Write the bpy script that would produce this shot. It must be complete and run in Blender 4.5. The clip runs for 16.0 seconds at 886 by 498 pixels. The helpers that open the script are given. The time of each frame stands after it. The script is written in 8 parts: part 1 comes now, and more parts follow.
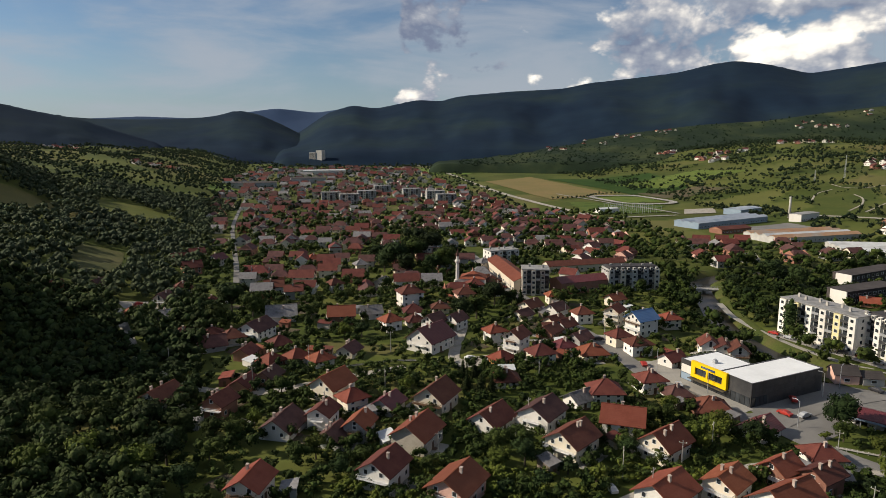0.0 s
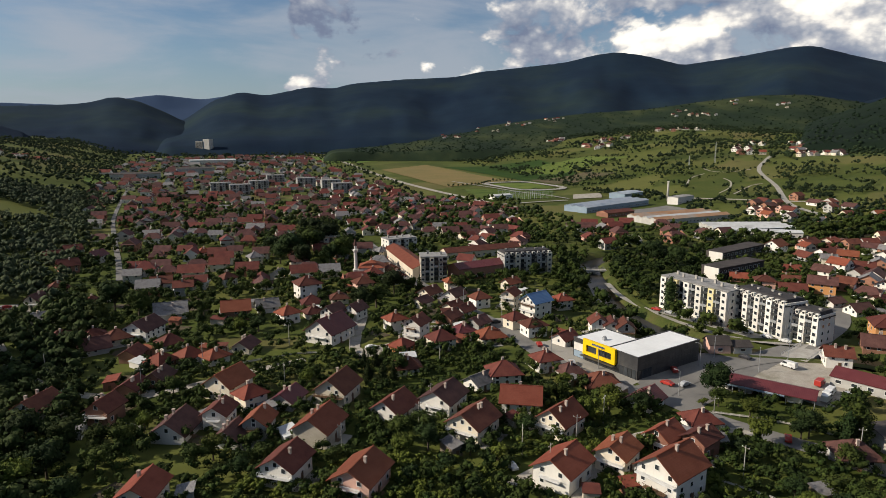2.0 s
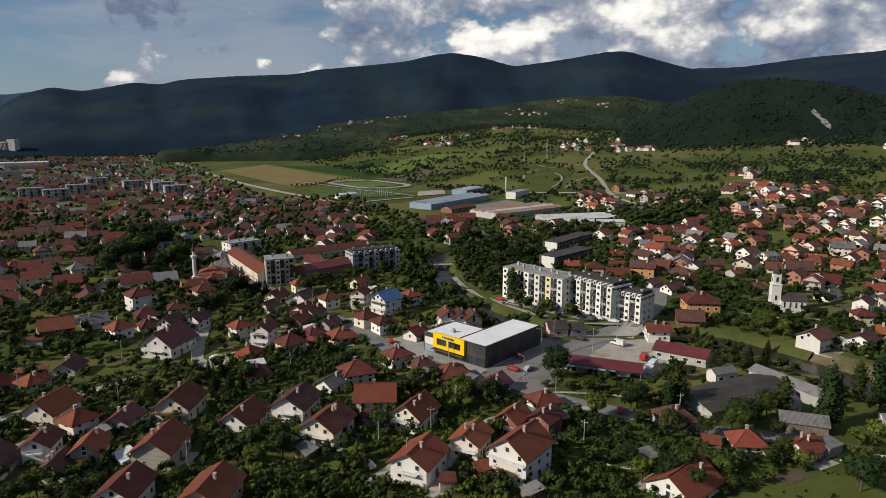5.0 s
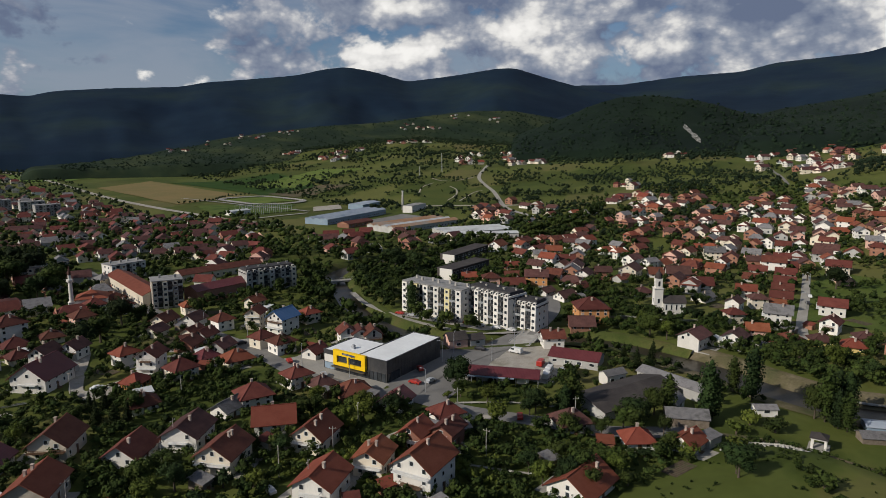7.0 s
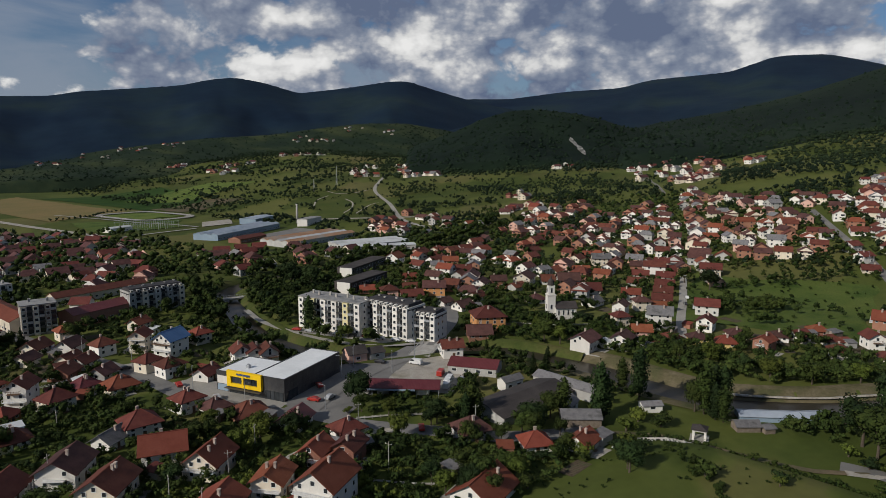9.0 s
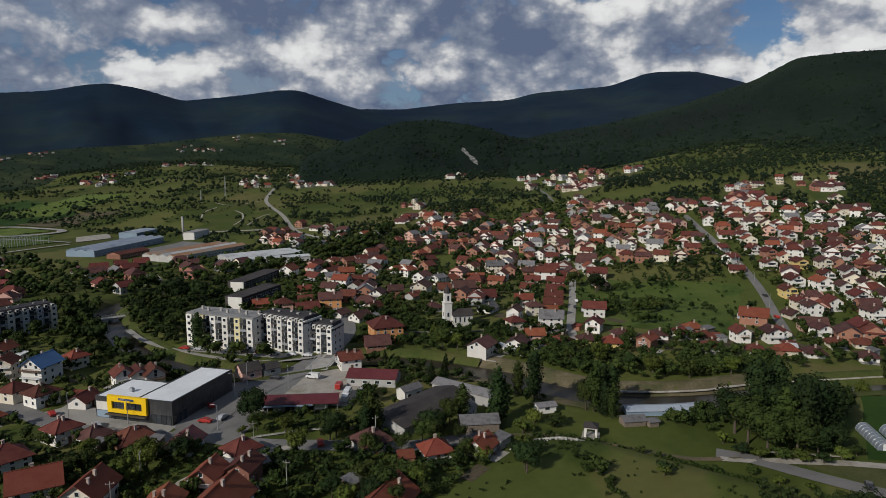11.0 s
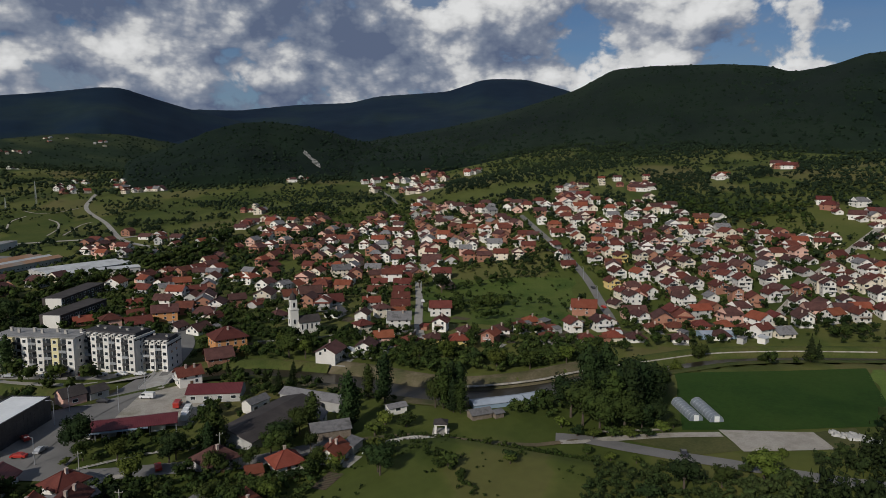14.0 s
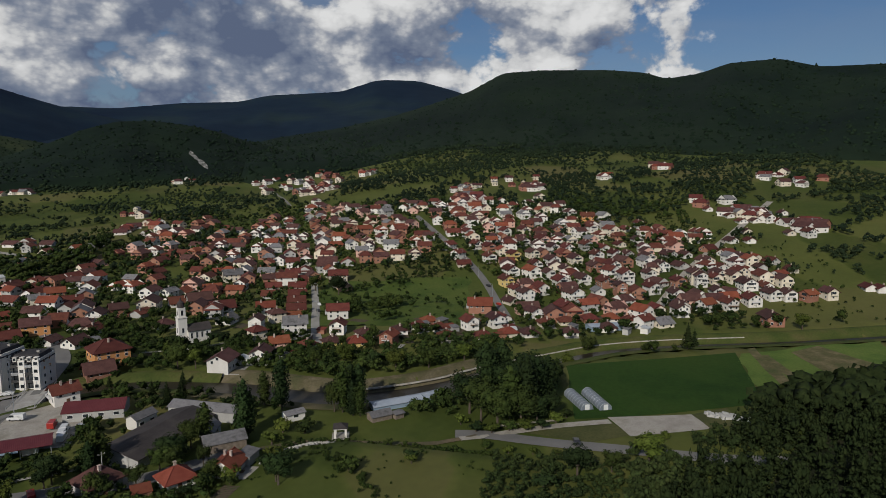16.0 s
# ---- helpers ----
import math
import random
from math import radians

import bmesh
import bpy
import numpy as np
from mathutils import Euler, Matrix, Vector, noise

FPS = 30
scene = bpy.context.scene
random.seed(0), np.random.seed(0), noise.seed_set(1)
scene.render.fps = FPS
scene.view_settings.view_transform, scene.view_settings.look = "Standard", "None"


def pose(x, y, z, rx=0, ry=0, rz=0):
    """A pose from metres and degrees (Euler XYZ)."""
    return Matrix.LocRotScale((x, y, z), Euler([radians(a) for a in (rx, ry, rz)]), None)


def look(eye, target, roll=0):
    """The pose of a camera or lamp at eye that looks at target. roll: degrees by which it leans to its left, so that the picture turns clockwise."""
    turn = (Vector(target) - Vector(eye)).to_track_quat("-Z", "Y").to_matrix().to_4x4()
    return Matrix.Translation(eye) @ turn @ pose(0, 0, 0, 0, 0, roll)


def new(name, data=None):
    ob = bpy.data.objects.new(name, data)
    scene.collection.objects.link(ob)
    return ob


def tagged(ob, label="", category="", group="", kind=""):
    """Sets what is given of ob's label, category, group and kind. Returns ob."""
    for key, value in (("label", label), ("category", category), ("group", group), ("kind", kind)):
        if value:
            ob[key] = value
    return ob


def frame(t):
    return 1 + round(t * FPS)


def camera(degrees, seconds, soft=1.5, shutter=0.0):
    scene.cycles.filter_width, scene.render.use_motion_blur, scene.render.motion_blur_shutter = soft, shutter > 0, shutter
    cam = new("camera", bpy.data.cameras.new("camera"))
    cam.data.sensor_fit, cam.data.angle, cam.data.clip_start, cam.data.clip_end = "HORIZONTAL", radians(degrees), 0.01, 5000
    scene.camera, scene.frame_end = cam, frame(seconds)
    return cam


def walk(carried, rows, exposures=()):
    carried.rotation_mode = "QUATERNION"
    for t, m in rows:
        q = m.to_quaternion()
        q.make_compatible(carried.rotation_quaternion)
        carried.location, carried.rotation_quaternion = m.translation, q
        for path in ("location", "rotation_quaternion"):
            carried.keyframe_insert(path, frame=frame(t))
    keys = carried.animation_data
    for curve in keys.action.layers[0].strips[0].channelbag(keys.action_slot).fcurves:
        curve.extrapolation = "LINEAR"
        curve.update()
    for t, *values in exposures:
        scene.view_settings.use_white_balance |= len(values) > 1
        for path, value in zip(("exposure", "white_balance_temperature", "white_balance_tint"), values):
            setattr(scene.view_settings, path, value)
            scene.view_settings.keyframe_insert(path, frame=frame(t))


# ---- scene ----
# The camera hovers at one spot and turns to the right.
cam = camera(67.7, 16.0, soft=0.75)
EYE_Z = 84.0
ROWS = [
    (0.0, -4.72, -9.77),
    (0.5, -6.94, -10.08),
    (1.0, -9.21, -10.37),
    (1.5, -11.44, -10.55),
    (2.0, -13.69, -10.78),
    (2.5, -15.97, -10.95),
    (3.0, -18.18, -11.13),
    (3.5, -20.42, -11.25),
    (4.0, -22.59, -11.28),
    (6.5, -33.85, -9.95),
    (7.0, -36.03, -9.70),
    (7.5, -38.28, -9.43),
    (8.0, -40.55, -9.18),
    (8.5, -42.77, -8.95),
    (9.0, -45.03, -8.65),
    (11.5, -56.33, -7.71),
    (12.0, -58.54, -7.66),
    (12.5, -60.84, -7.65),
    (13.0, -63.07, -7.64),
    (13.5, -65.35, -7.60),
    (14.0, -67.53, -7.54),
    (14.5, -69.78, -7.53),
    (15.0, -72.01, -7.51),
    (15.5, -74.32, -7.47),
    (16.0, -76.55, -7.46),
]
walk(cam, [(t, pose(0, 0, EYE_Z, 90 + pitch, 0, yaw)) for t, yaw, pitch in ROWS],
     exposures=[(0.0, 0.30, 7050, 10), (3.5, 0.17, 6800, 10), (7.0, -0.21, 6480, 10), (12.0, -0.50, 6220, 10), (16.0, -0.57, 6250, 10)])

# ---- daylight: low sun on the left, broken cumulus ----
SUN_BEARING, SUN_HEIGHT = 279.0, 30.0   # degrees clockwise from +y, degrees above the horizon
world = bpy.data.worlds.new("sky")
scene.world = world
world.use_nodes = True


def sky_nodes(tree):
    n, l = tree.nodes, tree.links
    n.clear()
    out, back = n.new("ShaderNodeOutputWorld"), n.new("ShaderNodeBackground")
    sky = n.new("ShaderNodeTexSky")
    sky.sky_type, sky.sun_disc = "NISHITA", False
    sky.sun_elevation, sky.sun_rotation = radians(SUN_HEIGHT), radians(SUN_BEARING)
    sky.altitude, sky.air_density, sky.dust_density, sky.ozone_density = 300, 1.0, 0.6, 1.6
    co = n.new("ShaderNodeTexCoord")

    def math_node(op, a, b=None, clamp=False):
        m = n.new("ShaderNodeMath")
        m.operation, m.use_clamp = op, clamp
        for i, v in enumerate((a, b)):
            if v is None:
                continue
            if isinstance(v, (int, float)):
                m.inputs[i].default_value = v
            else:
                l.new(v, m.inputs[i])
        return m.outputs[0]

    def noise_node(vector, scale, detail, rough, distortion=0.0):
        t = n.new("ShaderNodeTexNoise")
        t.inputs["Scale"].default_value, t.inputs["Detail"].default_value = scale, detail
        t.inputs["Roughness"].default_value, t.inputs["Distortion"].default_value = rough, distortion
        l.new(vector, t.inputs["Vector"])
        return t.outputs["Fac"]

    def cells(vector, scale):
        t = n.new("ShaderNodeTexVoronoi")
        t.feature = "SMOOTH_F1"
        t.inputs["Scale"].default_value, t.inputs["Detail"].default_value, t.inputs["Roughness"].default_value, t.inputs["Smoothness"].default_value = scale, 3.0, 0.55, 0.35
        l.new(vector, t.inputs["Vector"])
        return t.outputs["Distance"]

    def ramp(fac, a, b):
        r = n.new("ShaderNodeMapRange")
        r.interpolation_type = "SMOOTHSTEP"
        r.inputs["From Min"].default_value, r.inputs["From Max"].default_value = a, b
        l.new(fac, r.inputs["Value"])
        return r.outputs[0]

    def mix(fac, a, b):
        m = n.new("ShaderNodeMix")
        m.data_type = "RGBA"
        for sock, v in ((m.inputs[0], fac), (m.inputs[6], a), (m.inputs[7], b)):
            if isinstance(v, (tuple, float, int)):
                sock.default_value = v
            else:
                l.new(v, sock)
        return m.outputs[2]

    split = n.new("ShaderNodeSeparateXYZ")
    l.new(co.outputs["Generated"], split.inputs[0])
    az = math_node("ARCTAN2", split.outputs["X"], split.outputs["Y"])
    el = math_node("ARCSINE", split.outputs["Z"])

    def plane(sx, sy, ox=0.0, oy=0.0):
        """Bearing and height of the view as a flat place, scaled and shifted."""
        c = n.new("ShaderNodeCombineXYZ")
        l.new(math_node("ADD", math_node("MULTIPLY", az, sx), ox), c.inputs[0])
        l.new(math_node("ADD", math_node("MULTIPLY", el, sy), oy), c.inputs[1])
        return c.outputs[0]

    def by_bearing(stops):
        """A value that changes along the horizon: (degrees, value)."""
        r = n.new("ShaderNodeValToRGB")
        e = r.color_ramp.elements
        while len(e) < len(stops):
            e.new(0.5)
        for i, (deg, v) in enumerate(stops):
            e[i].position, e[i].color = (deg + 40) / 180, (v, v, v, 1)
        f = n.new("ShaderNodeMapRange")
        f.inputs["From Min"].default_value, f.inputs["From Max"].default_value = radians(-40), radians(140)
        l.new(az, f.inputs["Value"])
        l.new(f.outputs[0], r.inputs["Fac"])
        return r.outputs[0]

    # cumulus: thin towards the valley's end, a tower, then thick over the hills, ending before the clear east
    bias = by_bearing([(-40, 0.29), (-8, 0.33), (0.2, 0.40), (1.4, 0.64), (3.6, 0.62), (5.2, 0.47), (9, 0.54), (18, 0.56), (26, 0.68), (40, 0.74), (88, 0.72), (96, 0.62), (101, 0.33), (140, 0.40)])
    x, y = CLOUD_SHIFT
    d1 = noise_node(plane(1.0, 1.5, x, y), 8.0, 11, 0.56, 0.25)
    d2 = noise_node(plane(1.0, 1.5, x - 0.022, y + 0.034), 8.0, 5, 0.5, 0.25)
    puff = math_node("SUBTRACT", 0.42, cells(plane(1.0, 1.25, 3.0, 1.0), 21.0))
    body = math_node("ADD", math_node("ADD", d1, math_node("SUBTRACT", bias, 0.5)), math_node("MULTIPLY", puff, 0.13))
    cover = ramp(body, 0.495, 0.585)
    veil = ramp(noise_node(plane(1.0, 3.6, 5, 2), 3.4, 8, 0.55, 0.4), 0.36, 0.66)
    lit = math_node("ADD", math_node("ADD", math_node("MULTIPLY", math_node("SUBTRACT", d1, d2), 5.0), 0.50), math_node("MULTIPLY", puff, 0.9))
    # flat grey undersides higher up, bright heads low over the ridge
    high = math_node("MULTIPLY", ramp(el, radians(5.5), radians(11.0)), by_bearing([(-40, 0.0), (18, 0.2), (34, 0.8), (50, 1.0), (72, 0.85), (80, 0.15), (140, 0.1)]))
    tone = noise_node(plane(0.8, 1.8, 9.3, 4.1), 5.6, 11, 0.55, 0.2)
    value = math_node("ADD", math_node("ADD", tone, math_node("MULTIPLY", math_node("SUBTRACT", lit, 0.5), 0.13)), math_node("SUBTRACT", math_node("ADD", math_node("MULTIPLY", puff, 0.11), by_bearing([(-40, 0.045), (0.5, 0.0), (5, 0.0), (12, 0.045), (30, 0.05), (46, 0.085), (62, 0.135), (76, 0.165), (85, 0.25), (97, 0.25), (101, 0.15), (140, 0.12)])), math_node("MULTIPLY", high, 0.10)))
    tones = n.new("ShaderNodeValToRGB")
    te = tones.color_ramp.elements
    while len(te) < 5:
        te.new(0.5)
    for i, (p, c) in enumerate(((0.29, (0.15, 0.19, 0.29)), (0.41, (0.275, 0.315, 0.40)), (0.48, (0.46, 0.48, 0.53)), (0.555, (0.82, 0.81, 0.79)), (0.67, (1.06, 1.04, 1.0)))):
        te[i].position, te[i].color = p, (*c, 1)
    l.new(value, tones.inputs["Fac"])
    tint = tones.outputs[0]
    gain = n.new("ShaderNodeVectorMath")
    gain.operation = "SCALE"
    gain.inputs["Scale"].default_value = SKY_GAIN
    l.new(sky.outputs[0], gain.inputs[0])
    hue = n.new("ShaderNodeVectorMath")
    hue.operation = "MULTIPLY"
    hue.inputs[1].default_value = (0.80, 0.98, 1.22)
    l.new(gain.outputs[0], hue.inputs[0])
    low = ramp(split.outputs["Z"], 0.16, -0.02)
    blue = mix(math_node("MULTIPLY", low, 0.5), hue.outputs[0], (0.25, 0.325, 0.445, 1))
    veiled = mix(math_node("MULTIPLY", veil, by_bearing([(-40, 0.80), (10, 0.75), (60, 0.5), (100, 0.15), (140, 0.15)])), blue, (0.315, 0.36, 0.44, 1))
    l.new(mix(cover, veiled, tint), back.inputs["Color"])
    back.inputs["Strength"].default_value = 1.0
    l.new(back.outputs[0], out.inputs[0])


CLOUD_SHIFT, SKY_GAIN = (3.2, 1.7), 0.055
sky_nodes(world.node_tree)
sun = new("sun", bpy.data.lights.new("sun", "SUN"))
sun.data.energy, sun.data.angle, sun.data.color = 4.5, radians(0.6), (1.0, 0.93, 0.83)
_a, _e = radians(SUN_BEARING), radians(SUN_HEIGHT)
sun.matrix_world = look((math.sin(_a) * math.cos(_e) * 500, math.cos(_a) * math.cos(_e) * 500, math.sin(_e) * 500), (0, 0, 0))

# ---- materials ----
def surface(name, colors, scale=1.0, rough=0.85, metal=0.0, bump=0.3, bump_scale=None, vary=0.0, fine=0.25, spec=0.3, wave=None, stretch=(1, 1, 1), island=0.0, spread=(0.32, 0.68), relief=0.05):
    """A two-scale procedural surface. colors: two to four base colours over a broad noise; fine: strength of the grain;
    vary: change of value from object to object; relief: metres of the grain's height; wave: (metres, axis, depth) of a row relief such as tiles or seams."""
    m = bpy.data.materials.new(name)
    m.use_nodes = True
    n, l = m.node_tree.nodes, m.node_tree.links
    b = n["Principled BSDF"]
    b.inputs["Roughness"].default_value, b.inputs["Metallic"].default_value = rough, metal
    b.inputs["Specular IOR Level"].default_value = spec
    co = n.new("ShaderNodeTexCoord")
    mp = n.new("ShaderNodeMapping")
    mp.inputs["Scale"].default_value = stretch
    l.new(co.outputs["Object"], mp.inputs["Vector"])
    big = n.new("ShaderNodeTexNoise")
    big.inputs["Scale"].default_value, big.inputs["Detail"].default_value, big.inputs["Roughness"].default_value = scale, 6, 0.6
    l.new(mp.outputs[0], big.inputs["Vector"])
    cr = n.new("ShaderNodeValToRGB")
    els = cr.color_ramp.elements
    while len(els) < len(colors):
        els.new(0.5)
    for i, c in enumerate(colors):
        els[i].position = spread[0] + (spread[1] - spread[0]) * i / max(1, len(colors) - 1)
        els[i].color = (*c, 1)
    l.new(big.outputs["Fac"], cr.inputs["Fac"])
    grain = n.new("ShaderNodeTexNoise")
    grain.inputs["Scale"].default_value, grain.inputs["Detail"].default_value = bump_scale or scale * 9, 5
    l.new(mp.outputs[0], grain.inputs["Vector"])
    mr = n.new("ShaderNodeMapRange")
    mr.inputs["To Min"].default_value, mr.inputs["To Max"].default_value = 1 - fine, 1 + fine
    l.new(grain.outputs["Fac"], mr.inputs["Value"])
    mul = n.new("ShaderNodeVectorMath")
    mul.operation = "SCALE"
    l.new(cr.outputs[0], mul.inputs[0])
    l.new(mr.outputs[0], mul.inputs["Scale"])
    color = mul.outputs[0]
    for strength, node, socket in ((vary, "ShaderNodeObjectInfo", "Random"), (island, "ShaderNodeNewGeometry", "Random Per Island")):
        if not strength:
            continue
        oi = n.new(node)
        hs = n.new("ShaderNodeHueSaturation")
        rv, rs, rh = n.new("ShaderNodeMapRange"), n.new("ShaderNodeMath"), n.new("ShaderNodeMapRange")
        rv.inputs["To Min"].default_value, rv.inputs["To Max"].default_value = 1 - strength, 1 + strength
        l.new(oi.outputs[socket], rv.inputs["Value"])
        rs.operation, rs.inputs[1].default_value = "MULTIPLY", 7.31
        l.new(oi.outputs[socket], rs.inputs[0])
        fr = n.new("ShaderNodeMath")
        fr.operation = "FRACT"
        l.new(rs.outputs[0], fr.inputs[0])
        rh.inputs["To Min"].default_value, rh.inputs["To Max"].default_value = 0.5 - 0.03 * strength, 0.5 + 0.03 * strength
        l.new(fr.outputs[0], rh.inputs["Value"])
        l.new(rv.outputs[0], hs.inputs["Value"])
        l.new(rh.outputs[0], hs.inputs["Hue"])
        l.new(color, hs.inputs["Color"])
        color = hs.outputs[0]
    l.new(color, b.inputs["Base Color"])
    bp = n.new("ShaderNodeBump")
    bp.inputs["Strength"].default_value, bp.inputs["Distance"].default_value = bump, relief
    l.new(grain.outputs["Fac"], bp.inputs["Height"])
    normal = bp.outputs[0]
    if wave:
        size, axis, depth = wave
        wv = n.new("ShaderNodeTexWave")
        wv.wave_type, wv.bands_direction = "BANDS", axis
        wv.inputs["Scale"].default_value, wv.inputs["Distortion"].default_value = 0.314 / size, 0.15
        l.new(co.outputs["Object"], wv.inputs["Vector"])
        b2 = n.new("ShaderNodeBump")
        b2.inputs["Strength"].default_value, b2.inputs["Distance"].default_value = depth, 0.06
        l.new(wv.outputs["Fac"], b2.inputs["Height"])
        l.new(normal, b2.inputs["Normal"])
        normal = b2.outputs[0]
    l.new(normal, b.inputs["Normal"])
    return m


MEADOW = surface("meadow_grass", [(0.0293, 0.0452, 0.0099), (0.0621, 0.0829, 0.0162), (0.0932, 0.1054, 0.0239), (0.1325, 0.1224, 0.0387)], scale=0.011, bump_scale=0.35, fine=0.45, bump=0.6, spec=0.1, spread=(0.34, 0.64))
def by_parcel(m, stops, strength):
    """Gives each field its own grass: blends the parcel's colour into the base colour."""
    n, l = m.node_tree.nodes, m.node_tree.links
    b = n["Principled BSDF"]
    old = b.inputs["Base Color"].links[0].from_socket
    at = n.new("ShaderNodeAttribute")
    at.attribute_name = "parcel"
    cr = n.new("ShaderNodeValToRGB")
    els = cr.color_ramp.elements
    while len(els) < len(stops):
        els.new(0.5)
    for i, (p, c) in enumerate(stops):
        els[i].position, els[i].color = p, (*c, 1)
    l.new(at.outputs["Fac"], cr.inputs["Fac"])
    mx = n.new("ShaderNodeMix")
    mx.data_type = "RGBA"
    mx.inputs[0].default_value = strength
    l.new(old, mx.inputs[6])
    l.new(cr.outputs[0], mx.inputs[7])
    l.new(mx.outputs[2], b.inputs["Base Color"])


by_parcel(MEADOW, [(0.0, (0.034, 0.048, 0.010)), (0.35, (0.057, 0.074, 0.015)), (0.6, (0.082, 0.095, 0.022)), (0.82, (0.108, 0.112, 0.030)), (1.0, (0.132, 0.108, 0.045))], 0.62)
LAWN = surface("lawn", [(0.0513, 0.0886, 0.0168), (0.0902, 0.1274, 0.0256), (0.1129, 0.1404, 0.0320)], scale=0.05, bump_scale=1.2, fine=0.4, vary=0.25, spec=0.1)
CROP = surface("green_crop", [(0.0170, 0.0430, 0.0060), (0.0260, 0.0560, 0.0080), (0.0340, 0.0620, 0.0100)], scale=0.03, bump_scale=0.6, fine=0.3, spec=0.1)
STRAW = surface("ripe_field", [(0.20, 0.145, 0.060), (0.15, 0.130, 0.050)], scale=0.02, bump_scale=0.3, fine=0.2, spec=0.1)
EARTH = surface("bare_earth", [(0.16, 0.12, 0.075), (0.10, 0.085, 0.050), (0.075, 0.090, 0.035)], scale=0.06, bump_scale=1.0, fine=0.35, spec=0.1)
# Haze blue, cloud shade and sunnier patches are put into this base colour.
FOREST_FAR = surface("haze_blue_shaded_wood", [(0.0046, 0.0121, 0.0267), (0.0088, 0.0196, 0.0340), (0.0164, 0.0295, 0.0314)], scale=0.0022, bump_scale=0.02, fine=0.22, bump=0.3, spec=0.05)
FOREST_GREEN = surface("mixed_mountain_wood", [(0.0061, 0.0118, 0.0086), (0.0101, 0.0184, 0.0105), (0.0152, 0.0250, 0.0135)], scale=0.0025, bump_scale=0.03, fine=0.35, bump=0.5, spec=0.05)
# Pale blue is aerial haze put into the wood's base colour.
FOREST_PALE = surface("haze_blue_distant_wood", [(0.0390, 0.0648, 0.1187), (0.0510, 0.0792, 0.1330)], scale=0.001, bump_scale=0.01, fine=0.1, bump=0.2, spec=0.05)
ROCK = surface("pale_limestone", [(0.30, 0.29, 0.27), (0.42, 0.41, 0.38)], scale=0.08, bump_scale=0.5, fine=0.4)
ASPHALT = surface("grey_asphalt", [(0.14, 0.135, 0.125), (0.20, 0.19, 0.175)], scale=0.08, bump_scale=4, fine=0.2, bump=0.15)
PAVING = surface("pale_concrete_paving", [(0.26, 0.245, 0.215), (0.34, 0.32, 0.28)], scale=0.1, bump_scale=3, fine=0.2, bump=0.15)
GRAVEL = surface("pale_gravel", [(0.27, 0.24, 0.20), (0.36, 0.33, 0.28), (0.22, 0.20, 0.15)], scale=0.12, bump_scale=2.5, fine=0.3)
WATER = surface("river_water", [(0.022, 0.019, 0.013), (0.036, 0.029, 0.019)], scale=0.1, rough=0.30, bump=0.5, bump_scale=1.6, fine=0.2, spec=0.18)
BANK = surface("river_bank_grass", [(0.0432, 0.0620, 0.0144), (0.0670, 0.0800, 0.0208), (0.0918, 0.0850, 0.0304)], scale=0.09, bump_scale=1.2, fine=0.4, spec=0.1)
ROOF = {
    "red": surface("red_clay_tiles", [(0.0734, 0.0200, 0.0138), (0.0992, 0.0273, 0.0179), (0.1186, 0.0366, 0.0244)], scale=0.35, bump_scale=5, fine=0.35, vary=0.28, wave=(0.34, "Z", 0.13), rough=0.8, island=0.14),
    "orange": surface("orange_clay_tiles", [(0.1433, 0.0346, 0.0164), (0.1734, 0.0452, 0.0236), (0.1935, 0.0550, 0.0309)], scale=0.35, bump_scale=5, fine=0.3, vary=0.22, wave=(0.34, "Z", 0.13), rough=0.8, island=0.14),
    "dark": surface("dark_brown_tiles", [(0.0478, 0.0204, 0.0178), (0.0719, 0.0306, 0.0256), (0.0924, 0.0407, 0.0345)], scale=0.4, bump_scale=5, fine=0.35, vary=0.25, wave=(0.34, "Z", 0.13), rough=0.8, island=0.14),
    "maroon": surface("maroon_metal_roof", [(0.092, 0.018, 0.021), (0.115, 0.026, 0.028)], scale=0.3, bump_scale=6, fine=0.12, vary=0.15, wave=(0.5, "X", 0.5), rough=0.5),
    "grey": surface("grey_cement_sheets", [(0.1125, 0.1087, 0.1092), (0.1725, 0.1650, 0.1638), (0.0900, 0.0863, 0.0819)], scale=0.4, bump_scale=4, fine=0.25, vary=0.25, wave=(0.3, "X", 0.5), rough=0.8),
    "blue": surface("blue_metal_roof", [(0.050, 0.125, 0.26), (0.066, 0.150, 0.30)], scale=0.2, bump_scale=5, fine=0.12, wave=(0.6, "X", 0.5), rough=0.5),
}
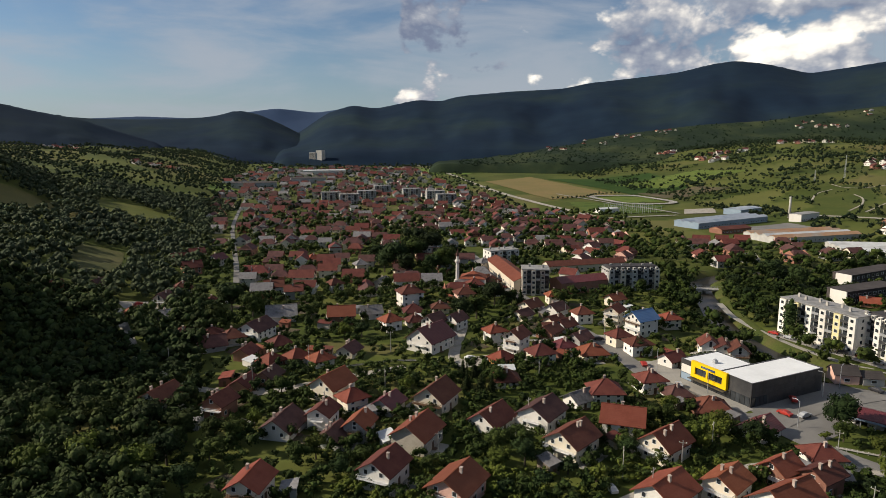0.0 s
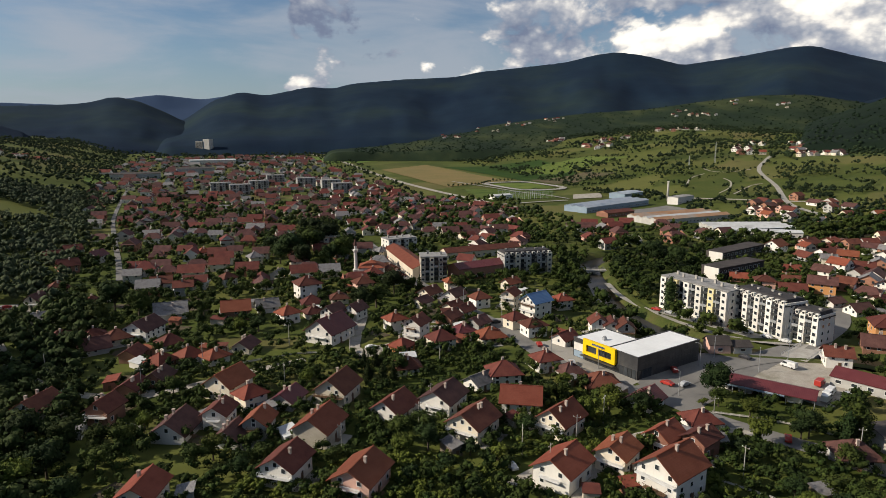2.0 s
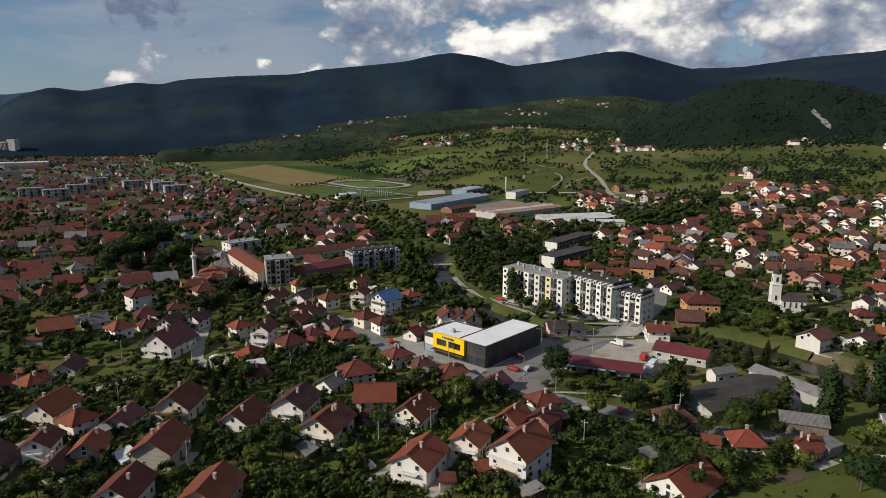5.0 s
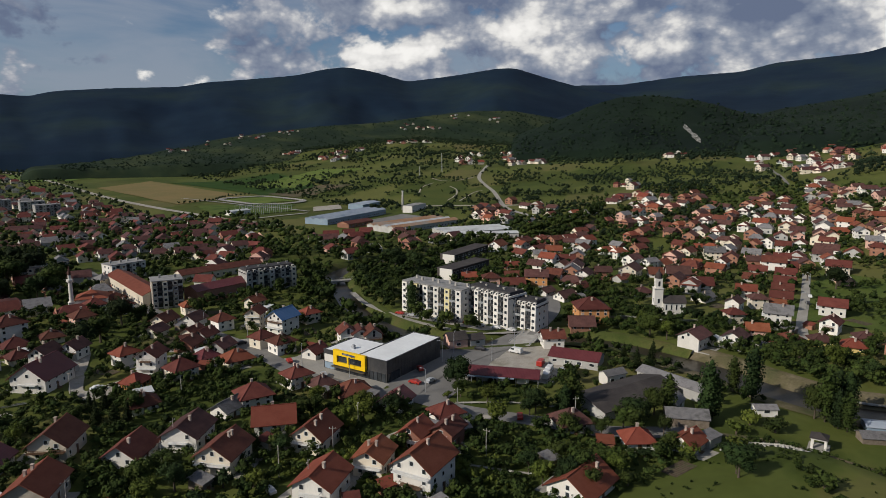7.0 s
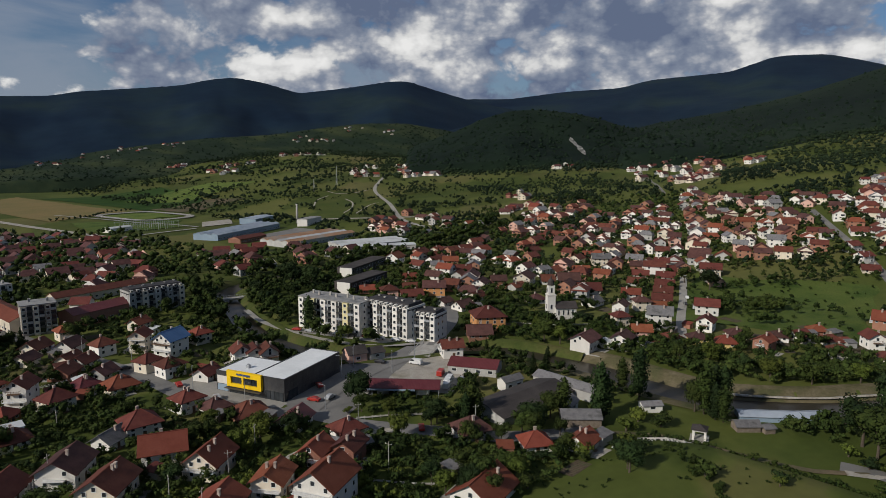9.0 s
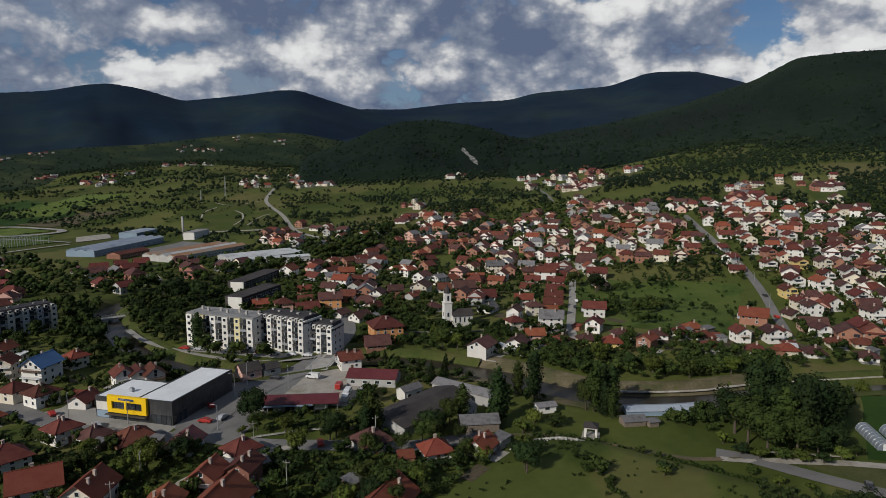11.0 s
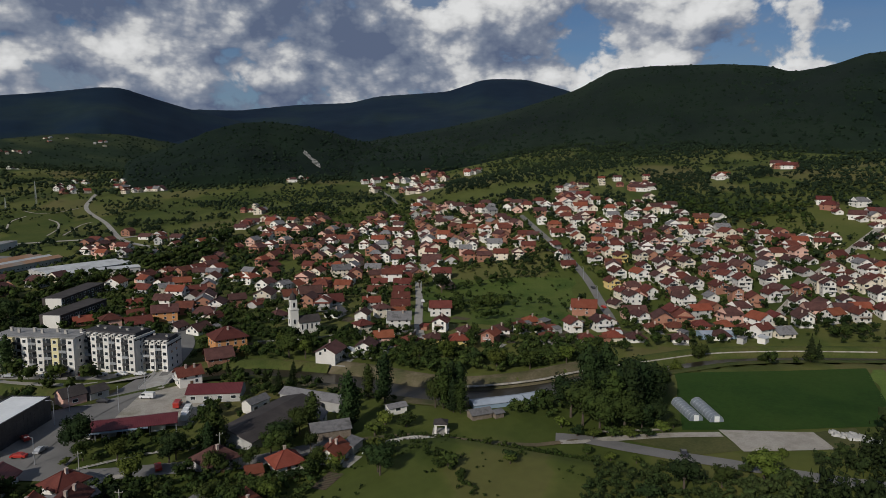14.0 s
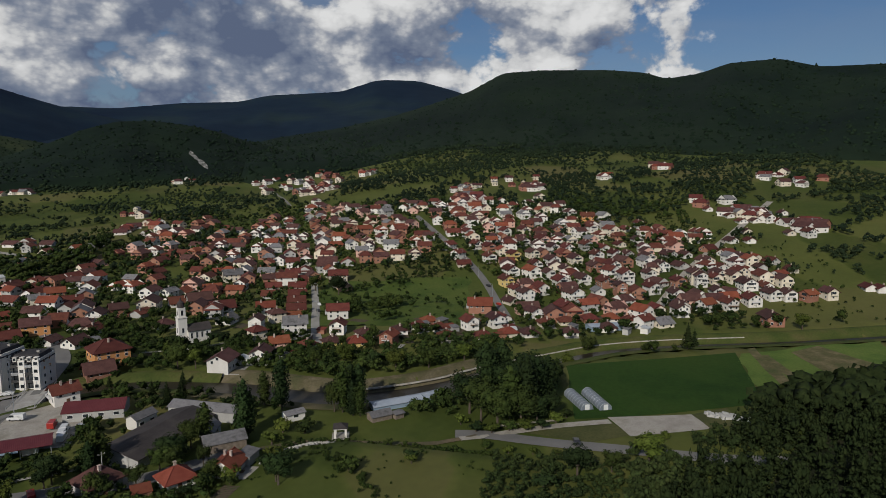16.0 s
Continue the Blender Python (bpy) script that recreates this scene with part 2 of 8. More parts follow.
WALL = {
    "white": surface("white_render", [(0.640, 0.610, 0.550), (0.715, 0.685, 0.625)], scale=0.25, bump_scale=5, fine=0.10, vary=0.16, stretch=(1, 1, 0.3), bump=0.15),
    "cream": surface("cream_render", [(0.60, 0.53, 0.41), (0.68, 0.61, 0.49)], scale=0.25, bump_scale=5, fine=0.10, vary=0.16, stretch=(1, 1, 0.3), bump=0.15),
    "yellow": surface("yellow_render", [(0.60, 0.44, 0.16), (0.66, 0.50, 0.20)], scale=0.25, bump_scale=5, fine=0.10, vary=0.1, bump=0.15),
    "orange": surface("orange_render", [(0.52, 0.24, 0.09), (0.58, 0.28, 0.11)], scale=0.25, bump_scale=5, fine=0.10, vary=0.1, bump=0.15),
    "pink": surface("salmon_render", [(0.55, 0.33, 0.26), (0.62, 0.39, 0.31)], scale=0.25, bump_scale=5, fine=0.10, vary=0.1, bump=0.15),
    "grey": surface("grey_render", [(0.32, 0.31, 0.29), (0.42, 0.41, 0.38)], scale=0.25, bump_scale=5, fine=0.15, vary=0.15, bump=0.2),
    "brick": surface("bare_clay_block", [(0.2640, 0.1240, 0.0808), (0.3200, 0.1600, 0.1062)], scale=0.4, bump_scale=5, fine=0.2, vary=0.2, wave=(0.22, "Z", 0.6)),
    "block": surface("bare_concrete_block", [(0.34, 0.30, 0.245), (0.42, 0.375, 0.31)], scale=0.4, bump_scale=5, fine=0.2, vary=0.15, wave=(0.22, "Z", 0.6)),
}
CHIMNEY = surface("chimney_render", [(0.36, 0.27, 0.22), (0.48, 0.40, 0.34)], scale=1, bump_scale=6, fine=0.2, vary=0.2)
FRAME = surface("white_window_frame", [(0.62, 0.62, 0.60), (0.70, 0.70, 0.68)], scale=1, fine=0.05, rough=0.5)
GLASS = surface("dark_window_glass", [(0.018, 0.022, 0.026), (0.035, 0.040, 0.045)], scale=0.6, rough=0.08, fine=0.1, bump=0.0, spec=0.6, vary=0.4)
DOOR = surface("brown_door", [(0.10, 0.055, 0.030), (0.14, 0.080, 0.045)], scale=1.5, fine=0.2, rough=0.6)
BARK = surface("bark", [(0.060, 0.045, 0.032), (0.10, 0.080, 0.060)], scale=2, bump_scale=9, fine=0.4)
LEAF = {
    "dark": surface("dark_leaves", [(0.0109, 0.0218, 0.0061), (0.0187, 0.0334, 0.0086), (0.0266, 0.0424, 0.0110)], scale=0.35, bump_scale=2.5, fine=0.3, vary=0.35, spec=0.15, bump=0.8, relief=0.35),
    "mid": surface("green_leaves", [(0.0189, 0.0303, 0.0061), (0.0313, 0.0455, 0.0086), (0.0440, 0.0572, 0.0116)], scale=0.35, bump_scale=2.5, fine=0.3, vary=0.35, spec=0.15, bump=0.8, relief=0.35),
    "light": surface("light_leaves", [(0.0455, 0.0642, 0.0092), (0.0680, 0.0875, 0.0138), (0.0869, 0.1057, 0.0184)], scale=0.35, bump_scale=2.5, fine=0.3, vary=0.3, spec=0.15, bump=0.8, relief=0.35),
    "fir": surface("fir_needles", [(0.0092, 0.0157, 0.0048), (0.0161, 0.0241, 0.0070), (0.0238, 0.0326, 0.0097)], scale=0.5, bump_scale=3, fine=0.3, vary=0.3, spec=0.1, bump=0.8, relief=0.35),
}
WOOD_STUFF = surface("massed_leaves", [(0.0114, 0.0214, 0.0052), (0.0244, 0.0390, 0.0077), (0.0447, 0.0602, 0.0124)], scale=0.02, bump_scale=1.3, fine=0.4, island=0.35, spec=0.12, bump=0.9, relief=0.7)
STEEL = surface("galvanised_steel", [(0.38, 0.39, 0.40), (0.48, 0.49, 0.50)], scale=1, rough=0.45, metal=0.6, fine=0.1)
CONCRETE = surface("weathered_concrete", [(0.30, 0.28, 0.25), (0.42, 0.40, 0.36)], scale=0.3, bump_scale=4, fine=0.2, vary=0.1)
FOOTHILL = surface("wood_and_meadow_slope", [(0.012, 0.021, 0.013), (0.018, 0.029, 0.015), (0.042, 0.052, 0.022)], scale=0.009, bump_scale=0.05, fine=0.3, bump=0.4, spec=0.05, stretch=(1, 0.5, 1))
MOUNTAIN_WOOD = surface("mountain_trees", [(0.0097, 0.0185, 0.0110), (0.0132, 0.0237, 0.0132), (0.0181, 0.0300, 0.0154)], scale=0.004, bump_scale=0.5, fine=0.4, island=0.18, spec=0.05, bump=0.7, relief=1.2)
# Far haze and hillside shade are mixed into these leaf tones.
FAR_WOOD = surface("haze_and_shade_copse_leaves", [(0.014, 0.024, 0.014), (0.021, 0.033, 0.016), (0.032, 0.046, 0.019)], scale=0.006, bump_scale=0.7, fine=0.3, island=0.25, spec=0.05, bump=0.9, relief=1.2)
DRY_BANK = surface("dry_river_bank", [(0.060, 0.070, 0.026), (0.110, 0.095, 0.050), (0.170, 0.140, 0.090)], scale=0.09, bump_scale=1.2, fine=0.4, spec=0.1)
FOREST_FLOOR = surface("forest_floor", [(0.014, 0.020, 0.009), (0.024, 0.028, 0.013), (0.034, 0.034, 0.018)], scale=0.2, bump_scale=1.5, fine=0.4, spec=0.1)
PALE_STONE = surface("pale_embankment_stone", [(0.20, 0.18, 0.14), (0.34, 0.31, 0.26), (0.46, 0.43, 0.38)], scale=0.35, bump_scale=2.0, fine=0.4)
# Lighter, bluer leaves: haze over the far hillside is put into the colour.
UPPER_LEAVES = surface("haze_lifted_hill_leaves", [(0.038, 0.052, 0.029), (0.052, 0.068, 0.034), (0.068, 0.086, 0.038)], scale=0.02, bump_scale=0.9, fine=0.4, island=0.3, spec=0.12, bump=0.9, relief=1.0)
HEDGE_LEAVES = surface("orchard_leaves", [(0.020, 0.034, 0.008), (0.036, 0.055, 0.012), (0.060, 0.080, 0.018)], scale=0.06, bump_scale=1.3, fine=0.4, island=0.35, spec=0.12, bump=0.9, relief=0.7)
DRY_GRASS = surface("dry_olive_grass", [(0.055, 0.062, 0.022), (0.080, 0.082, 0.030), (0.105, 0.098, 0.040)], scale=0.05, bump_scale=1.2, fine=0.35, spec=0.1)
GREY_ROCK = surface("grey_cliff_rock", [(0.07, 0.075, 0.06), (0.17, 0.165, 0.15), (0.30, 0.29, 0.27)], scale=0.06, bump_scale=0.4, fine=0.4, spread=(0.38, 0.6))
# Lightened massed_leaves: fill light painted in for the shaded woods; scrub shares it.
HILL_LEAVES = surface("lightened_hill_leaves", [(0.0174, 0.0301, 0.0088), (0.0286, 0.0436, 0.0119), (0.0444, 0.0602, 0.0174)], scale=0.02, bump_scale=1.3, fine=0.4, island=0.35, spec=0.12, bump=0.9, relief=0.7)
STUBBLE = surface("dry_stubble", [(0.070, 0.085, 0.028), (0.120, 0.105, 0.048), (0.190, 0.155, 0.080)], scale=0.12, bump_scale=0.9, fine=0.4, wave=(2.5, "Y", 0.6), spec=0.1)

# ---- geometry helpers ----
def part(name, bm, mats, parent=None, label="", smooth=False):
    """Links a bmesh as one mesh object, under a thing or a part where one is given."""
    me = bpy.data.meshes.new(name)
    bm.normal_update()
    bm.to_mesh(me)
    bm.free()
    return placed(name, me, mats, parent, label, smooth)


def placed(name, me, mats=None, parent=None, label="", smooth=False):
    for m in (mats if isinstance(mats, (list, tuple)) else [mats] if mats else []):
        me.materials.append(m)
    if smooth:
        me.polygons.foreach_set("use_smooth", [True] * len(me.polygons))
    ob = new(name, me)
    if parent is not None:
        ob.parent = parent
    if label:
        tagged(ob, label)
    return ob


def raw(name, verts, faces, mats, parent=None, label="", smooth=False, index=None):
    me = bpy.data.meshes.new(name)
    me.from_pydata(verts if isinstance(verts, list) else verts.tolist(), [], faces if isinstance(faces, list) else faces.tolist())
    ob = placed(name, me, mats, parent, label, smooth)
    if index is not None:
        me.polygons.foreach_set("material_index", index)
    return ob


def box(bm, x0, x1, y0, y1, z0, z1, mat=0):
    v = [bm.verts.new(p) for p in ((x0, y0, z0), (x1, y0, z0), (x1, y1, z0), (x0, y1, z0), (x0, y0, z1), (x1, y0, z1), (x1, y1, z1), (x0, y1, z1))]
    for f in ((3, 2, 1, 0), (4, 5, 6, 7), (0, 1, 5, 4), (1, 2, 6, 5), (2, 3, 7, 6), (3, 0, 4, 7)):
        bm.faces.new([v[i] for i in f]).material_index = mat
    return v


def prism(bm, pts, thick, mat=0):
    """A slab over a planar polygon, thickened downwards."""
    top = [bm.verts.new(p) for p in pts]
    low = [bm.verts.new((p[0], p[1], p[2] - thick)) for p in pts]
    k = len(pts)
    bm.faces.new(top).material_index = mat
    bm.faces.new(low[::-1]).material_index = mat
    for i in range(k):
        bm.faces.new((top[i], low[i], low[(i + 1) % k], top[(i + 1) % k])).material_index = mat


def tube(bm, points, radii, sides=8, mat=0):
    """A round bar along points, closed at both ends."""
    rings = []
    for i, p in enumerate(points):
        p = Vector(p)
        a, b = Vector(points[max(0, i - 1)]), Vector(points[min(len(points) - 1, i + 1)])
        q = (b - a).to_track_quat("Z", "Y")
        rings.append([bm.verts.new(p + q @ Vector((math.cos(k * math.tau / sides) * radii[i], math.sin(k * math.tau / sides) * radii[i], 0))) for k in range(sides)])
    for r0, r1 in zip(rings, rings[1:]):
        for k in range(sides):
            bm.faces.new((r0[k], r0[(k + 1) % sides], r1[(k + 1) % sides], r1[k])).material_index = mat
    bm.faces.new(rings[0][::-1]).material_index = mat
    bm.faces.new(rings[-1]).material_index = mat


# ---- the lie of the land ----
def sstep(a, b, v):
    k = np.clip((v - a) / (b - a), 0, 1)
    return k * k * (3 - 2 * k)


def waves(x, y, s):
    """Smooth rolling relief of about -1 to 1, with a wavelength of about s metres."""
    return (np.sin(x / s * 5.1 + 1.3 * np.sin(y / s * 3.7)) + np.sin(y / s * 4.3 + 1.7 * np.sin(x / s * 2.9 + 1)) + np.sin((x + y) / s * 7.9 + 2)) / 3


def land(x, y):
    """Height of the valley floor and its hillsides, in metres over the town."""
    x, y = np.asarray(x, float), np.asarray(y, float)
    east = np.maximum(0, x - 370 - 25 * waves(y, x, 780))
    lean = y / np.maximum(x, 1.0)
    slope = 0.105 + 0.065 * sstep(0.95, 1.7, lean) + 0.085 * (1 - sstep(0.2, 0.6, lean))
    h = slope * east * east / (east + 60)
    h = 190 * (1 - np.exp(-h / 190))
    h = h + waves(x, y, 470) * 8 * sstep(130, 560, east)
    west = np.maximum(0, -x - 58 - 0.17 * y + 10 * waves(x, y, 290))
    h = h + 66 * (1 - np.exp(-0.27 * west * west / (west + 25) / 66)) + waves(y, x, 330) * 6 * sstep(60, 330, west)
    # Unseen hill left of the view, added to cast shade on the wood.
    h = h + 88 * np.exp(-(((x + 278) / 66) ** 2 + ((y - 262) / 72) ** 2))
    h = h + 42 * np.exp(-(((x + 400) / 72) ** 2 + ((y - 600) / 120) ** 2))
    h = h + 15 * np.exp(-(((x - 185) / 68) ** 2 + ((y + 125) / 68) ** 2))
    h = h + 5.5 * sstep(90, 135, x) * (1 - sstep(169, 176, x)) * sstep(0, 28, y) * (1 - sstep(66, 92, y))
    return h


def path_xy(points, step=6.0):
    """Points along a smooth line through the given plan points."""
    p = np.array(points, float)
    p = np.vstack([2 * p[0] - p[1], p, 2 * p[-1] - p[-2]])
    out = []
    for i in range(1, len(p) - 2):
        k = max(2, int(np.hypot(*(p[i + 1] - p[i])) / step))
        for u in np.arange(k) / k:
            out.append(0.5 * (2 * p[i] + (p[i + 1] - p[i - 1]) * u + (2 * p[i - 1] - 5 * p[i] + 4 * p[i + 1] - p[i + 2]) * u ** 2 + (3 * p[i] - p[i - 1] - 3 * p[i + 1] + p[i + 2]) * u ** 3))
    out.append(p[-2])
    return np.array(out)


def sides_of(line):
    d = np.gradient(line, axis=0)
    d /= np.hypot(d[:, 0], d[:, 1])[:, None] + 1e-9
    return np.stack([d[:, 1], -d[:, 0]], 1)


def near_line(x, y, line):
    """Distance from points to a line given by many points."""
    best = np.full(np.shape(x), 1e9)
    for p in line:
        best = np.minimum(best, (x - p[0]) ** 2 + (y - p[1]) ** 2)
    return np.sqrt(best)


RIVER = path_xy([(520, 420), (430, 398), (340, 396), (262, 392), (212, 384), (186, 370), (175, 351), (162, 312), (152, 281), (149, 248), (156, 218), (172, 204), (188, 197), (204, 186), (213, 170), (217, 150), (219, 130), (217, 110), (217, 95), (220, 82), (230, 67), (243, 53), (259, 41), (287, 13), (304, -6), (320, -37), (340, -91), (362, -140), (400, -230), (470, -330)])


def ground_at(x, y):
    """The land with the river's channel cut into it."""
    h = land(x, y)
    return h - 4.5 * (1 - sstep(7.5, 11.5, near_line(np.asarray(x, float), np.asarray(y, float), RIVER[::2])))


def graded(lo, hi, fine, n):
    """Coordinates that lie close together round the town and far apart in the distance."""
    u = np.linspace(np.arcsinh(lo / fine), np.arcsinh(hi / fine), n)
    return np.sinh(u) * fine


def sheet(name, xs, ys, fn, mat, label, kind="structure"):
    gx, gy = np.meshgrid(xs, ys)
    v = np.stack([gx, gy, fn(gx, gy)], -1).reshape(-1, 3)
    nx, ny = len(xs), len(ys)
    i = (np.arange(ny - 1)[:, None] * nx + np.arange(nx - 1)[None]).ravel()
    f = np.stack([i, i + 1, i + nx + 1, i + nx], 1)
    return tagged(raw(name, v, f, mat, smooth=True), label, name.split("_")[-1], kind=kind)


def parcels(x, y, size):
    """Irregular fields: a value of 0 to 1 for each field, the distance to its edge, and a value for that edge."""
    x, y = np.asarray(x, float), np.asarray(y, float)
    u = (0.88 * x + 0.47 * y) / size + 0.35 * waves(x, y, size * 5)
    v = (-0.47 * x + 0.88 * y) / (size * 0.62) + 0.35 * waves(y, x, size * 6)
    best, second, own, other = np.full(x.shape, 9.0), np.full(x.shape, 9.0), np.zeros(x.shape), np.zeros(x.shape)

    def chance(a, b, k):
        return np.abs(np.sin(a * 127.1 + b * 311.7 + k) * 43758.5453) % 1.0

    for di in (-1, 0, 1):
        for dj in (-1, 0, 1):
            a, b = np.floor(u) + di, np.floor(v) + dj
            d = np.hypot(a + 0.15 + 0.7 * chance(a, b, 1) - u, b + 0.15 + 0.7 * chance(a, b, 2) - v)
            c = chance(a, b, 3)
            nearer = d < best
            second = np.where(nearer, best, np.minimum(second, d))
            other = np.where(nearer, own, np.where(d <= second, c, other))
            own, best = np.where(nearer, c, own), np.where(nearer, d, best)
    return own, (second - best) * size * 0.5, (own * 7.3 + other * 7.3) % 1.0


ground = sheet("ground", graded(-2600, 3300, 260, 390), graded(-900, 4300, 260, 390), ground_at, MEADOW, "green meadow and field ground of a wide river valley")
co_g = np.empty(len(ground.data.vertices) * 3)
ground.data.vertices.foreach_get("co", co_g)
gx, gy = co_g[0::3], co_g[1::3]
ground.data.attributes.new("parcel", "FLOAT", "POINT").data.foreach_set("value", np.where(np.hypot(gx, gy) < 330, parcels(gx, gy, 34)[0], parcels(gx, gy, 105)[0]).astype(np.float32))


def ribbon(name, line, half, lift, mat, label, category, kind="structure", profile=None):
    """A strip along a line, draped on the land. profile: (offset, height) across it instead of a flat road."""
    side = sides_of(line)
    prof = profile or [(-half, 0.0), (-half * 0.4, 0.03), (half * 0.4, 0.03), (half, 0.0)]
    rows = []
    for off, dz in prof:
        q = line + side * off
        rows.append(np.column_stack([q, land(q[:, 0], q[:, 1]) + lift + dz + 0.0004 * np.hypot(q[:, 0], q[:, 1])]))
    v = np.stack(rows, 1)
    k, c = len(line), len(prof)
    i = (np.arange(k - 1)[:, None] * c + np.arange(c - 1)[None]).ravel()
    f = np.stack([i, i + 1, i + c + 1, i + c], 1)
    return tagged(raw(name, v.reshape(-1, 3), f, mat, smooth=True), label, category, kind=kind)


lower = int(np.argmax(RIVER[:, 1] < 150)) if RIVER[0, 1] > RIVER[-1, 1] else len(RIVER)
last = lower + int(np.argmax(RIVER[lower:, 1] < 36))
for reach, mat, label in ((RIVER[:lower + 1], BANK, "grassy river banks"), (RIVER[lower:last + 1], DRY_BANK, "river banks with a trodden tan earth edge"), (RIVER[last:], BANK, "grassy river banks beside the field")):
    wide = 1.0 if mat is BANK else 1.25
    ribbon("river_bank", reach, 0, 0, mat, label, "river bank",
           profile=[(-13 * wide, 0.12), (-9.0 * wide, 0.25), (-6.2 * wide, -1.9), (-4.8, -2.9), (4.8, -2.9), (6.2 * wide, -1.9), (9.0 * wide, 0.25), (13 * wide, 0.12)])
side_lower = sides_of(RIVER[lower:])
far_edge = RIVER[lower:] + side_lower * (7.7 if np.hypot(*(RIVER[lower + 5] + side_lower[5])) > np.hypot(*RIVER[lower + 5]) else -7.7)
wall_stretch = far_edge[(far_edge[:, 1] < 98) & (far_edge[:, 1] > -75)]
ribbon("river_wall", wall_stretch, 0, 0, PALE_STONE, "low pale stone embankment along the river", "embankment", profile=[(-0.5, -2.2), (-0.45, -0.75), (0.45, -0.7), (0.5, -1.2)])
ribbon("water", RIVER[:lower + 1], 5.6, -2.15, WATER, "dark shallow river water", "river")
ribbon("water", RIVER[lower:last + 1], 6.0, -2.2, WATER, "dark shallow river water", "river")
ribbon("water", RIVER[last:], 3.0, -2.6, WATER, "dark shallow river water", "river")


def patch(name, corners, mat, label, category, lift=0.35, n=14):
    """A field or yard: four plan corners, draped on the land."""
    a, b, c, d = (np.array(p, float) for p in corners)
    u, w = np.meshgrid(np.linspace(0, 1, n), np.linspace(0, 1, n))
    u, w = u[..., None], w[..., None]
    q = a * (1 - u) * (1 - w) + b * u * (1 - w) + c * u * w + d * (1 - u) * w
    edge = np.minimum(np.minimum(u, 1 - u), np.minimum(w, 1 - w))
    reach = 0.05 * np.hypot(*(c - a))
    q = q + (edge < 1e-6) * reach * np.stack([waves(q[..., 0], q[..., 1], reach * 9 + 9), waves(q[..., 1], q[..., 0], reach * 8 + 9)], -1) * (1.0 if mat in (LAWN, EARTH) else 0.15)
    z = land(q[..., 0], q[..., 1]) + lift
    v = np.concatenate([q, z[..., None]], -1).reshape(-1, 3)
    i = (np.arange(n - 1)[:, None] * n + np.arange(n - 1)[None]).ravel()
    return tagged(raw(name, v, np.stack([i, i + 1, i + n + 1, i + n], 1), mat, smooth=True), label, category, kind="structure")


# ---- mountain ranges ----
RANGE = {}


def range_of_hills(name, crest, far, foot, foot_h, mat, label, rough=1.0, seed=0.0):
    """A wooded range. crest: (bearing, elevation as seen from the viewpoint) of its summits and saddles; far: distance of
    the crest; foot: distance at which its slopes meet the valley."""
    b = np.arange(crest[0][0], crest[-1][0] + 0.01, 0.3)
    p = np.array(crest)
    # rounded summits: smooth the straight joins a little
    e = np.interp(b, p[:, 0], p[:, 1])
    for _ in range(3):
        e = np.convolve(np.pad(e, 1, mode="edge"), [0.25, 0.5, 0.25], "valid")
    rad = np.radians(b)
    rows = []
    levels = np.linspace(0, 1, 36)
    top = EYE_Z + np.tan(np.radians(e)) * far
    for u in levels:
        fold = math.sin(math.pi * min(1.0, u * 1.05)) ** 0.8
        bend = np.array([noise.fractal(Vector((q * 0.16 + seed * 9, u * 1.3, seed)), 1.0, 2.0, 2) for q in b])
        fine = np.array([noise.noise(Vector((q * 0.9 + seed, u * 9, 3.0))) for q in b])
        r = foot + (far - foot) * u - fold * (far - foot) * 0.06 * bend
        h = foot_h - 45 * (1 - sstep(0, 0.12, u)) + (top - foot_h) * u ** 1.15 + fold * rough * (10 * bend + 4 * fine)
        line = np.tan(np.radians(e)) * r + EYE_Z
        h = np.where(u < 1, np.minimum(h, line - (1 - u) * 12), top)
        if u == 1:
            h = h + rough * 2.2 * np.array([noise.noise(Vector((q * 3.7, seed, 0))) for q in b])
        ends = sstep(0, 3.5, b - b[0]) * sstep(0, 3.5, b[-1] - b)
        h = -60 + (h + 60) * np.where(u < 1, ends, np.maximum(ends, 0.0))
        rows.append(np.column_stack([np.sin(rad) * r, np.cos(rad) * r, h]))
    rows.append(np.column_stack([np.sin(rad) * (far + 260), np.cos(rad) * (far + 260), rows[-1][:, 2] - 130]))
    v = np.stack(rows, 0)
    RANGE[name] = (b, v)
    k, c = len(rows), len(b)
    i = (np.arange(k - 1)[:, None] * c + np.arange(c - 1)[None]).ravel()
    return tagged(raw(name, v.reshape(-1, 3), np.stack([i, i + 1, i + c + 1, i + c], 1), mat, smooth=True), label, "mountain", kind="structure")


range_of_hills("backdrop_far_range", [(-30, 1.2), (-23.3, 1.24), (-19.4, 1.45), (-15.3, 1.32), (-9.1, 2.19), (-5.9, 1.85), (-3.1, 2.3), (2, 2.0)], 4700, 4200, 20, FOREST_PALE, "distant mountain range with pale blue haze in its colour", 0.5, 1.0)
range_of_hills("backdrop_left_range", [(-46, 5.0), (-34, 3.2), (-28.5, 2.24), (-26.5, 1.73), (-23.7, 1.24), (-21.1, 0.3), (-17.5, -0.9), (-15, -1.2)], 2300, 1500, -5, FOREST_FAR, "dark wooded hill range with cloud shade in its colour", 1.0, 2.0)
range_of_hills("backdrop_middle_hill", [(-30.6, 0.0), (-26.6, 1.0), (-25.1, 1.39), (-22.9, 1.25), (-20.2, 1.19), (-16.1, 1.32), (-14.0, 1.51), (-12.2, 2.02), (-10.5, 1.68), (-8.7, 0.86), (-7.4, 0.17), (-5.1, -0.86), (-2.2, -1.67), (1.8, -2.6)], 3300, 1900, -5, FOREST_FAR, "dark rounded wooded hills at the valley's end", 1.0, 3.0)
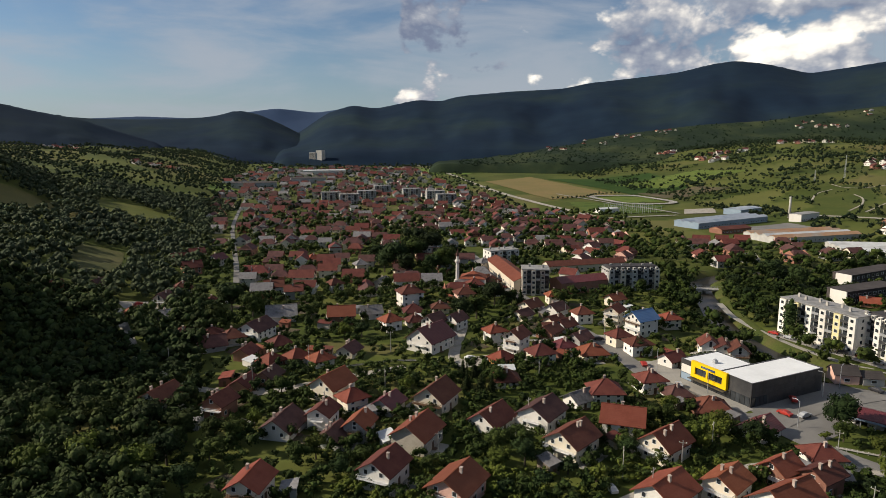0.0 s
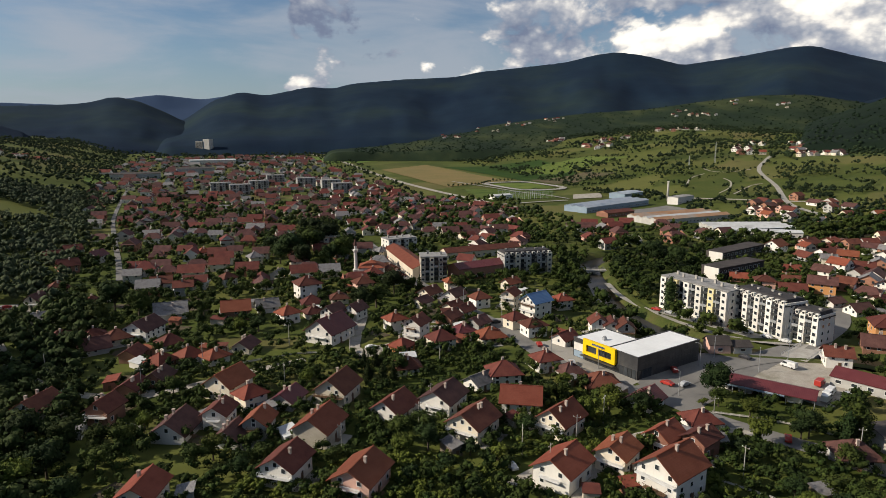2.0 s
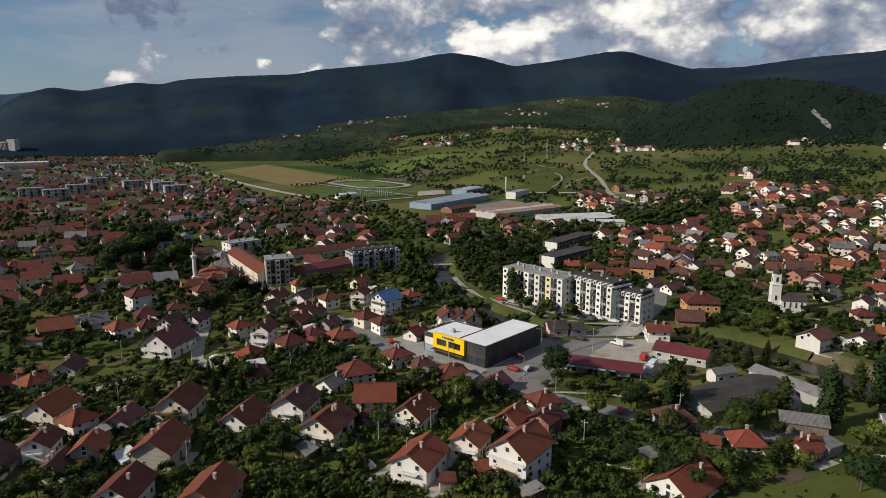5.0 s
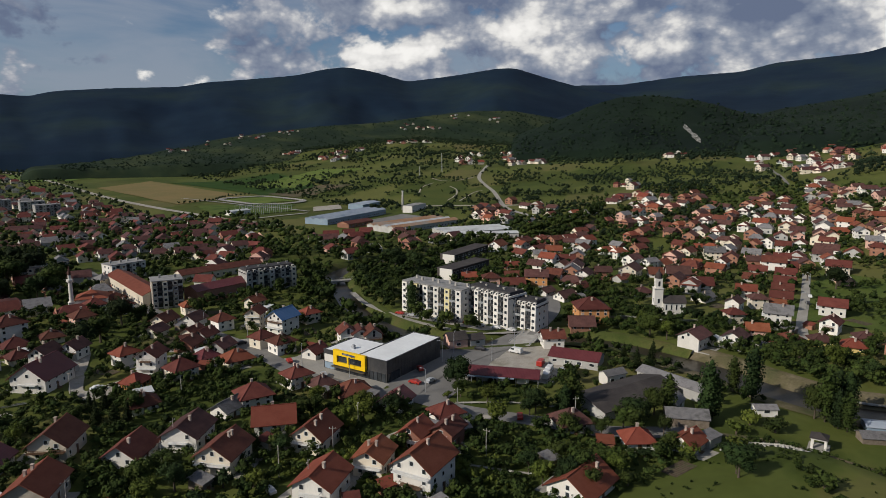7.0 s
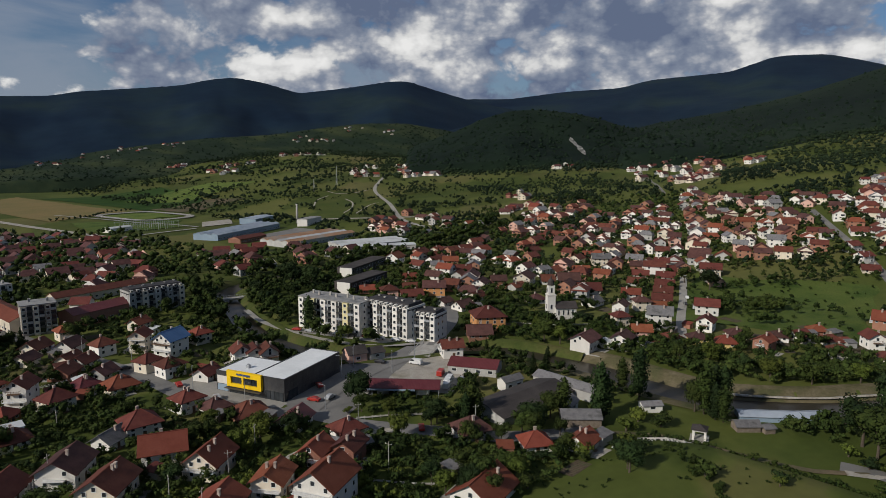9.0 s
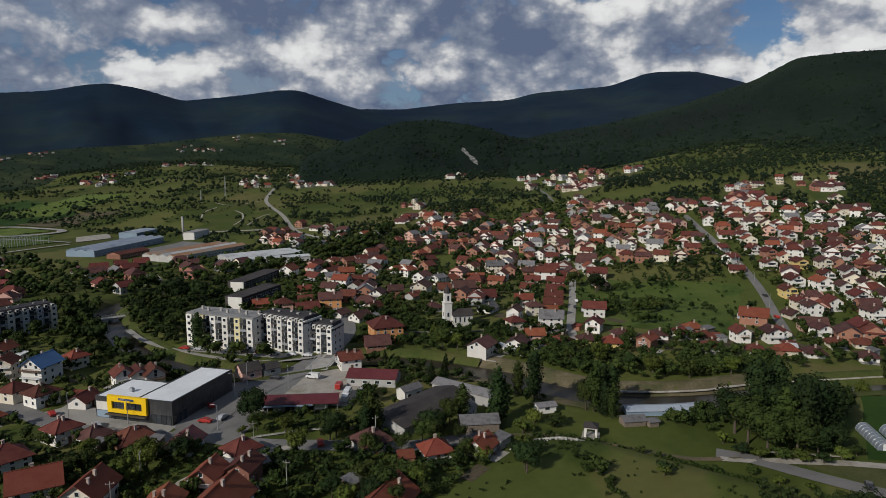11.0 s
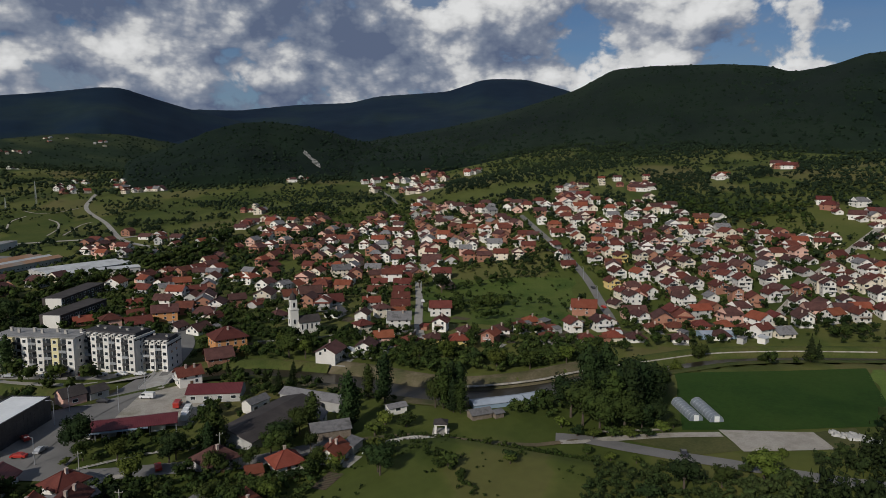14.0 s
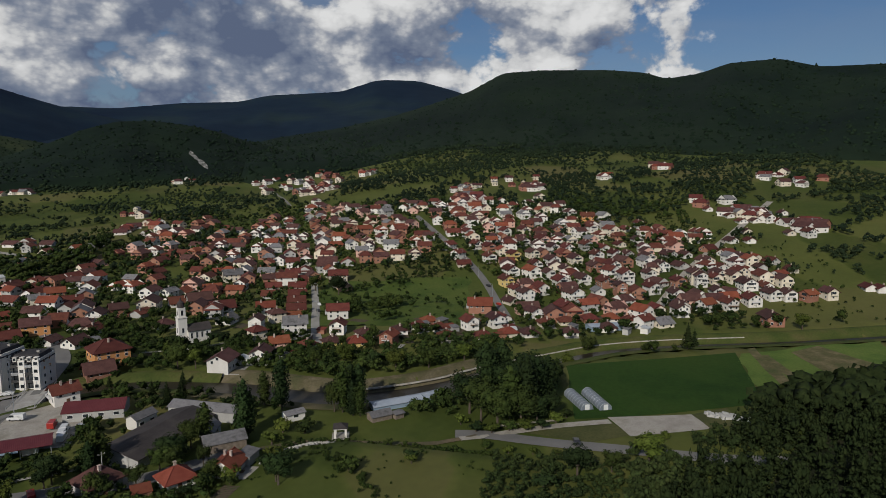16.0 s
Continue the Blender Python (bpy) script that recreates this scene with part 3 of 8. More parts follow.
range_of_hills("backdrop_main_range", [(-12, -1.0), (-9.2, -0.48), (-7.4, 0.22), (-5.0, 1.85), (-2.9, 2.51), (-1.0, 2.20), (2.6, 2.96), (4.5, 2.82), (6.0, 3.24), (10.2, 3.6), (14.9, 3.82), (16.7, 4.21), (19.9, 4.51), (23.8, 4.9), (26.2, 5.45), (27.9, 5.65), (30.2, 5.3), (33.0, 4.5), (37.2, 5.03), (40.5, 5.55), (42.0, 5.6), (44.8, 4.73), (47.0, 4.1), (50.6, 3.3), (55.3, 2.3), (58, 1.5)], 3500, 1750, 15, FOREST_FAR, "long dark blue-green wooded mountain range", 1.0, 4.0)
range_of_hills("backdrop_foothill", [(1, -2.3), (6, -1.95), (10, -1.45), (13.5, -0.85), (17.2, -0.25), (21.8, 0.35), (26, 0.85), (30.5, 1.1), (34, 1.6), (38.3, 2.1), (42, 2.1), (46, 1.4), (50, 0.5)], 2150, 1450, 20, FOOTHILL, "low wooded foothill with meadows below the mountain", 0.7, 9.0)
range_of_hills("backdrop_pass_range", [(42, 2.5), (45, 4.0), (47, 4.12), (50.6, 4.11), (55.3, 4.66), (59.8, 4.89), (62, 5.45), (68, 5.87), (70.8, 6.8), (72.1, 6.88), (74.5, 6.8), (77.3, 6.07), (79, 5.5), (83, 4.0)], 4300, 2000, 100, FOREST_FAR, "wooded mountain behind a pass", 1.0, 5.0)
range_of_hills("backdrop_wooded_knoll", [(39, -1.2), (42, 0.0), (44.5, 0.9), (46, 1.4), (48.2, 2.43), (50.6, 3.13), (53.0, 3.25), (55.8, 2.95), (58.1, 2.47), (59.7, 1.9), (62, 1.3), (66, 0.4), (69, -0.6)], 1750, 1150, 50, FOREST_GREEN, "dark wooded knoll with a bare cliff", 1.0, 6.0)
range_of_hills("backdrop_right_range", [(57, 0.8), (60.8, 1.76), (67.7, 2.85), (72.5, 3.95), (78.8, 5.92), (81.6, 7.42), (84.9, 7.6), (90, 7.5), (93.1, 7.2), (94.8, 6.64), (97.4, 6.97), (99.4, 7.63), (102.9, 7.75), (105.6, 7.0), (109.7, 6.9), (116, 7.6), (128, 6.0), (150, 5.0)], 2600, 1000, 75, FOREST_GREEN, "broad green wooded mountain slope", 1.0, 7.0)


def on_range(name, bearing, elevation, nearer=4.0):
    """The place on a range's slope that lies at a bearing and elevation from the viewpoint, a little in front of it."""
    b, v = RANGE[name]
    col = v[:36, int(np.argmin(abs(b - bearing)))]
    r = np.hypot(col[:, 0], col[:, 1])
    el = np.maximum.accumulate(np.degrees(np.arctan2(col[:, 2] - EYE_Z, r)))
    q = float(np.interp(elevation, el, r)) - nearer
    return (math.sin(math.radians(bearing)) * q, math.cos(math.radians(bearing)) * q, EYE_Z + math.tan(math.radians(elevation)) * q)


V, F = [], []
for i in range(22):
    s = i / 21
    for k in range(9):
        w = k / 4 - 1
        az = 55.75 + 1.35 * s + w * (0.13 + 0.09 * math.sin(9 * s + 1) + 0.05 * math.sin(23 * s)) * math.sin(math.pi * (0.08 + 0.84 * s))
        V.append(on_range("backdrop_wooded_knoll", az, 0.85 - 1.3 * s + 0.1 * w, 9 + 7 * noise.noise(Vector((i * 0.7, k * 0.9, 0)))))
        if i and k:
            n = len(V) - 1
            F.append((n, n - 1, n - 10, n - 9))
tagged(raw("backdrop_cliff", V, F, GREY_ROCK), "bare pale limestone cliff on the wooded knoll", "cliff", kind="structure")


# ---- roads, yards and fields ----
ROADS = [
    ("main_street", path_xy([(57, 464), (62, 411), (68, 338), (76, 301), (83, 270), (88, 244), (91, 213), (98, 195), (106, 179), (113, 169), (117, 157), (124, 145), (133, 132), (141, 119), (153, 109), (164, 101)]), 3.6, ASPHALT, "grey asphalt main street through the town"),
    ("country_road", path_xy([(192, 42), (193.5, 33), (192.5, 22), (191.5, 8), (191, -6), (189, -22), (186, -40), (184, -62)]), 3.0, ASPHALT, "pale asphalt country road below the wood"),
    ("lane", path_xy([(164, 101), (176, 84), (180, 62), (184, 46), (194, 34)]), 1.2, EARTH, "narrow earth lane past the chapel"),
    ("bridge_street", path_xy([(108, 172), (130, 184), (157, 192), (183, 195), (206, 208), (232, 226), (262, 262)]), 3.8, ASPHALT, "asphalt street that leads to the river bridge"),
    ("river_path", path_xy([(166, 312), (160, 286), (160, 262), (163, 240), (171, 218), (184, 207), (194, 203)]), 1.6, PAVING, "pale paved path along the river"),
    ("row_street", path_xy([(410, 188), (380, 174), (350, 160), (305, 140), (276, 125)]), 2.2, PAVING, "narrow pale street between rows of houses"),
    ("suburb_street", path_xy([(610, 172), (562, 144), (515, 116), (475, 94), (428, 73), (375, 55), (336, 44)]), 2.5, ASPHALT, "straight pale street through the suburb"),
    ("hill_road", path_xy([(760, 900), (679, 821), (614, 754), (544, 639), (472, 534), (450, 470)]), 2.6, PAVING, "pale road that climbs the grassy hill"),
    ("upper_street", path_xy([(860, 450), (800, 412), (752, 382), (700, 348)]), 1.6, ASPHALT, "pale street towards the upper hamlet"),
    ("valley_road", path_xy([(30, 2300), (70, 1950), (127, 1528), (147, 1206), (163, 983), (183, 835), (197, 760), (217, 666), (240, 600)]), 4.5, GRAVEL, "long pale country road along the valley"),
    ("farm_track", path_xy([(189, 40), (194, 30), (198, 24), (206, 10), (212, -5)]), 1.8, GRAVEL, "earth track beside the field"),
    ("old_street", path_xy([(-88, 380), (-100, 434), (-123, 529), (-146, 630), (-171, 778), (-190, 900)]), 1.7, ASPHALT, "pale street in the old town"),
    ("garden_lane", path_xy([(33, 285), (24, 240), (32, 235), (46, 244)]), 2.2, GRAVEL, "gravel lane between gardens"),
    ("village_lane", path_xy([(-130, 318), (-95, 250), (-72, 222), (-51, 211), (-37, 213), (-22, 221), (5, 232)]), 2.0, GRAVEL, "pale village lane"),
    ("lower_lane", path_xy([(60, 122), (74, 140), (92, 150), (112, 150), (124, 144)]), 2.0, GRAVEL, "pale lane between houses"),
    ("east_road", path_xy([(380, -30), (470, -60), (560, -100), (700, -160)]), 3.0, GRAVEL, "pale road beyond the suburb"),
    ("works_road", path_xy([(420, 640), (470, 560), (500, 520)]), 3.0, GRAVEL, "pale works road"),
    ("quarry_track", path_xy([(544, 660), (528, 657), (500, 637), (474, 618)]), 1.0, GRAVEL, "winding bare earth track on the hillside"),
    ("quarry_track", path_xy([(540, 726), (528, 696), (500, 660), (468, 634)]), 1.0, GRAVEL, "winding bare earth track on the hillside"),
    ("quarry_track", path_xy([(570, 811), (565, 779), (579, 763), (613, 766)]), 1.0, GRAVEL, "winding bare earth track on the hillside"),
    ("quarry_track", path_xy([(546, 774), (515, 757), (481, 715)]), 1.0, GRAVEL, "winding bare earth track on the hillside"),
]
for road_name, line, half, mat, label in ROADS:
    ribbon(road_name, line, half, 0.16, mat, label, "road")
YARDS = [
    ("yard", [(143, 183), (182, 192), (190, 172), (156, 152)], GRAVEL, "pale gravel bus yard"),
    ("car_park", [(110, 171), (144, 178), (170, 195), (146, 206)], ASPHALT, "asphalt car park beside the shop"),
    ("junction", [(104, 181), (114, 159), (163, 186), (141, 191)], ASPHALT, "wide asphalt junction beside the shop"),
    ("shop_side", [(110.5, 186), (144, 199), (150, 189), (111, 175)], ASPHALT, "asphalt strip along the shop's long side"),
    ("bridge_head", [(139, 191), (160, 184), (190, 199), (183, 205)], ASPHALT, "asphalt approach to the river bridge"),
    ("shop_apron", [(92, 214), (101, 214), (112, 185), (103, 180)], PAVING, "pale paved apron along the shop"),
    ("forecourt", [(88, 232), (103, 230), (112, 187), (97, 193)], PAVING, "pale paved forecourt of the shop"),
    ("gravel_pad", [(216, -4), (222, -31), (209, -35), (201, -11)], GRAVEL, "pale gravel pad beside the field"),
    ("block_forecourt", [(160, 262), (166, 264), (191, 204), (182, 206)], PAVING, "paved forecourt with parked cars"),
    ("garden_yard", [(24, 238), (24, 228), (50, 238), (46, 246)], GRAVEL, "bare gravel yard between gardens"),
    ("old_yard", [(-135, 330), (-118, 340), (-108, 322), (-122, 312)], PAVING, "pale concrete yard"),
    ("house_yard", [(48, 136), (60, 128), (76, 136), (66, 146)], GRAVEL, "gravel yard between houses"),
    ("works_yard", [(296, 548), (300, 570), (384, 604), (388, 560)], ASPHALT, "grey works yard"),
    ("shop_yard", [(76, 268), (100, 262), (104, 246), (90, 240)], PAVING, "paved yard with market stalls"),
]
for level, (yard_name, corners, mat, label) in enumerate(YARDS):
    patch(yard_name, corners, mat, label, "yard", 0.09 + 0.008 * level)
FIELDS = [
    ("ripe_field", [(178, 1203), (289, 1327), (325, 922), (214, 855)], STRAW, "ripe tan grain field"),
    ("green_field", [(307, 1256), (503, 1244), (446, 922), (349, 920)], CROP, "large dark green crop field"),
    ("hay_field", [(60, 1666), (360, 1972), (382, 1626), (100, 1381)], LAWN, "mown light green hay field"),
    ("maize_field", [(271, 12), (307, -60), (234, -56), (212, 6)], CROP, "dark green crop field beside the river"),
    ("grass_field", [(307, -60), (346, -132), (276, -112), (234, -56)], LAWN, "light green grass field"),
    ("stubble_field", [(313, -84), (328, -99), (297, -115), (272, -90)], STUBBLE, "dry brown stubble strip"),
    ("stubble_strip", [(315, -66), (318, -70), (253, -72), (252, -67)], STUBBLE, "narrow dry stubble strip"),
    ("stubble_strip", [(304, -68), (306, -73), (262, -78), (260, -74)], STUBBLE, "narrow dry stubble strip"),
    ("verge", [(198, 21), (214, -4), (202, -11), (194, 2)], DRY_GRASS, "dry trodden grass between road and track"),
    ("verge", [(222, -31), (229, -43), (213, -45), (209, -35)], DRY_GRASS, "dry grass beside the gravel pad"),
    ("pitch_grass", [(280, 886), (340, 892), (354, 818), (296, 800)], LAWN, "green sports ground"),
    ("meadow_strip", [(380, 1080), (560, 1180), (600, 1060), (420, 980)], LAWN, "light green meadow strip"),
    ("brown_strip", [(360, 930), (470, 960), (480, 900), (370, 860)], EARTH, "brown fallow strip"),
    ("meadow_strip", [(225, 830), (330, 780), (300, 700), (215, 690)], LAWN, "light green meadow beside the works"),
    ("meadow_strip", [(300, 150), (420, 180), (440, 90), (330, 62)], LAWN, "green meadow between the houses"),
    ("hill_meadow_field", [(-210, 453), (-176, 450), (-153, 376), (-168, 356)], DRY_GRASS, "dry olive meadow on the hillside"),
    ("hill_meadow_field", [(-287, 1085), (-264, 1169), (-225, 992), (-251, 948)], LAWN, "light green meadow on the hillside"),
]
for field_name, corners, mat, label in FIELDS:
    patch(field_name, corners, mat, label, "field", (0.10 if min(math.hypot(*c) for c in corners) < 420 else 0.6) + (0.08 if "stubble" in field_name or "brown" in field_name else 0), 26)
patch("works_yard", [(317, 684), (337, 727), (376, 734), (356, 689)], GRAVEL, "pale gravel yard behind the works", "yard", 0.7)
ribbon("stadium_road", path_xy([(240, 930), (252, 888), (271, 820), (283, 768), (301, 727), (312, 684)]), 2.0, 0.8, PAVING, "pale road past the sports ground", "road")
ribbon("switchyard_road", path_xy([(208, 650), (235, 656), (270, 665), (304, 671)]), 2.2, 0.75, PAVING, "pale road past the switchyard", "road")

# where trees and the massed houses may not stand: a plan of taken ground in 2 m cells
X0, Y0, NX, NY = -420.0, -260.0, 700, 900
TAKEN = np.zeros((NX, NY), bool)


def take_disc(x, y, r):
    i0, i1, j0, j1 = (int((v) / 2) for v in (x - r - X0, x + r - X0 + 2, y - r - Y0, y + r - Y0 + 2))
    i0, j0 = max(0, i0), max(0, j0)
    if i0 < NX and j0 < NY and i1 > 0 and j1 > 0:
        gi, gj = np.mgrid[i0:min(NX, i1), j0:min(NY, j1)]
        TAKEN[i0:min(NX, i1), j0:min(NY, j1)] |= (gi * 2 + X0 - x) ** 2 + (gj * 2 + Y0 - y) ** 2 < r * r


def is_free(x, y):
    i, j = int((x - X0) / 2), int((y - Y0) / 2)
    return not (0 <= i < NX and 0 <= j < NY and TAKEN[i, j])


for road in ROADS:
    for q in road[1]:
        take_disc(q[0], q[1], road[2] + (3.6 if road[0] in ("main_street", "bridge_street", "suburb_street") else 1.5))
for q in RIVER:
    take_disc(q[0], q[1], 8.5 if q[1] > 150 else 16.5)


def take_quad(corners):
    a, b, c, d = (np.array(p, float) for p in corners)
    for u in np.linspace(0, 1, 30):
        for w in np.linspace(0, 1, 30):
            q = a * (1 - u) * (1 - w) + b * u * (1 - w) + c * u * w + d * (1 - u) * w
            take_disc(q[0], q[1], 1.6)


for yard in YARDS:
    take_quad(yard[1])
take_quad([(212, 6), (238, -58), (206, -42), (196, -2)])
for field in FIELDS:
    if "crop" in field[3] or "field" in field[0] or "pitch" in field[0]:
        take_quad(field[1])


# ---- houses ----
WINDOWS = {}


def window_mesh(w, h, parts=False):
    """A framed window, its outer face at y = 0 and the sill at z = 0; frame, mullion, sill and dark panes."""
    key = (w, h, parts)
    if key not in WINDOWS:
        bm = bmesh.new()
        f = 0.09
        out_ring = [(-w / 2 - 0.03, -0.05), (w / 2 + 0.03, -0.05), (w / 2 + 0.03, h), (-w / 2 - 0.03, h)]
        in_ring = [(-w / 2 + f, f), (w / 2 - f, f), (w / 2 - f, h - f), (-w / 2 + f, h - f)]
        rows = [[bm.verts.new((px, py, pz)) for px, pz in ring] for py, ring in ((0.06, out_ring), (-0.06, out_ring), (-0.06, in_ring), (0.06, in_ring))]
        for a, b in zip(rows, rows[1:]):
            for k in range(4):
                bm.faces.new((a[k], a[(k + 1) % 4], b[(k + 1) % 4], b[k]))
        pane = bmesh.new() if parts else bm
        box(pane, -w / 2 + f, w / 2 - f, 0.0, 0.04, f, h - f, 0 if parts else 1)
        me = bpy.data.meshes.new("window")
        bm.to_mesh(me)
        bm.free()
        me.materials.append(FRAME)
        pm = None
        if parts:
            pm = bpy.data.meshes.new("pane")
            pane.to_mesh(pm)
            pane.free()
            pm.materials.append(GLASS)
        else:
            me.materials.append(GLASS)
        WINDOWS[key] = (me, pm)
    return WINDOWS[key]


def add_window(parent, x, y, z, turn, w=1.15, h=1.3, parts=True, name="window"):
    me, pm = window_mesh(w, h, parts)
    ob = new(name, me)
    ob.parent = parent
    ob.matrix_basis = pose(x, y, z, 0, 0, turn)
    if pm:
        p = new("pane", pm)
        p.parent = ob
    return ob


def roof_mesh(bm, w, l, rise, over, thick, form):
    """Gable or hip roof over a w by l plan with the ridge along y; eaves at z = 0."""
    s = rise / (w / 2)
    a, c = w / 2 + over, l / 2 + over
    ze = -over * s
    if form == "g" or l < w + 0.6:
        if form == "g":
            for sx in (-1, 1):
                pts = [(sx * a, -c, ze), (sx * a, c, ze), (0, c, rise), (0, -c, rise)]
                prism(bm, pts if sx > 0 else pts[::-1], thick)
            box(bm, -0.16, 0.16, -c, c, rise - 0.08, rise + 0.07)
            return
        r = 0.02
    else:
        r = (l - w) / 2
    prism(bm, [(a, -c, ze), (a, c, ze), (0, r, rise), (0, -r, rise)], thick)
    prism(bm, [(-a, c, ze), (-a, -c, ze), (0, -r, rise), (0, r, rise)], thick)
    prism(bm, [(a, c, ze), (-a, c, ze), (0, r, rise)], thick)
    prism(bm, [(-a, -c, ze), (a, -c, ze), (0, -r, rise)], thick)
    for ex, ey, rr in ((a, c, r), (-a, c, r), (a, -c, -r), (-a, -c, -r)):
        tube(bm, [(ex, ey, ze + 0.02), (0, rr, rise + 0.02)], [0.12, 0.12], 5)


WORD_ROOF = {"red": "red clay tile", "orange": "bright orange tile", "dark": "dark brown tile", "maroon": "maroon metal", "grey": "grey sheet", "blue": "blue metal"}
WORD_WALL = {"white": "white rendered", "cream": "cream rendered", "yellow": "yellow rendered", "orange": "orange rendered", "pink": "salmon rendered", "grey": "grey rendered", "brick": "bare red brick", "block": "unfinished concrete block"}
WORD_STOREY = {1: "one-storey", 2: "two-storey", 3: "three-storey"}
HOMES = []


def home(x, y, bearing, w, l, storeys, roof, wall, form):
    """A family house with its ridge along the bearing."""
    rnd = random.Random(int(x * 31 + y * 17))
    d = math.hypot(x, y)
    near = d < 262
    z0 = float(min(land(x - w / 2, y), land(x + w / 2, y), land(x, y - l / 2), land(x, y + l / 2)))
    root = new("house")
    root.matrix_basis = pose(x, y, z0, 0, 0, -bearing)
    tagged(root, f"{WORD_STOREY[storeys]} {WORD_WALL[wall]} house with a {WORD_ROOF[roof]} {'gable' if form == 'g' else 'hipped'} roof", "house", "houses of the town")
    HOMES.append((x, y, w, l))
    take_disc(x, y, max(w, l) / 2 + 1.2)
    eave = 0.45 + 2.65 * storeys - (0.35 if x >= 230 else 0.7 if storeys > 1 else 0) + rnd.uniform(-0.2, 0.2)
    rise = w / 2 * (rnd.uniform(0.58, 0.74) if x < 230 else rnd.uniform(0.52, 0.66))
    # walls with gables and a darker plinth step
    bm = bmesh.new()
    if form == "g":
        prof = [(-w / 2, -1.2), (w / 2, -1.2), (w / 2, eave), (0, eave + rise - 0.22), (-w / 2, eave)]
        f = [bm.verts.new((px, -l / 2, pz)) for px, pz in prof]
        b = [bm.verts.new((px, l / 2, pz)) for px, pz in prof]
        bm.faces.new(f)
        bm.faces.new(b[::-1])
        for i in range(5):
            bm.faces.new((f[i], b[i], b[(i + 1) % 5], f[(i + 1) % 5]))
    else:
        box(bm, -w / 2, w / 2, -l / 2, l / 2, -1.2, eave)
    joined = []
    spots = []
    for fl in range(storeys):
        zw = 1.35 + 2.7 * fl
        for k in range(max(1, int(l / 3.1))):
            yy = (k + 0.5) / max(1, int(l / 3.1)) * l - l / 2
            zs = min(zw, eave - 1.75)
            spots += [(w / 2 + 0.02, yy, zs, 90), (-w / 2 - 0.02, yy, zs, -90)]
        for k in range(max(1, int(w / 3.4))):
            xx = (k + 0.5) / max(1, int(w / 3.4)) * w - w / 2
            zg = zw if form == "g" else min(zw, eave - 1.75)
            spots += [(xx, -l / 2 - 0.02, zg, 0), (xx, l / 2 + 0.02, zg, 180)]
    if form == "g" and rise > 2.2:
        spots += [(0, -l / 2 - 0.02, eave + 0.1, 0), (0, l / 2 + 0.02, eave + 0.1, 180)]
    spots = [s for s in spots if rnd.random() > (0.45 if wall in ("brick", "block") else 0.14)]
    if not near and storeys > 1 and form == "g" and d > 420:
        # loggias under the gables: dark openings behind parapets
        for k in (-1, 1):
            for fl in range(1, storeys):
                zf, xo = 0.45 + 2.65 * fl, rnd.choice((0.0, 0.22 * w, -0.22 * w))
                box(bm, xo - 1.6, xo + 1.6, *sorted((k * (l / 2 - 0.1), k * (l / 2 + 0.06))), zf + 0.1, zf + 2.1, 2)
                box(bm, xo - 2.1, xo + 2.1, *sorted((k * (l / 2 + 0.06), k * (l / 2 + 1.2))), zf - 0.15, zf)
                box(bm, xo - 2.1, xo + 2.1, *sorted((k * (l / 2 + 1.1), k * (l / 2 + 1.2))), zf, zf + 0.85)
    if not near:
        for xx, yy, zz, turn in spots:
            m = pose(xx, yy, zz, 0, 0, turn)
            for x0, x1, y0, y1, za, zb, mi in ((-0.62, 0.62, -0.04, 0.05, -0.05, 1.32, 1), (-0.5, 0.5, -0.06, 0.02, 0.06, 1.22, 2)):
                for vv in box(bm, x0, x1, y0, y1, za, zb, mi):
                    vv.co = m @ vv.co
    part("wall", bm, [WALL[wall], FRAME, GLASS], root)
    bm = bmesh.new()
    roof_mesh(bm, w, l, rise, 0.85, 0.2, form)
    part("roof", bm, ROOF[roof], root).matrix_basis = pose(0, 0, eave + 0.06)
    for k in range(2 if near and rnd.random() < 0.5 else 1):
        bm = bmesh.new()
        cx, cy = rnd.uniform(0.08, 0.2) * w * rnd.choice((-1, 1)), rnd.uniform(-0.3, 0.3) * (l if form == "g" else l - w)
        box(bm, -0.3, 0.3, -0.35, 0.35, -2.0, 1.0)
        box(bm, -0.38, 0.38, -0.43, 0.43, 1.0, 1.12)
        part("chimney", bm, CHIMNEY, root).matrix_basis = pose(cx, cy, eave + rise - abs(cx) / (w / 2) * rise + 0.35)
    if near:
        for xx, yy, zz, turn in spots:
            add_window(root, xx, yy, zz, turn)
        bm = bmesh.new()
        box(bm, -0.5, 0.5, -0.08, 0.05, -0.1, 2.05)
        box(bm, -0.9, 0.9, -1.1, 0.0, -0.6, -0.02)
        part("door", bm, [DOOR], root).matrix_basis = pose(w / 2 + 0.02, l * rnd.uniform(-0.1, 0.1), 0.25, 0, 0, 90)
    if d < 340 and rnd.random() < 0.7:
        bm = bmesh.new()
        k = rnd.choice((-1, 1))
        box(bm, *sorted((k * w / 2, k * (w / 2 + rnd.uniform(2.5, 4.5)))), -l * 0.5, l * rnd.uniform(0.2, 0.5), -0.8, 0.14)
        part("terrace", bm, PAVING, root, "pale paved terrace")
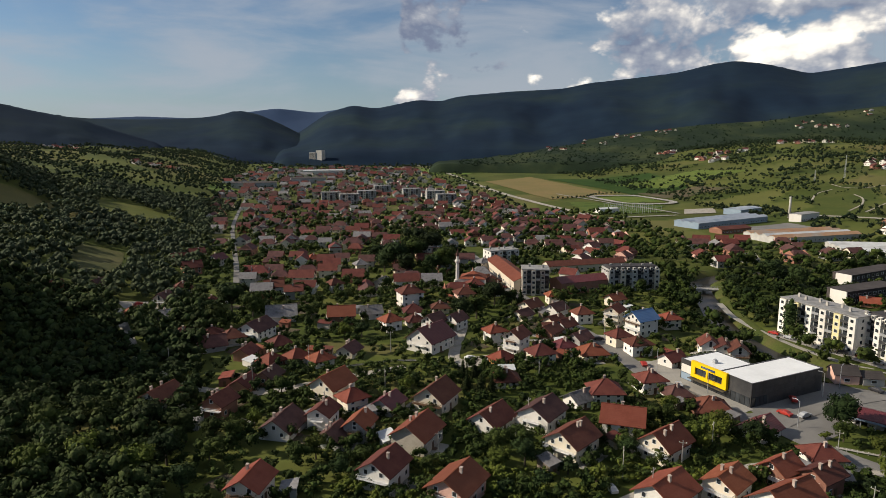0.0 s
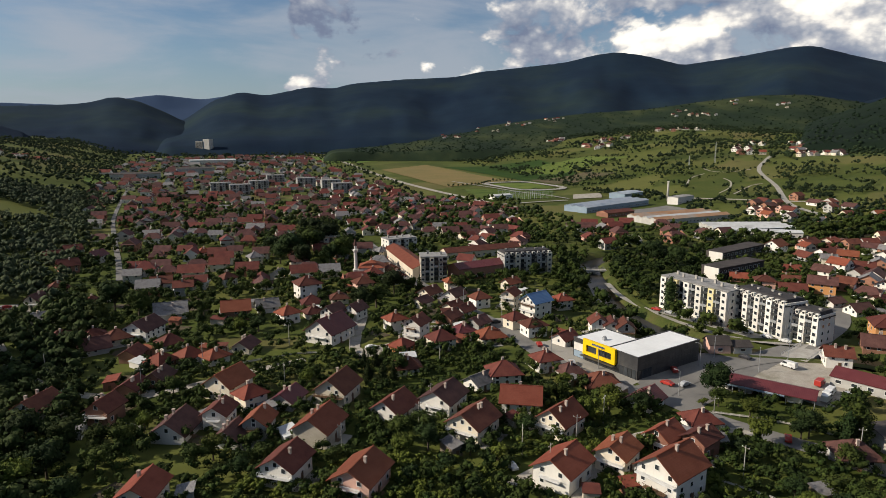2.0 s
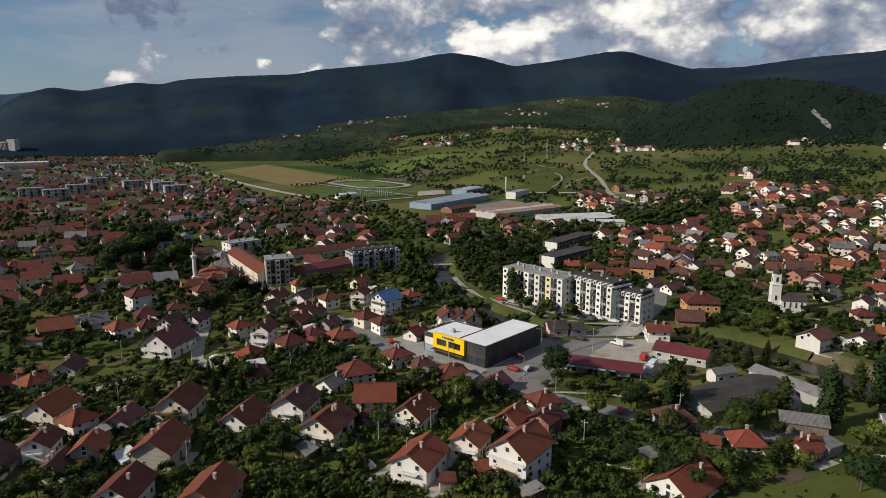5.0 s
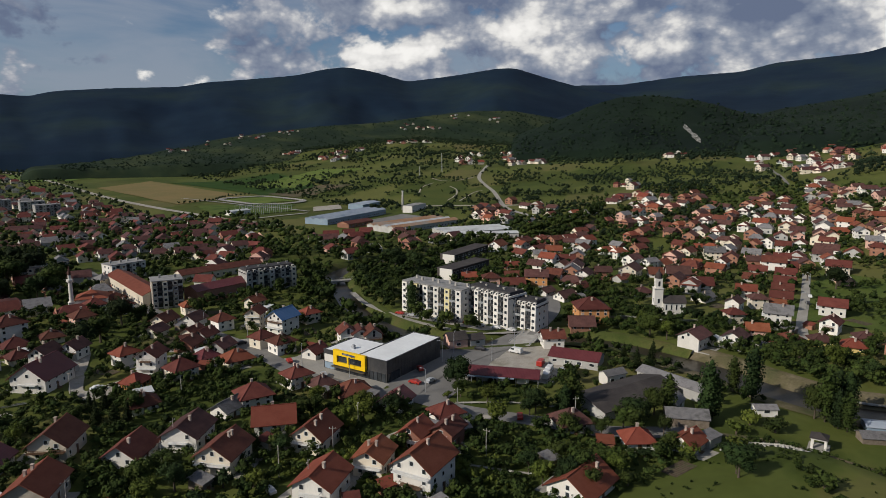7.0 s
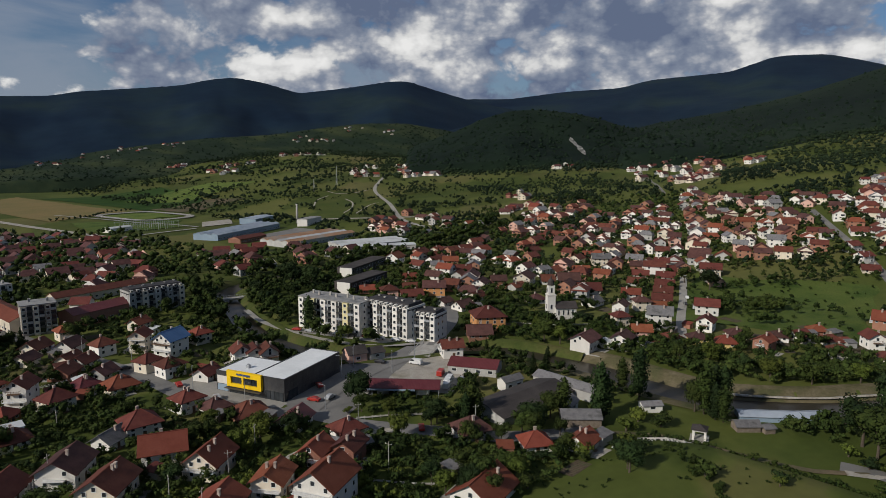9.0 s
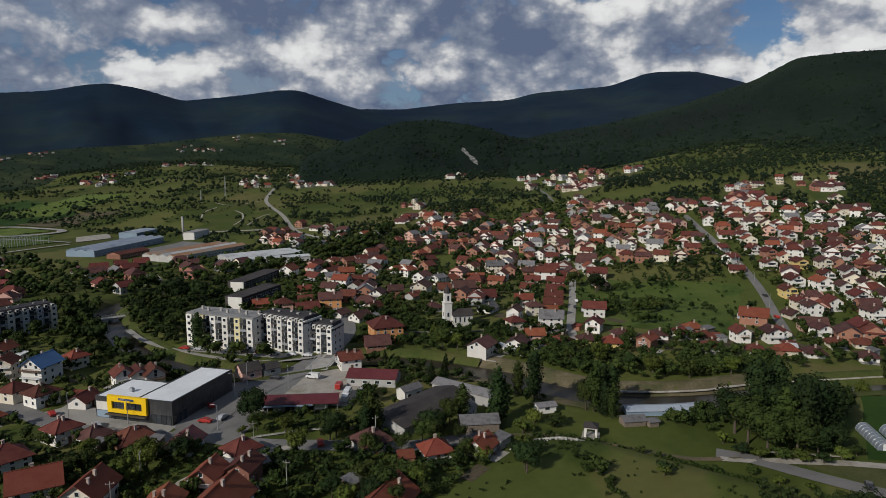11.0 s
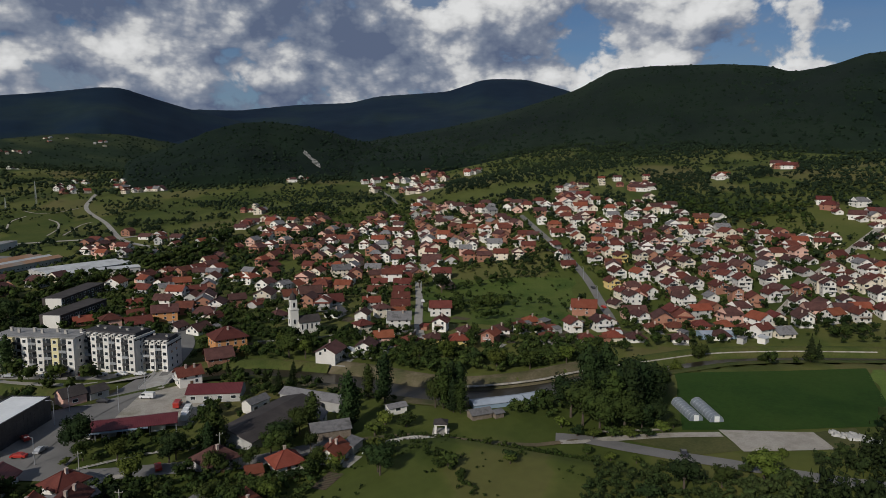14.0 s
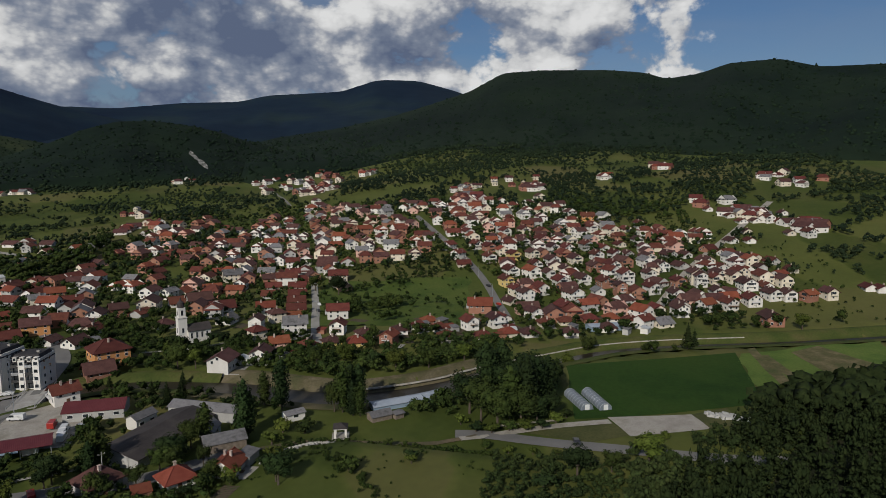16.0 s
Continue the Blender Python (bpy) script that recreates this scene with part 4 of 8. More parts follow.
    # balconies on the gable of taller houses
    if storeys > 1 and form == "g" and (near or d < 420) and rnd.random() < 0.75:
        for fl in range(1, storeys):
            bm = bmesh.new()
            bw, bd = w * rnd.choice((0.55, 0.98)), 1.25
            zb = 0.45 + 2.7 * fl
            box(bm, -bw / 2, bw / 2, -bd, 0.1, -0.16, 0)
            box(bm, -bw / 2, bw / 2, -bd, -bd + 0.06, 0.85, 0.95)
            n = int(bw / 0.45)
            for k in range(n + 1):
                xx = -bw / 2 + 0.04 + (bw - 0.08) * k / n
                box(bm, xx - 0.03, xx + 0.03, -bd, -bd + 0.05, 0, 0.86)
            box(bm, -bw / 2, -bw / 2 + 0.06, -bd, 0, 0.85, 0.95)
            box(bm, bw / 2 - 0.06, bw / 2, -bd, 0, 0.85, 0.95)
            part("balcony", bm, FRAME if rnd.random() < 0.7 else DOOR, root, "balcony with a slatted railing").matrix_basis = pose(0, -l / 2, zb)
    return root




# ---- large buildings ----
DARK_CLAD = surface("dark_grey_cladding", [(0.030, 0.030, 0.032), (0.045, 0.045, 0.046), (0.065, 0.062, 0.058)], scale=0.25, bump_scale=2, fine=0.2, rough=0.45, vary=0.12, spec=0.4)
WHITE_ROOF = surface("white_roof_membrane", [(0.66, 0.67, 0.66), (0.76, 0.77, 0.76)], scale=0.12, bump_scale=1.2, fine=0.08, wave=(2.0, "X", 0.25), rough=0.6)
YELLOW = surface("yellow_panel", [(0.80, 0.50, 0.006), (0.84, 0.54, 0.010)], scale=0.4, fine=0.05, rough=0.5)
SIGN_BLUE = surface("blue_sign", [(0.030, 0.060, 0.16), (0.04, 0.08, 0.20)], scale=1, fine=0.05, rough=0.4)
GREY_FLAT = surface("grey_flat_roof", [(0.19, 0.185, 0.18), (0.27, 0.265, 0.255), (0.14, 0.14, 0.135)], scale=0.15, bump_scale=2, fine=0.2)
MANSARD = surface("dark_slate_mansard", [(0.030, 0.028, 0.030), (0.050, 0.046, 0.046)], scale=0.6, bump_scale=4, fine=0.2, wave=(0.4, "Z", 0.4))
PALE_YELLOW = surface("pale_yellow_render", [(0.62, 0.55, 0.30), (0.68, 0.60, 0.34)], scale=0.3, fine=0.08)
POLY = surface("milky_polythene", [(0.1240, 0.1488, 0.1736), (0.1798, 0.2046, 0.2294)], scale=0.6, fine=0.12, rough=0.3, wave=(1.5, "Y", 0.4))
BLUE_WALL = surface("light_blue_metal_wall", [(0.20, 0.27, 0.34), (0.26, 0.33, 0.40)], scale=0.1, fine=0.1, wave=(1.2, "X", 0.3), rough=0.5)
BLUE_ROOF = surface("pale_blue_sheet_roof", [(0.26, 0.30, 0.35), (0.34, 0.38, 0.43), (0.20, 0.25, 0.31)], scale=0.06, fine=0.12, wave=(2.0, "X", 0.4), rough=0.5)
RUST_ROOF = surface("rusty_sheet_roof", [(0.30, 0.15, 0.075), (0.36, 0.21, 0.12), (0.30, 0.26, 0.22)], scale=0.04, fine=0.15, wave=(1.2, "X", 0.4))
PALE_SHEET = surface("pale_sheet_roof", [(0.42, 0.43, 0.42), (0.54, 0.55, 0.54), (0.36, 0.36, 0.35)], scale=0.06, fine=0.12, wave=(1.2, "X", 0.4), rough=0.55)
TARRED = surface("tarred_dark_roof", [(0.034, 0.029, 0.027), (0.050, 0.042, 0.039), (0.068, 0.058, 0.052)], scale=0.15, bump_scale=3, fine=0.3, wave=(1.0, "Y", 0.3))
OLD_WOOD = surface("weathered_boards", [(0.14, 0.11, 0.08), (0.22, 0.18, 0.14)], scale=1.0, fine=0.25, wave=(0.25, "X", 0.6))


def site(name, corner, other, z=None, label="", category="", group=""):
    """An Empty at one plan corner with x along the front to the other corner and y to the left of it; and the front's length."""
    dx, dy = other[0] - corner[0], other[1] - corner[1]
    root = new(name)
    root.matrix_basis = pose(corner[0], corner[1], float(land(*corner)) if z is None else z, 0, 0, math.degrees(math.atan2(dy, dx)))
    steps = int(math.hypot(dx, dy) / 4) + 1
    for k in range(steps + 1):
        take_disc(corner[0] + dx * k / steps, corner[1] + dy * k / steps, 3)
    return tagged(root, label, category, group), math.hypot(dx, dy)


def take_box(root, l, d):
    for u in np.arange(0, l + 1, 3):
        for w in np.arange(0, d + 1, 3):
            q = root.matrix_basis @ Vector((u, w, 0))
            take_disc(q.x, q.y, 3.2)


def boxpart(name, root, dims, mat, label=""):
    bm = bmesh.new()
    box(bm, *dims)
    return part(name, bm, mat, root, label)


# the shop with the yellow portal
shop, L = site("supermarket", (111.6, 186.2), (143.0, 198.1), 0, "large dark-clad supermarket with white roof and yellow portal", "supermarket")
W = 29.3
take_box(shop, L, W)
boxpart("hall", shop, (0.15, L, 0.15, 13, -0.5, 7.6), DARK_CLAD, "dark grey clad sales hall")
boxpart("side_hall", shop, (0.15, 17.5, 13, W, -0.5, 6.9), DARK_CLAD, "dark grey clad side hall")
for x0, x1, y0, y1, z, n in ((0, L, 0, 13, 7.6, "roof"), (0, 17.5, 13, W, 6.9, "side_roof")):
    bm = bmesh.new()
    box(bm, x0 + 0.5, x1 - 0.5, y0 + 0.5, y1 - 0.5, z, z + 0.25)
    part(n, bm, WHITE_ROOF, shop, "white membrane roof")
    bm = bmesh.new()
    box(bm, x0, x1, y0, y0 + 0.4, z - 0.1, z + 0.42)
    box(bm, x0, x1, y1 - 0.4, y1, z - 0.1, z + 0.42)
    box(bm, x0, x0 + 0.4, y0 + 0.4, y1 - 0.4, z - 0.1, z + 0.42)
    box(bm, x1 - 0.4, x1, y0 + 0.4, y1 - 0.4, z - 0.1, z + 0.42)
    part("parapet", bm, DARK_CLAD, shop)
bm = bmesh.new()
box(bm, 6, 7.4, 20, 21.2, 7.1, 8.2)
box(bm, 6.3, 7.1, 20.2, 21.0, 8.2, 8.6)
part("roof_unit", bm, STEEL, shop, "grey rooftop ventilator")
bm = bmesh.new()
y0, y1, zb, zt = 9.0, 23.8, 2.7, 8.3
box(bm, -0.9, 0.15, y0, y1, zt - 1.9, zt)
box(bm, -0.9, 0.15, y0, y1, zb, zb + 1.2)
box(bm, -0.9, 0.15, y0, y0 + 1.7, zb + 1.2, zt - 1.9)
box(bm, -0.9, 0.15, y1 - 1.7, y1, zb + 1.2, zt - 1.9)
box(bm, -0.9, 0.15, 16.6, 17.3, zb + 1.2, zt - 1.9)
portal = part("portal", bm, YELLOW, shop, "yellow framed portal")
boxpart("sign", portal, (-0.97, -0.9, 13.6, 19.4, zt - 1.25, zt - 0.6), SIGN_BLUE, "small blue sign bar")
for k in range(8):
    yy = 10.75 + k * 1.42
    boxpart("pane", portal, (-0.35, -0.28, yy, yy + 1.36, zb + 1.25, zt - 1.95), GLASS)
for k in range(8):
    boxpart("glass_panel", shop, (0.02, 0.14, 9.6 + k * 1.75, 11.2 + k * 1.75, 0.0, 2.15), GLASS, "dark shop glazing")
for k in range(5):
    boxpart("glass_panel", shop, (0.02, 0.14, 0.6 + k * 1.8, 2.2 + k * 1.8, 0.1, 3.2), GLASS, "dark shop glazing")
for k in range(4):
    boxpart("glass_panel", shop, (0.4 + k * 1.8, 2.0 + k * 1.8, 0.02, 0.14, 0.1, 3.2), GLASS, "dark shop glazing")
boxpart("white_wall", shop, (0.0, 0.14, 24.2, 28.9, 2.8, 5.6), WALL["white"], "white wall panel")
boxpart("blue_window", shop, (0.0, 0.14, 24.2, 28.8, 0.3, 2.6), BLUE_WALL, "pale blue shop window")
rp = random.Random(5)
for k in range(20):
    for r in range(4):
        if k < 4 and r < 2:
            continue
        x0 = 0.2 + k * (L - 0.4) / 20
        boxpart("panel", shop, (x0 + 0.02, x0 + (L - 0.4) / 20 - 0.02, rp.uniform(0.06, 0.1), 0.15, 0.1 + r * 1.85, 0.1 + r * 1.85 + 1.8), DARK_CLAD)
bm = bmesh.new()
box(bm, -2.2, 0, 8.8, 24.0, 2.2, 2.4)
part("canopy", bm, DARK_CLAD, shop)


def flats(corner, other, depth, floors, wall, roof_kind, bays, label, fh=2.85):
    """A block of flats: projecting window bays, recessed balconies, parapet or mansard roof."""
    root, L = site("apartment_block", corner, other, None, label, "apartment block", "apartment blocks")
    take_box(root, L, depth)
    H = floors * fh + 0.6
    bm = bmesh.new()
    box(bm, 0, L, 1.2, depth, -1, H)
    part("wall", bm, wall[0], root)
    bw = L / bays
    for k in range(bays):
        x0, x1 = k * bw, (k + 1) * bw
        if k % 2 == 0:
            bm = bmesh.new()
            box(bm, x0 + 0.1, x1 - 0.1, 0, 1.2, -1, H - 0.3)
            part("bay", bm, wall[1] if (k // 2) % 3 == 1 else wall[0], root)
            for f in range(floors):
                add_window(root, (x0 + x1) / 2, -0.02, 1.2 + f * fh, 0, 1.5, 1.4)
        else:
            for f in range(floors):
                z = 0.6 + f * fh
                add_window(root, (x0 + x1) / 2, 1.18, z + 0.1, 0, 2.3, 2.3, name="balcony_door")
                if f == 0:
                    continue
                bm = bmesh.new()
                prof = [(1.2, z - 0.15), (-0.35, z - 0.15), (-0.35, z + 0.95), (-0.27, z + 0.95), (-0.27, z), (1.2, z)]
                a = [bm.verts.new((x0 + 0.12, py, pz)) for py, pz in prof]
                b = [bm.verts.new((x1 - 0.12, py, pz)) for py, pz in prof]
                bm.faces.new(a)
                bm.faces.new(b[::-1])
                for q in range(6):
                    bm.faces.new((a[q], b[q], b[(q + 1) % 6], a[(q + 1) % 6]))
                part("balcony", bm, DARK_CLAD if (k + f) % 3 else STEEL, root, "narrow balcony with a dark railing")
    for f in range(floors):
        for yy in (depth * 0.3, depth * 0.65):
            add_window(root, -0.02, yy, 1.3 + f * fh, -90, 1.3, 1.4)
            add_window(root, L + 0.02, yy, 1.3 + f * fh, 90, 1.3, 1.4)
        for k in range(bays):
            add_window(root, (k + 0.5) * bw, depth + 0.02, 1.3 + f * fh, 180, 1.3, 1.4)
    bm = bmesh.new()
    if roof_kind == "flat":
        box(bm, -0.3, L + 0.3, 0.5, depth + 0.3, H, H + 0.35)
        part("roof", bm, GREY_FLAT, root, "grey flat roof")
    else:
        o = [(-0.2, 0.4), (L + 0.2, 0.4), (L + 0.2, depth + 0.2), (-0.2, depth + 0.2)]
        i = [(1.0, 2.4), (L - 1.0, 2.4), (L - 1.0, depth - 1.6), (1.0, depth - 1.6)]
        lo, hi = [bm.verts.new((*p, H - 1.4)) for p in o], [bm.verts.new((*p, H + 1.3)) for p in i]
        bm.faces.new(hi)
        bm.faces.new(lo[::-1])
        for k in range(4):
            bm.faces.new((lo[k], lo[(k + 1) % 4], hi[(k + 1) % 4], hi[k]))
        part("roof", bm, MANSARD, root, "dark mansard roof")
        for k in range(bays):
            bm = bmesh.new()
            xx = (k + 0.5) * bw
            box(bm, xx - 0.6, xx + 0.6, 0.6, 2.2, H - 0.9, H + 0.6)
            box(bm, xx - 0.75, xx + 0.75, 0.45, 2.3, H + 0.6, H + 0.72)
            dormer = part("dormer", bm, wall[0], root)
            boxpart("pane", dormer, (xx - 0.42, xx + 0.42, 0.55, 0.6, H - 0.6, H + 0.4), GLASS)
    for k in range(max(2, int(L / 5))):
        bm = bmesh.new()
        xx, yy = (k + 0.6) * L / max(2, int(L / 5)), depth * (0.45 if k % 2 else 0.62)
        box(bm, xx - 0.5, xx + 0.5, yy - 0.35, yy + 0.35, H, H + 1.9)
        box(bm, xx - 0.6, xx + 0.6, yy - 0.45, yy + 0.45, H + 1.9, H + 2.0)
        part("chimney", bm, CONCRETE, root)
    return root


WHITE2 = [WALL["white"], PALE_YELLOW]
flats((168, 265), (178, 231), 13, 5, WHITE2, "flat", 11, "five-storey white apartment block with yellow bays and balconies")
flats((184, 236), (188, 210), 13, 5, [WALL["white"], WALL["white"]], "mansard", 9, "white apartment block with a dark mansard roof")
flats((191, 212), (195, 200), 12, 4, [WALL["white"], WALL["white"]], "mansard", 5, "smaller white apartment block with a dark mansard roof")
flats((119, 343), (148, 344), 12, 4, [WALL["grey"], WALL["cream"]], "mansard", 9, "four-storey cream flats with dark balconies and mansard roof")
flats((66, 420), (86, 426), 12, 3, [WALL["white"], WALL["white"]], "flat", 7, "three-storey white flat-roofed office")
flats((18, 440), (36, 440), 12, 3, [WALL["pink"], WALL["cream"]], "flat", 5, "three-storey salmon flats with a flat roof")


def hall(name, corner, other, depth, height, wall, roof, label, category="hall", rise=1.6, spans=1, windows=True, over=0.4, z=None):
    """A long low building with one or more shallow gables across its depth."""
    root, L = site(name, corner, other, z, label, category)
    take_box(root, L, depth)
    bm = bmesh.new()
    box(bm, 0, L, 0, depth, -1, height)
    part("wall", bm, wall, root)
    step = depth / spans
    for s in range(spans):
        bm = bmesh.new()
        y0, y1, ym = s * step, (s + 1) * step, (s + 0.5) * step
        a = over if s == 0 else 0
        b = over if s == spans - 1 else 0
        k = rise / (step / 2)
        prism(bm, [(-over, y0 - a, height - a * k + 0.05), (L + over, y0 - a, height - a * k + 0.05), (L + over, ym, height + rise), (-over, ym, height + rise)], 0.18)
        prism(bm, [(-over, ym, height + rise), (L + over, ym, height + rise), (L + over, y1 + b, height - b * k + 0.05), (-over, y1 + b, height - b * k + 0.05)], 0.18)
        part("roof", bm, roof[s % len(roof)] if isinstance(roof, list) else roof, root)
        for xx in (0.0, L - 0.2):
            bm = bmesh.new()
            v0 = [bm.verts.new((xx + e, yy, zz)) for e in (0, 0.2) for yy, zz in ((y0, height), (y1, height), (ym, height + rise - 0.1))]
            bm.faces.new(v0[:3])
            bm.faces.new(v0[3:][::-1])
            for k in range(3):
                bm.faces.new((v0[k], v0[(k + 1) % 3], v0[3 + (k + 1) % 3], v0[3 + k]))
            part("gable", bm, wall, root)
    if windows:
        for k in range(int(L / 4)):
            add_window(root, (k + 0.5) * L / int(L / 4), -0.02, 1.2, 0, 1.8, 1.2)
    return root


# centre of the town
tower = flats((70, 337), (84, 335), 13, 5, [WALL["block"], WALL["cream"]], "flat", 6, "cream five-storey tower with a flat roof beside the street", 2.65)
hall("arcade", (62, 411), (67, 345), 12, 6.2, WALL["cream"], ROOF["orange"], "long cream arcade with a red tiled roof", "arcade", 2.6)
hall("depot", (91, 336), (120, 345), 12, 6.5, WALL["brick"], ROOF["maroon"], "brick hall with a maroon metal roof", rise=2.4)
hall("row_hall", (98, 392), (150, 402), 10, 4.5, WALL["cream"], ROOF["red"], "long low house with a red tiled roof", rise=2.4)
# school: two dark slabs with white end walls
for c0, c1, dep, h in (((227, 303), (266, 316), 11, 6.6), ((258, 342), (304, 362), 11, 6.2)):
    root, L = site("school_wing", c0, c1, None, "dark flat-roofed school wing with a white end wall", "school")
    take_box(root, L, dep)
    boxpart("wall", root, (0.3, L, 0, dep, -1, h), TARRED, "dark grey facade")
    boxpart("end_wall", root, (-0.3, 0.3, -0.2, dep * 0.8, -1, h + 0.4), WALL["white"], "blank white end wall")
    boxpart("roof", root, (0.3, L + 0.3, -0.3, dep + 0.3, h, h + 0.5), TARRED, "dark flat roof")
    for f in range(2):
        for k in range(10):
            add_window(root, 2 + k * (L - 3) / 10, -0.02, 1.0 + f * 2.9, 0, 2.2, 1.6)
# market by the yard
root, L = site("market_canopy", (131, 176), (151, 153), None, "long maroon-roofed open market hall", "market hall")
take_box(root, L, 8)
bm = bmesh.new()
prism(bm, [(-0.5, -1.0, 3.3), (L + 0.5, -1.0, 3.3), (L + 0.5, 4, 4.9), (-0.5, 4, 4.9)], 0.18)
prism(bm, [(-0.5, 4, 4.9), (L + 0.5, 4, 4.9), (L + 0.5, 9, 3.3), (-0.5, 9, 3.3)], 0.18)
part("roof", bm, ROOF["maroon"], root)
boxpart("back_wall", root, (0, L, 7.6, 7.9, -0.5, 3.4), WALL["grey"])
for k in range(9):
    boxpart("post", root, (k * L / 8 - 0.12, k * L / 8 + 0.12, -0.1, 0.14, -0.5, 3.45), STEEL)
for k in range(4):
    boxpart("stall", root, (2 + k * 7, 6 + k * 7, 2.0, 5.5, -0.2, 2.2), WALL[("white", "grey", "cream", "white")[k]], "small market stall under the roof")
boxpart("fascia", root, (3, L - 8, -1.12, -1.02, 2.5, 3.1), BLUE_WALL, "pale blue sign fascia")
hall("bus_station", (171, 168), (180, 152), 11, 3.4, WALL["grey"], ROOF["maroon"], "low grey building with a maroon roof", rise=1.9)
# warehouses beside the river
hall("warehouse", (148, 121.5), (182.5, 120), 16, 3.0, WALL["grey"], TARRED, "low old warehouse with a tarred roof", "warehouse", 2.2, 1, False)
hall("warehouse", (184, 138), (183.6, 113), 7, 3.7, WALL["grey"], ROOF["grey"], "long grey sheet-roofed shed beside the river", "warehouse", 1.4, 1, False)
hall("shed", (171, 140), (179, 138.6), 4.6, 3.7, WALL["white"], ROOF["grey"], "white-walled shed with a grey roof", "shed", 1.3)
hall("barn", (160.5, 109), (168.6, 100.4), 7, 3.0, OLD_WOOD, ROOF["grey"], "weathered wooden barn with grey sheets", "barn", 1.8, 1, False)
hall("barn", (170.5, 112.6), (177.5, 114.6), 4.2, 2.8, WALL["white"], ROOF["grey"], "small white barn with a tilted grey roof", "barn", 1.6)
hall("shed", (188, 97), (193, 93), 4, 2.6, WALL["white"], ROOF["grey"], "small white shed beside the river", "shed", 0.8)
hall("shed", (194.5, 70), (199.5, 65), 4.5, 2.0, OLD_WOOD, ROOF["grey"], "low weathered shed beside the meadow", "shed", 1.2, 1, False)
hall("shed", (199, 63.5), (201.5, 61.5), 3.2, 1.9, OLD_WOOD, ROOF["grey"], "small plank hut beside the meadow", "shed", 0.5, 1, False)
hall("kiosk", (151, 203), (158.5, 201), 7, 3.8, WALL["pink"], TARRED, "salmon kiosk with a dark roof", "kiosk", 2.4)
hall("shed", (159.5, 200.5), (166, 199), 7, 3.0, WALL["grey"], TARRED, "low dark-roofed shed beside the kiosk", "shed", 1.6)
hall("greenhouse_shed", (203.5, 72.5), (215, 58.5), 5.5, 1.9, BLUE_WALL, BLUE_ROOF, "long pale blue plastic shed beside the river", "shed", 0.8, 1, False)
hall("greenhouse_shed", (216, 57.5), (223.5, 50.5), 5.5, 1.9, BLUE_WALL, BLUE_ROOF, "long pale blue plastic shed beside the river", "shed", 0.8, 1, False)
hall("greenhouse_shed", (330, 3), (338, -14), 7, 2.6, BLUE_WALL, BLUE_ROOF, "pale blue plastic shed beside the houses", "shed", 0.8, 1, False)
# factories
hall("blue_factory", (279, 571), (372, 618), 27, 5.5, BLUE_WALL, BLUE_ROOF, "long pale blue sheet-clad factory", "factory", 1.5, 3)
hall("rusty_factory", (301, 486), (384, 503), 36, 5.0, WALL["grey"], [RUST_ROOF, PALE_SHEET, RUST_ROOF, RUST_ROOF], "factory with rusty orange sheet roofs", "factory", 1.8, 4)
hall("grey_factory", (322, 440), (384, 426), 28, 4.6, WALL["grey"], PALE_SHEET, "grey factory with pale sheet roofs", "factory", 1.4, 3)
hall("brick_depot", (285, 540), (318, 552), 14, 4.0, WALL["brick"], ROOF["red"], "low brick depot with a red roof", "depot", 2.0)
hall("office", (395, 600), (424, 616), 12, 7.5, WALL["white"], GREY_FLAT, "white factory office with a flat roof", "office", 0.3)
hall("store", (372, 668), (408, 690), 20, 6.0, BLUE_WALL, BLUE_ROOF, "pale blue sheet-clad store building", "store", 1.0)
hall("store", (330, 428), (372, 404), 14, 4.5, WALL["white"], PALE_SHEET, "white store with a pale roof", "store", 1.0)
hall("works_shed", (228, 696), (252, 704), 12, 5.0, WALL["white"], PALE_SHEET, "white works shed beside the road", "shed", 1.0)
hall("far_hall", (-182, 1448), (-92, 1460), 40, 9.0, WALL["white"], PALE_SHEET, "large white hall at the far end of the town", "hall", 1.0)
hall("far_hall", (-170, 1180), (-110, 1190), 34, 9.0, WALL["grey"], TARRED, "large dark-roofed hall in the old town", "hall", 1.5)
hall("far_hall", (-250, 1080), (-180, 1090), 30, 8.0, WALL["grey"], TARRED, "large dark-roofed hall in the old town", "hall", 1.5)
for cx, cy in ((-60, 820), (-40, 870), (-85, 850), (20, 900), (60, 810), (50, 860), (-20, 960)):
    flats((cx, cy), (cx + 24, cy + 3), 12, 4, [WALL["grey"], WALL["cream"]], "flat", 7, "four-storey grey and cream flats in the town centre")
# the far tower block, its walls greyed to stand in for cloud shade
root, L = site("tower_block", (-222, 1912), (-186, 1888), None, "pale concrete tower block at the end of the town", "tower block")
boxpart("wall", root, (0, 22, 0, 18, -1, 36), WALL["grey"])
boxpart("wing", root, (23, L, 2, 18, -1, 42), WALL["grey"])
boxpart("roof", root, (-0.3, 22.3, -0.3, 18.3, 36, 36.6), GREY_FLAT)
for k in range(6):
    boxpart("window_band", root, (1.2 + k * 3.5, 3.4 + k * 3.5, -0.1, 0.1, 2, 34), GLASS)
# works chimney
root = new("factory_chimney")
root.matrix_basis = pose(403, 632, float(land(403, 632)))
tagged(root, "tall pale concrete factory chimney", "chimney")
bm = bmesh.new()
tube(bm, [(0, 0, -1), (0, 0, 10), (0, 0, 21)], [1.5, 1.2, 0.95], 14)
part("shaft", bm, CONCRETE, root, smooth=True)
bm = bmesh.new()
tube(bm, [(0, 0, 20.4), (0, 0, 21.2)], [1.15, 1.15], 14)
part("rim", bm, WALL["white"], root)

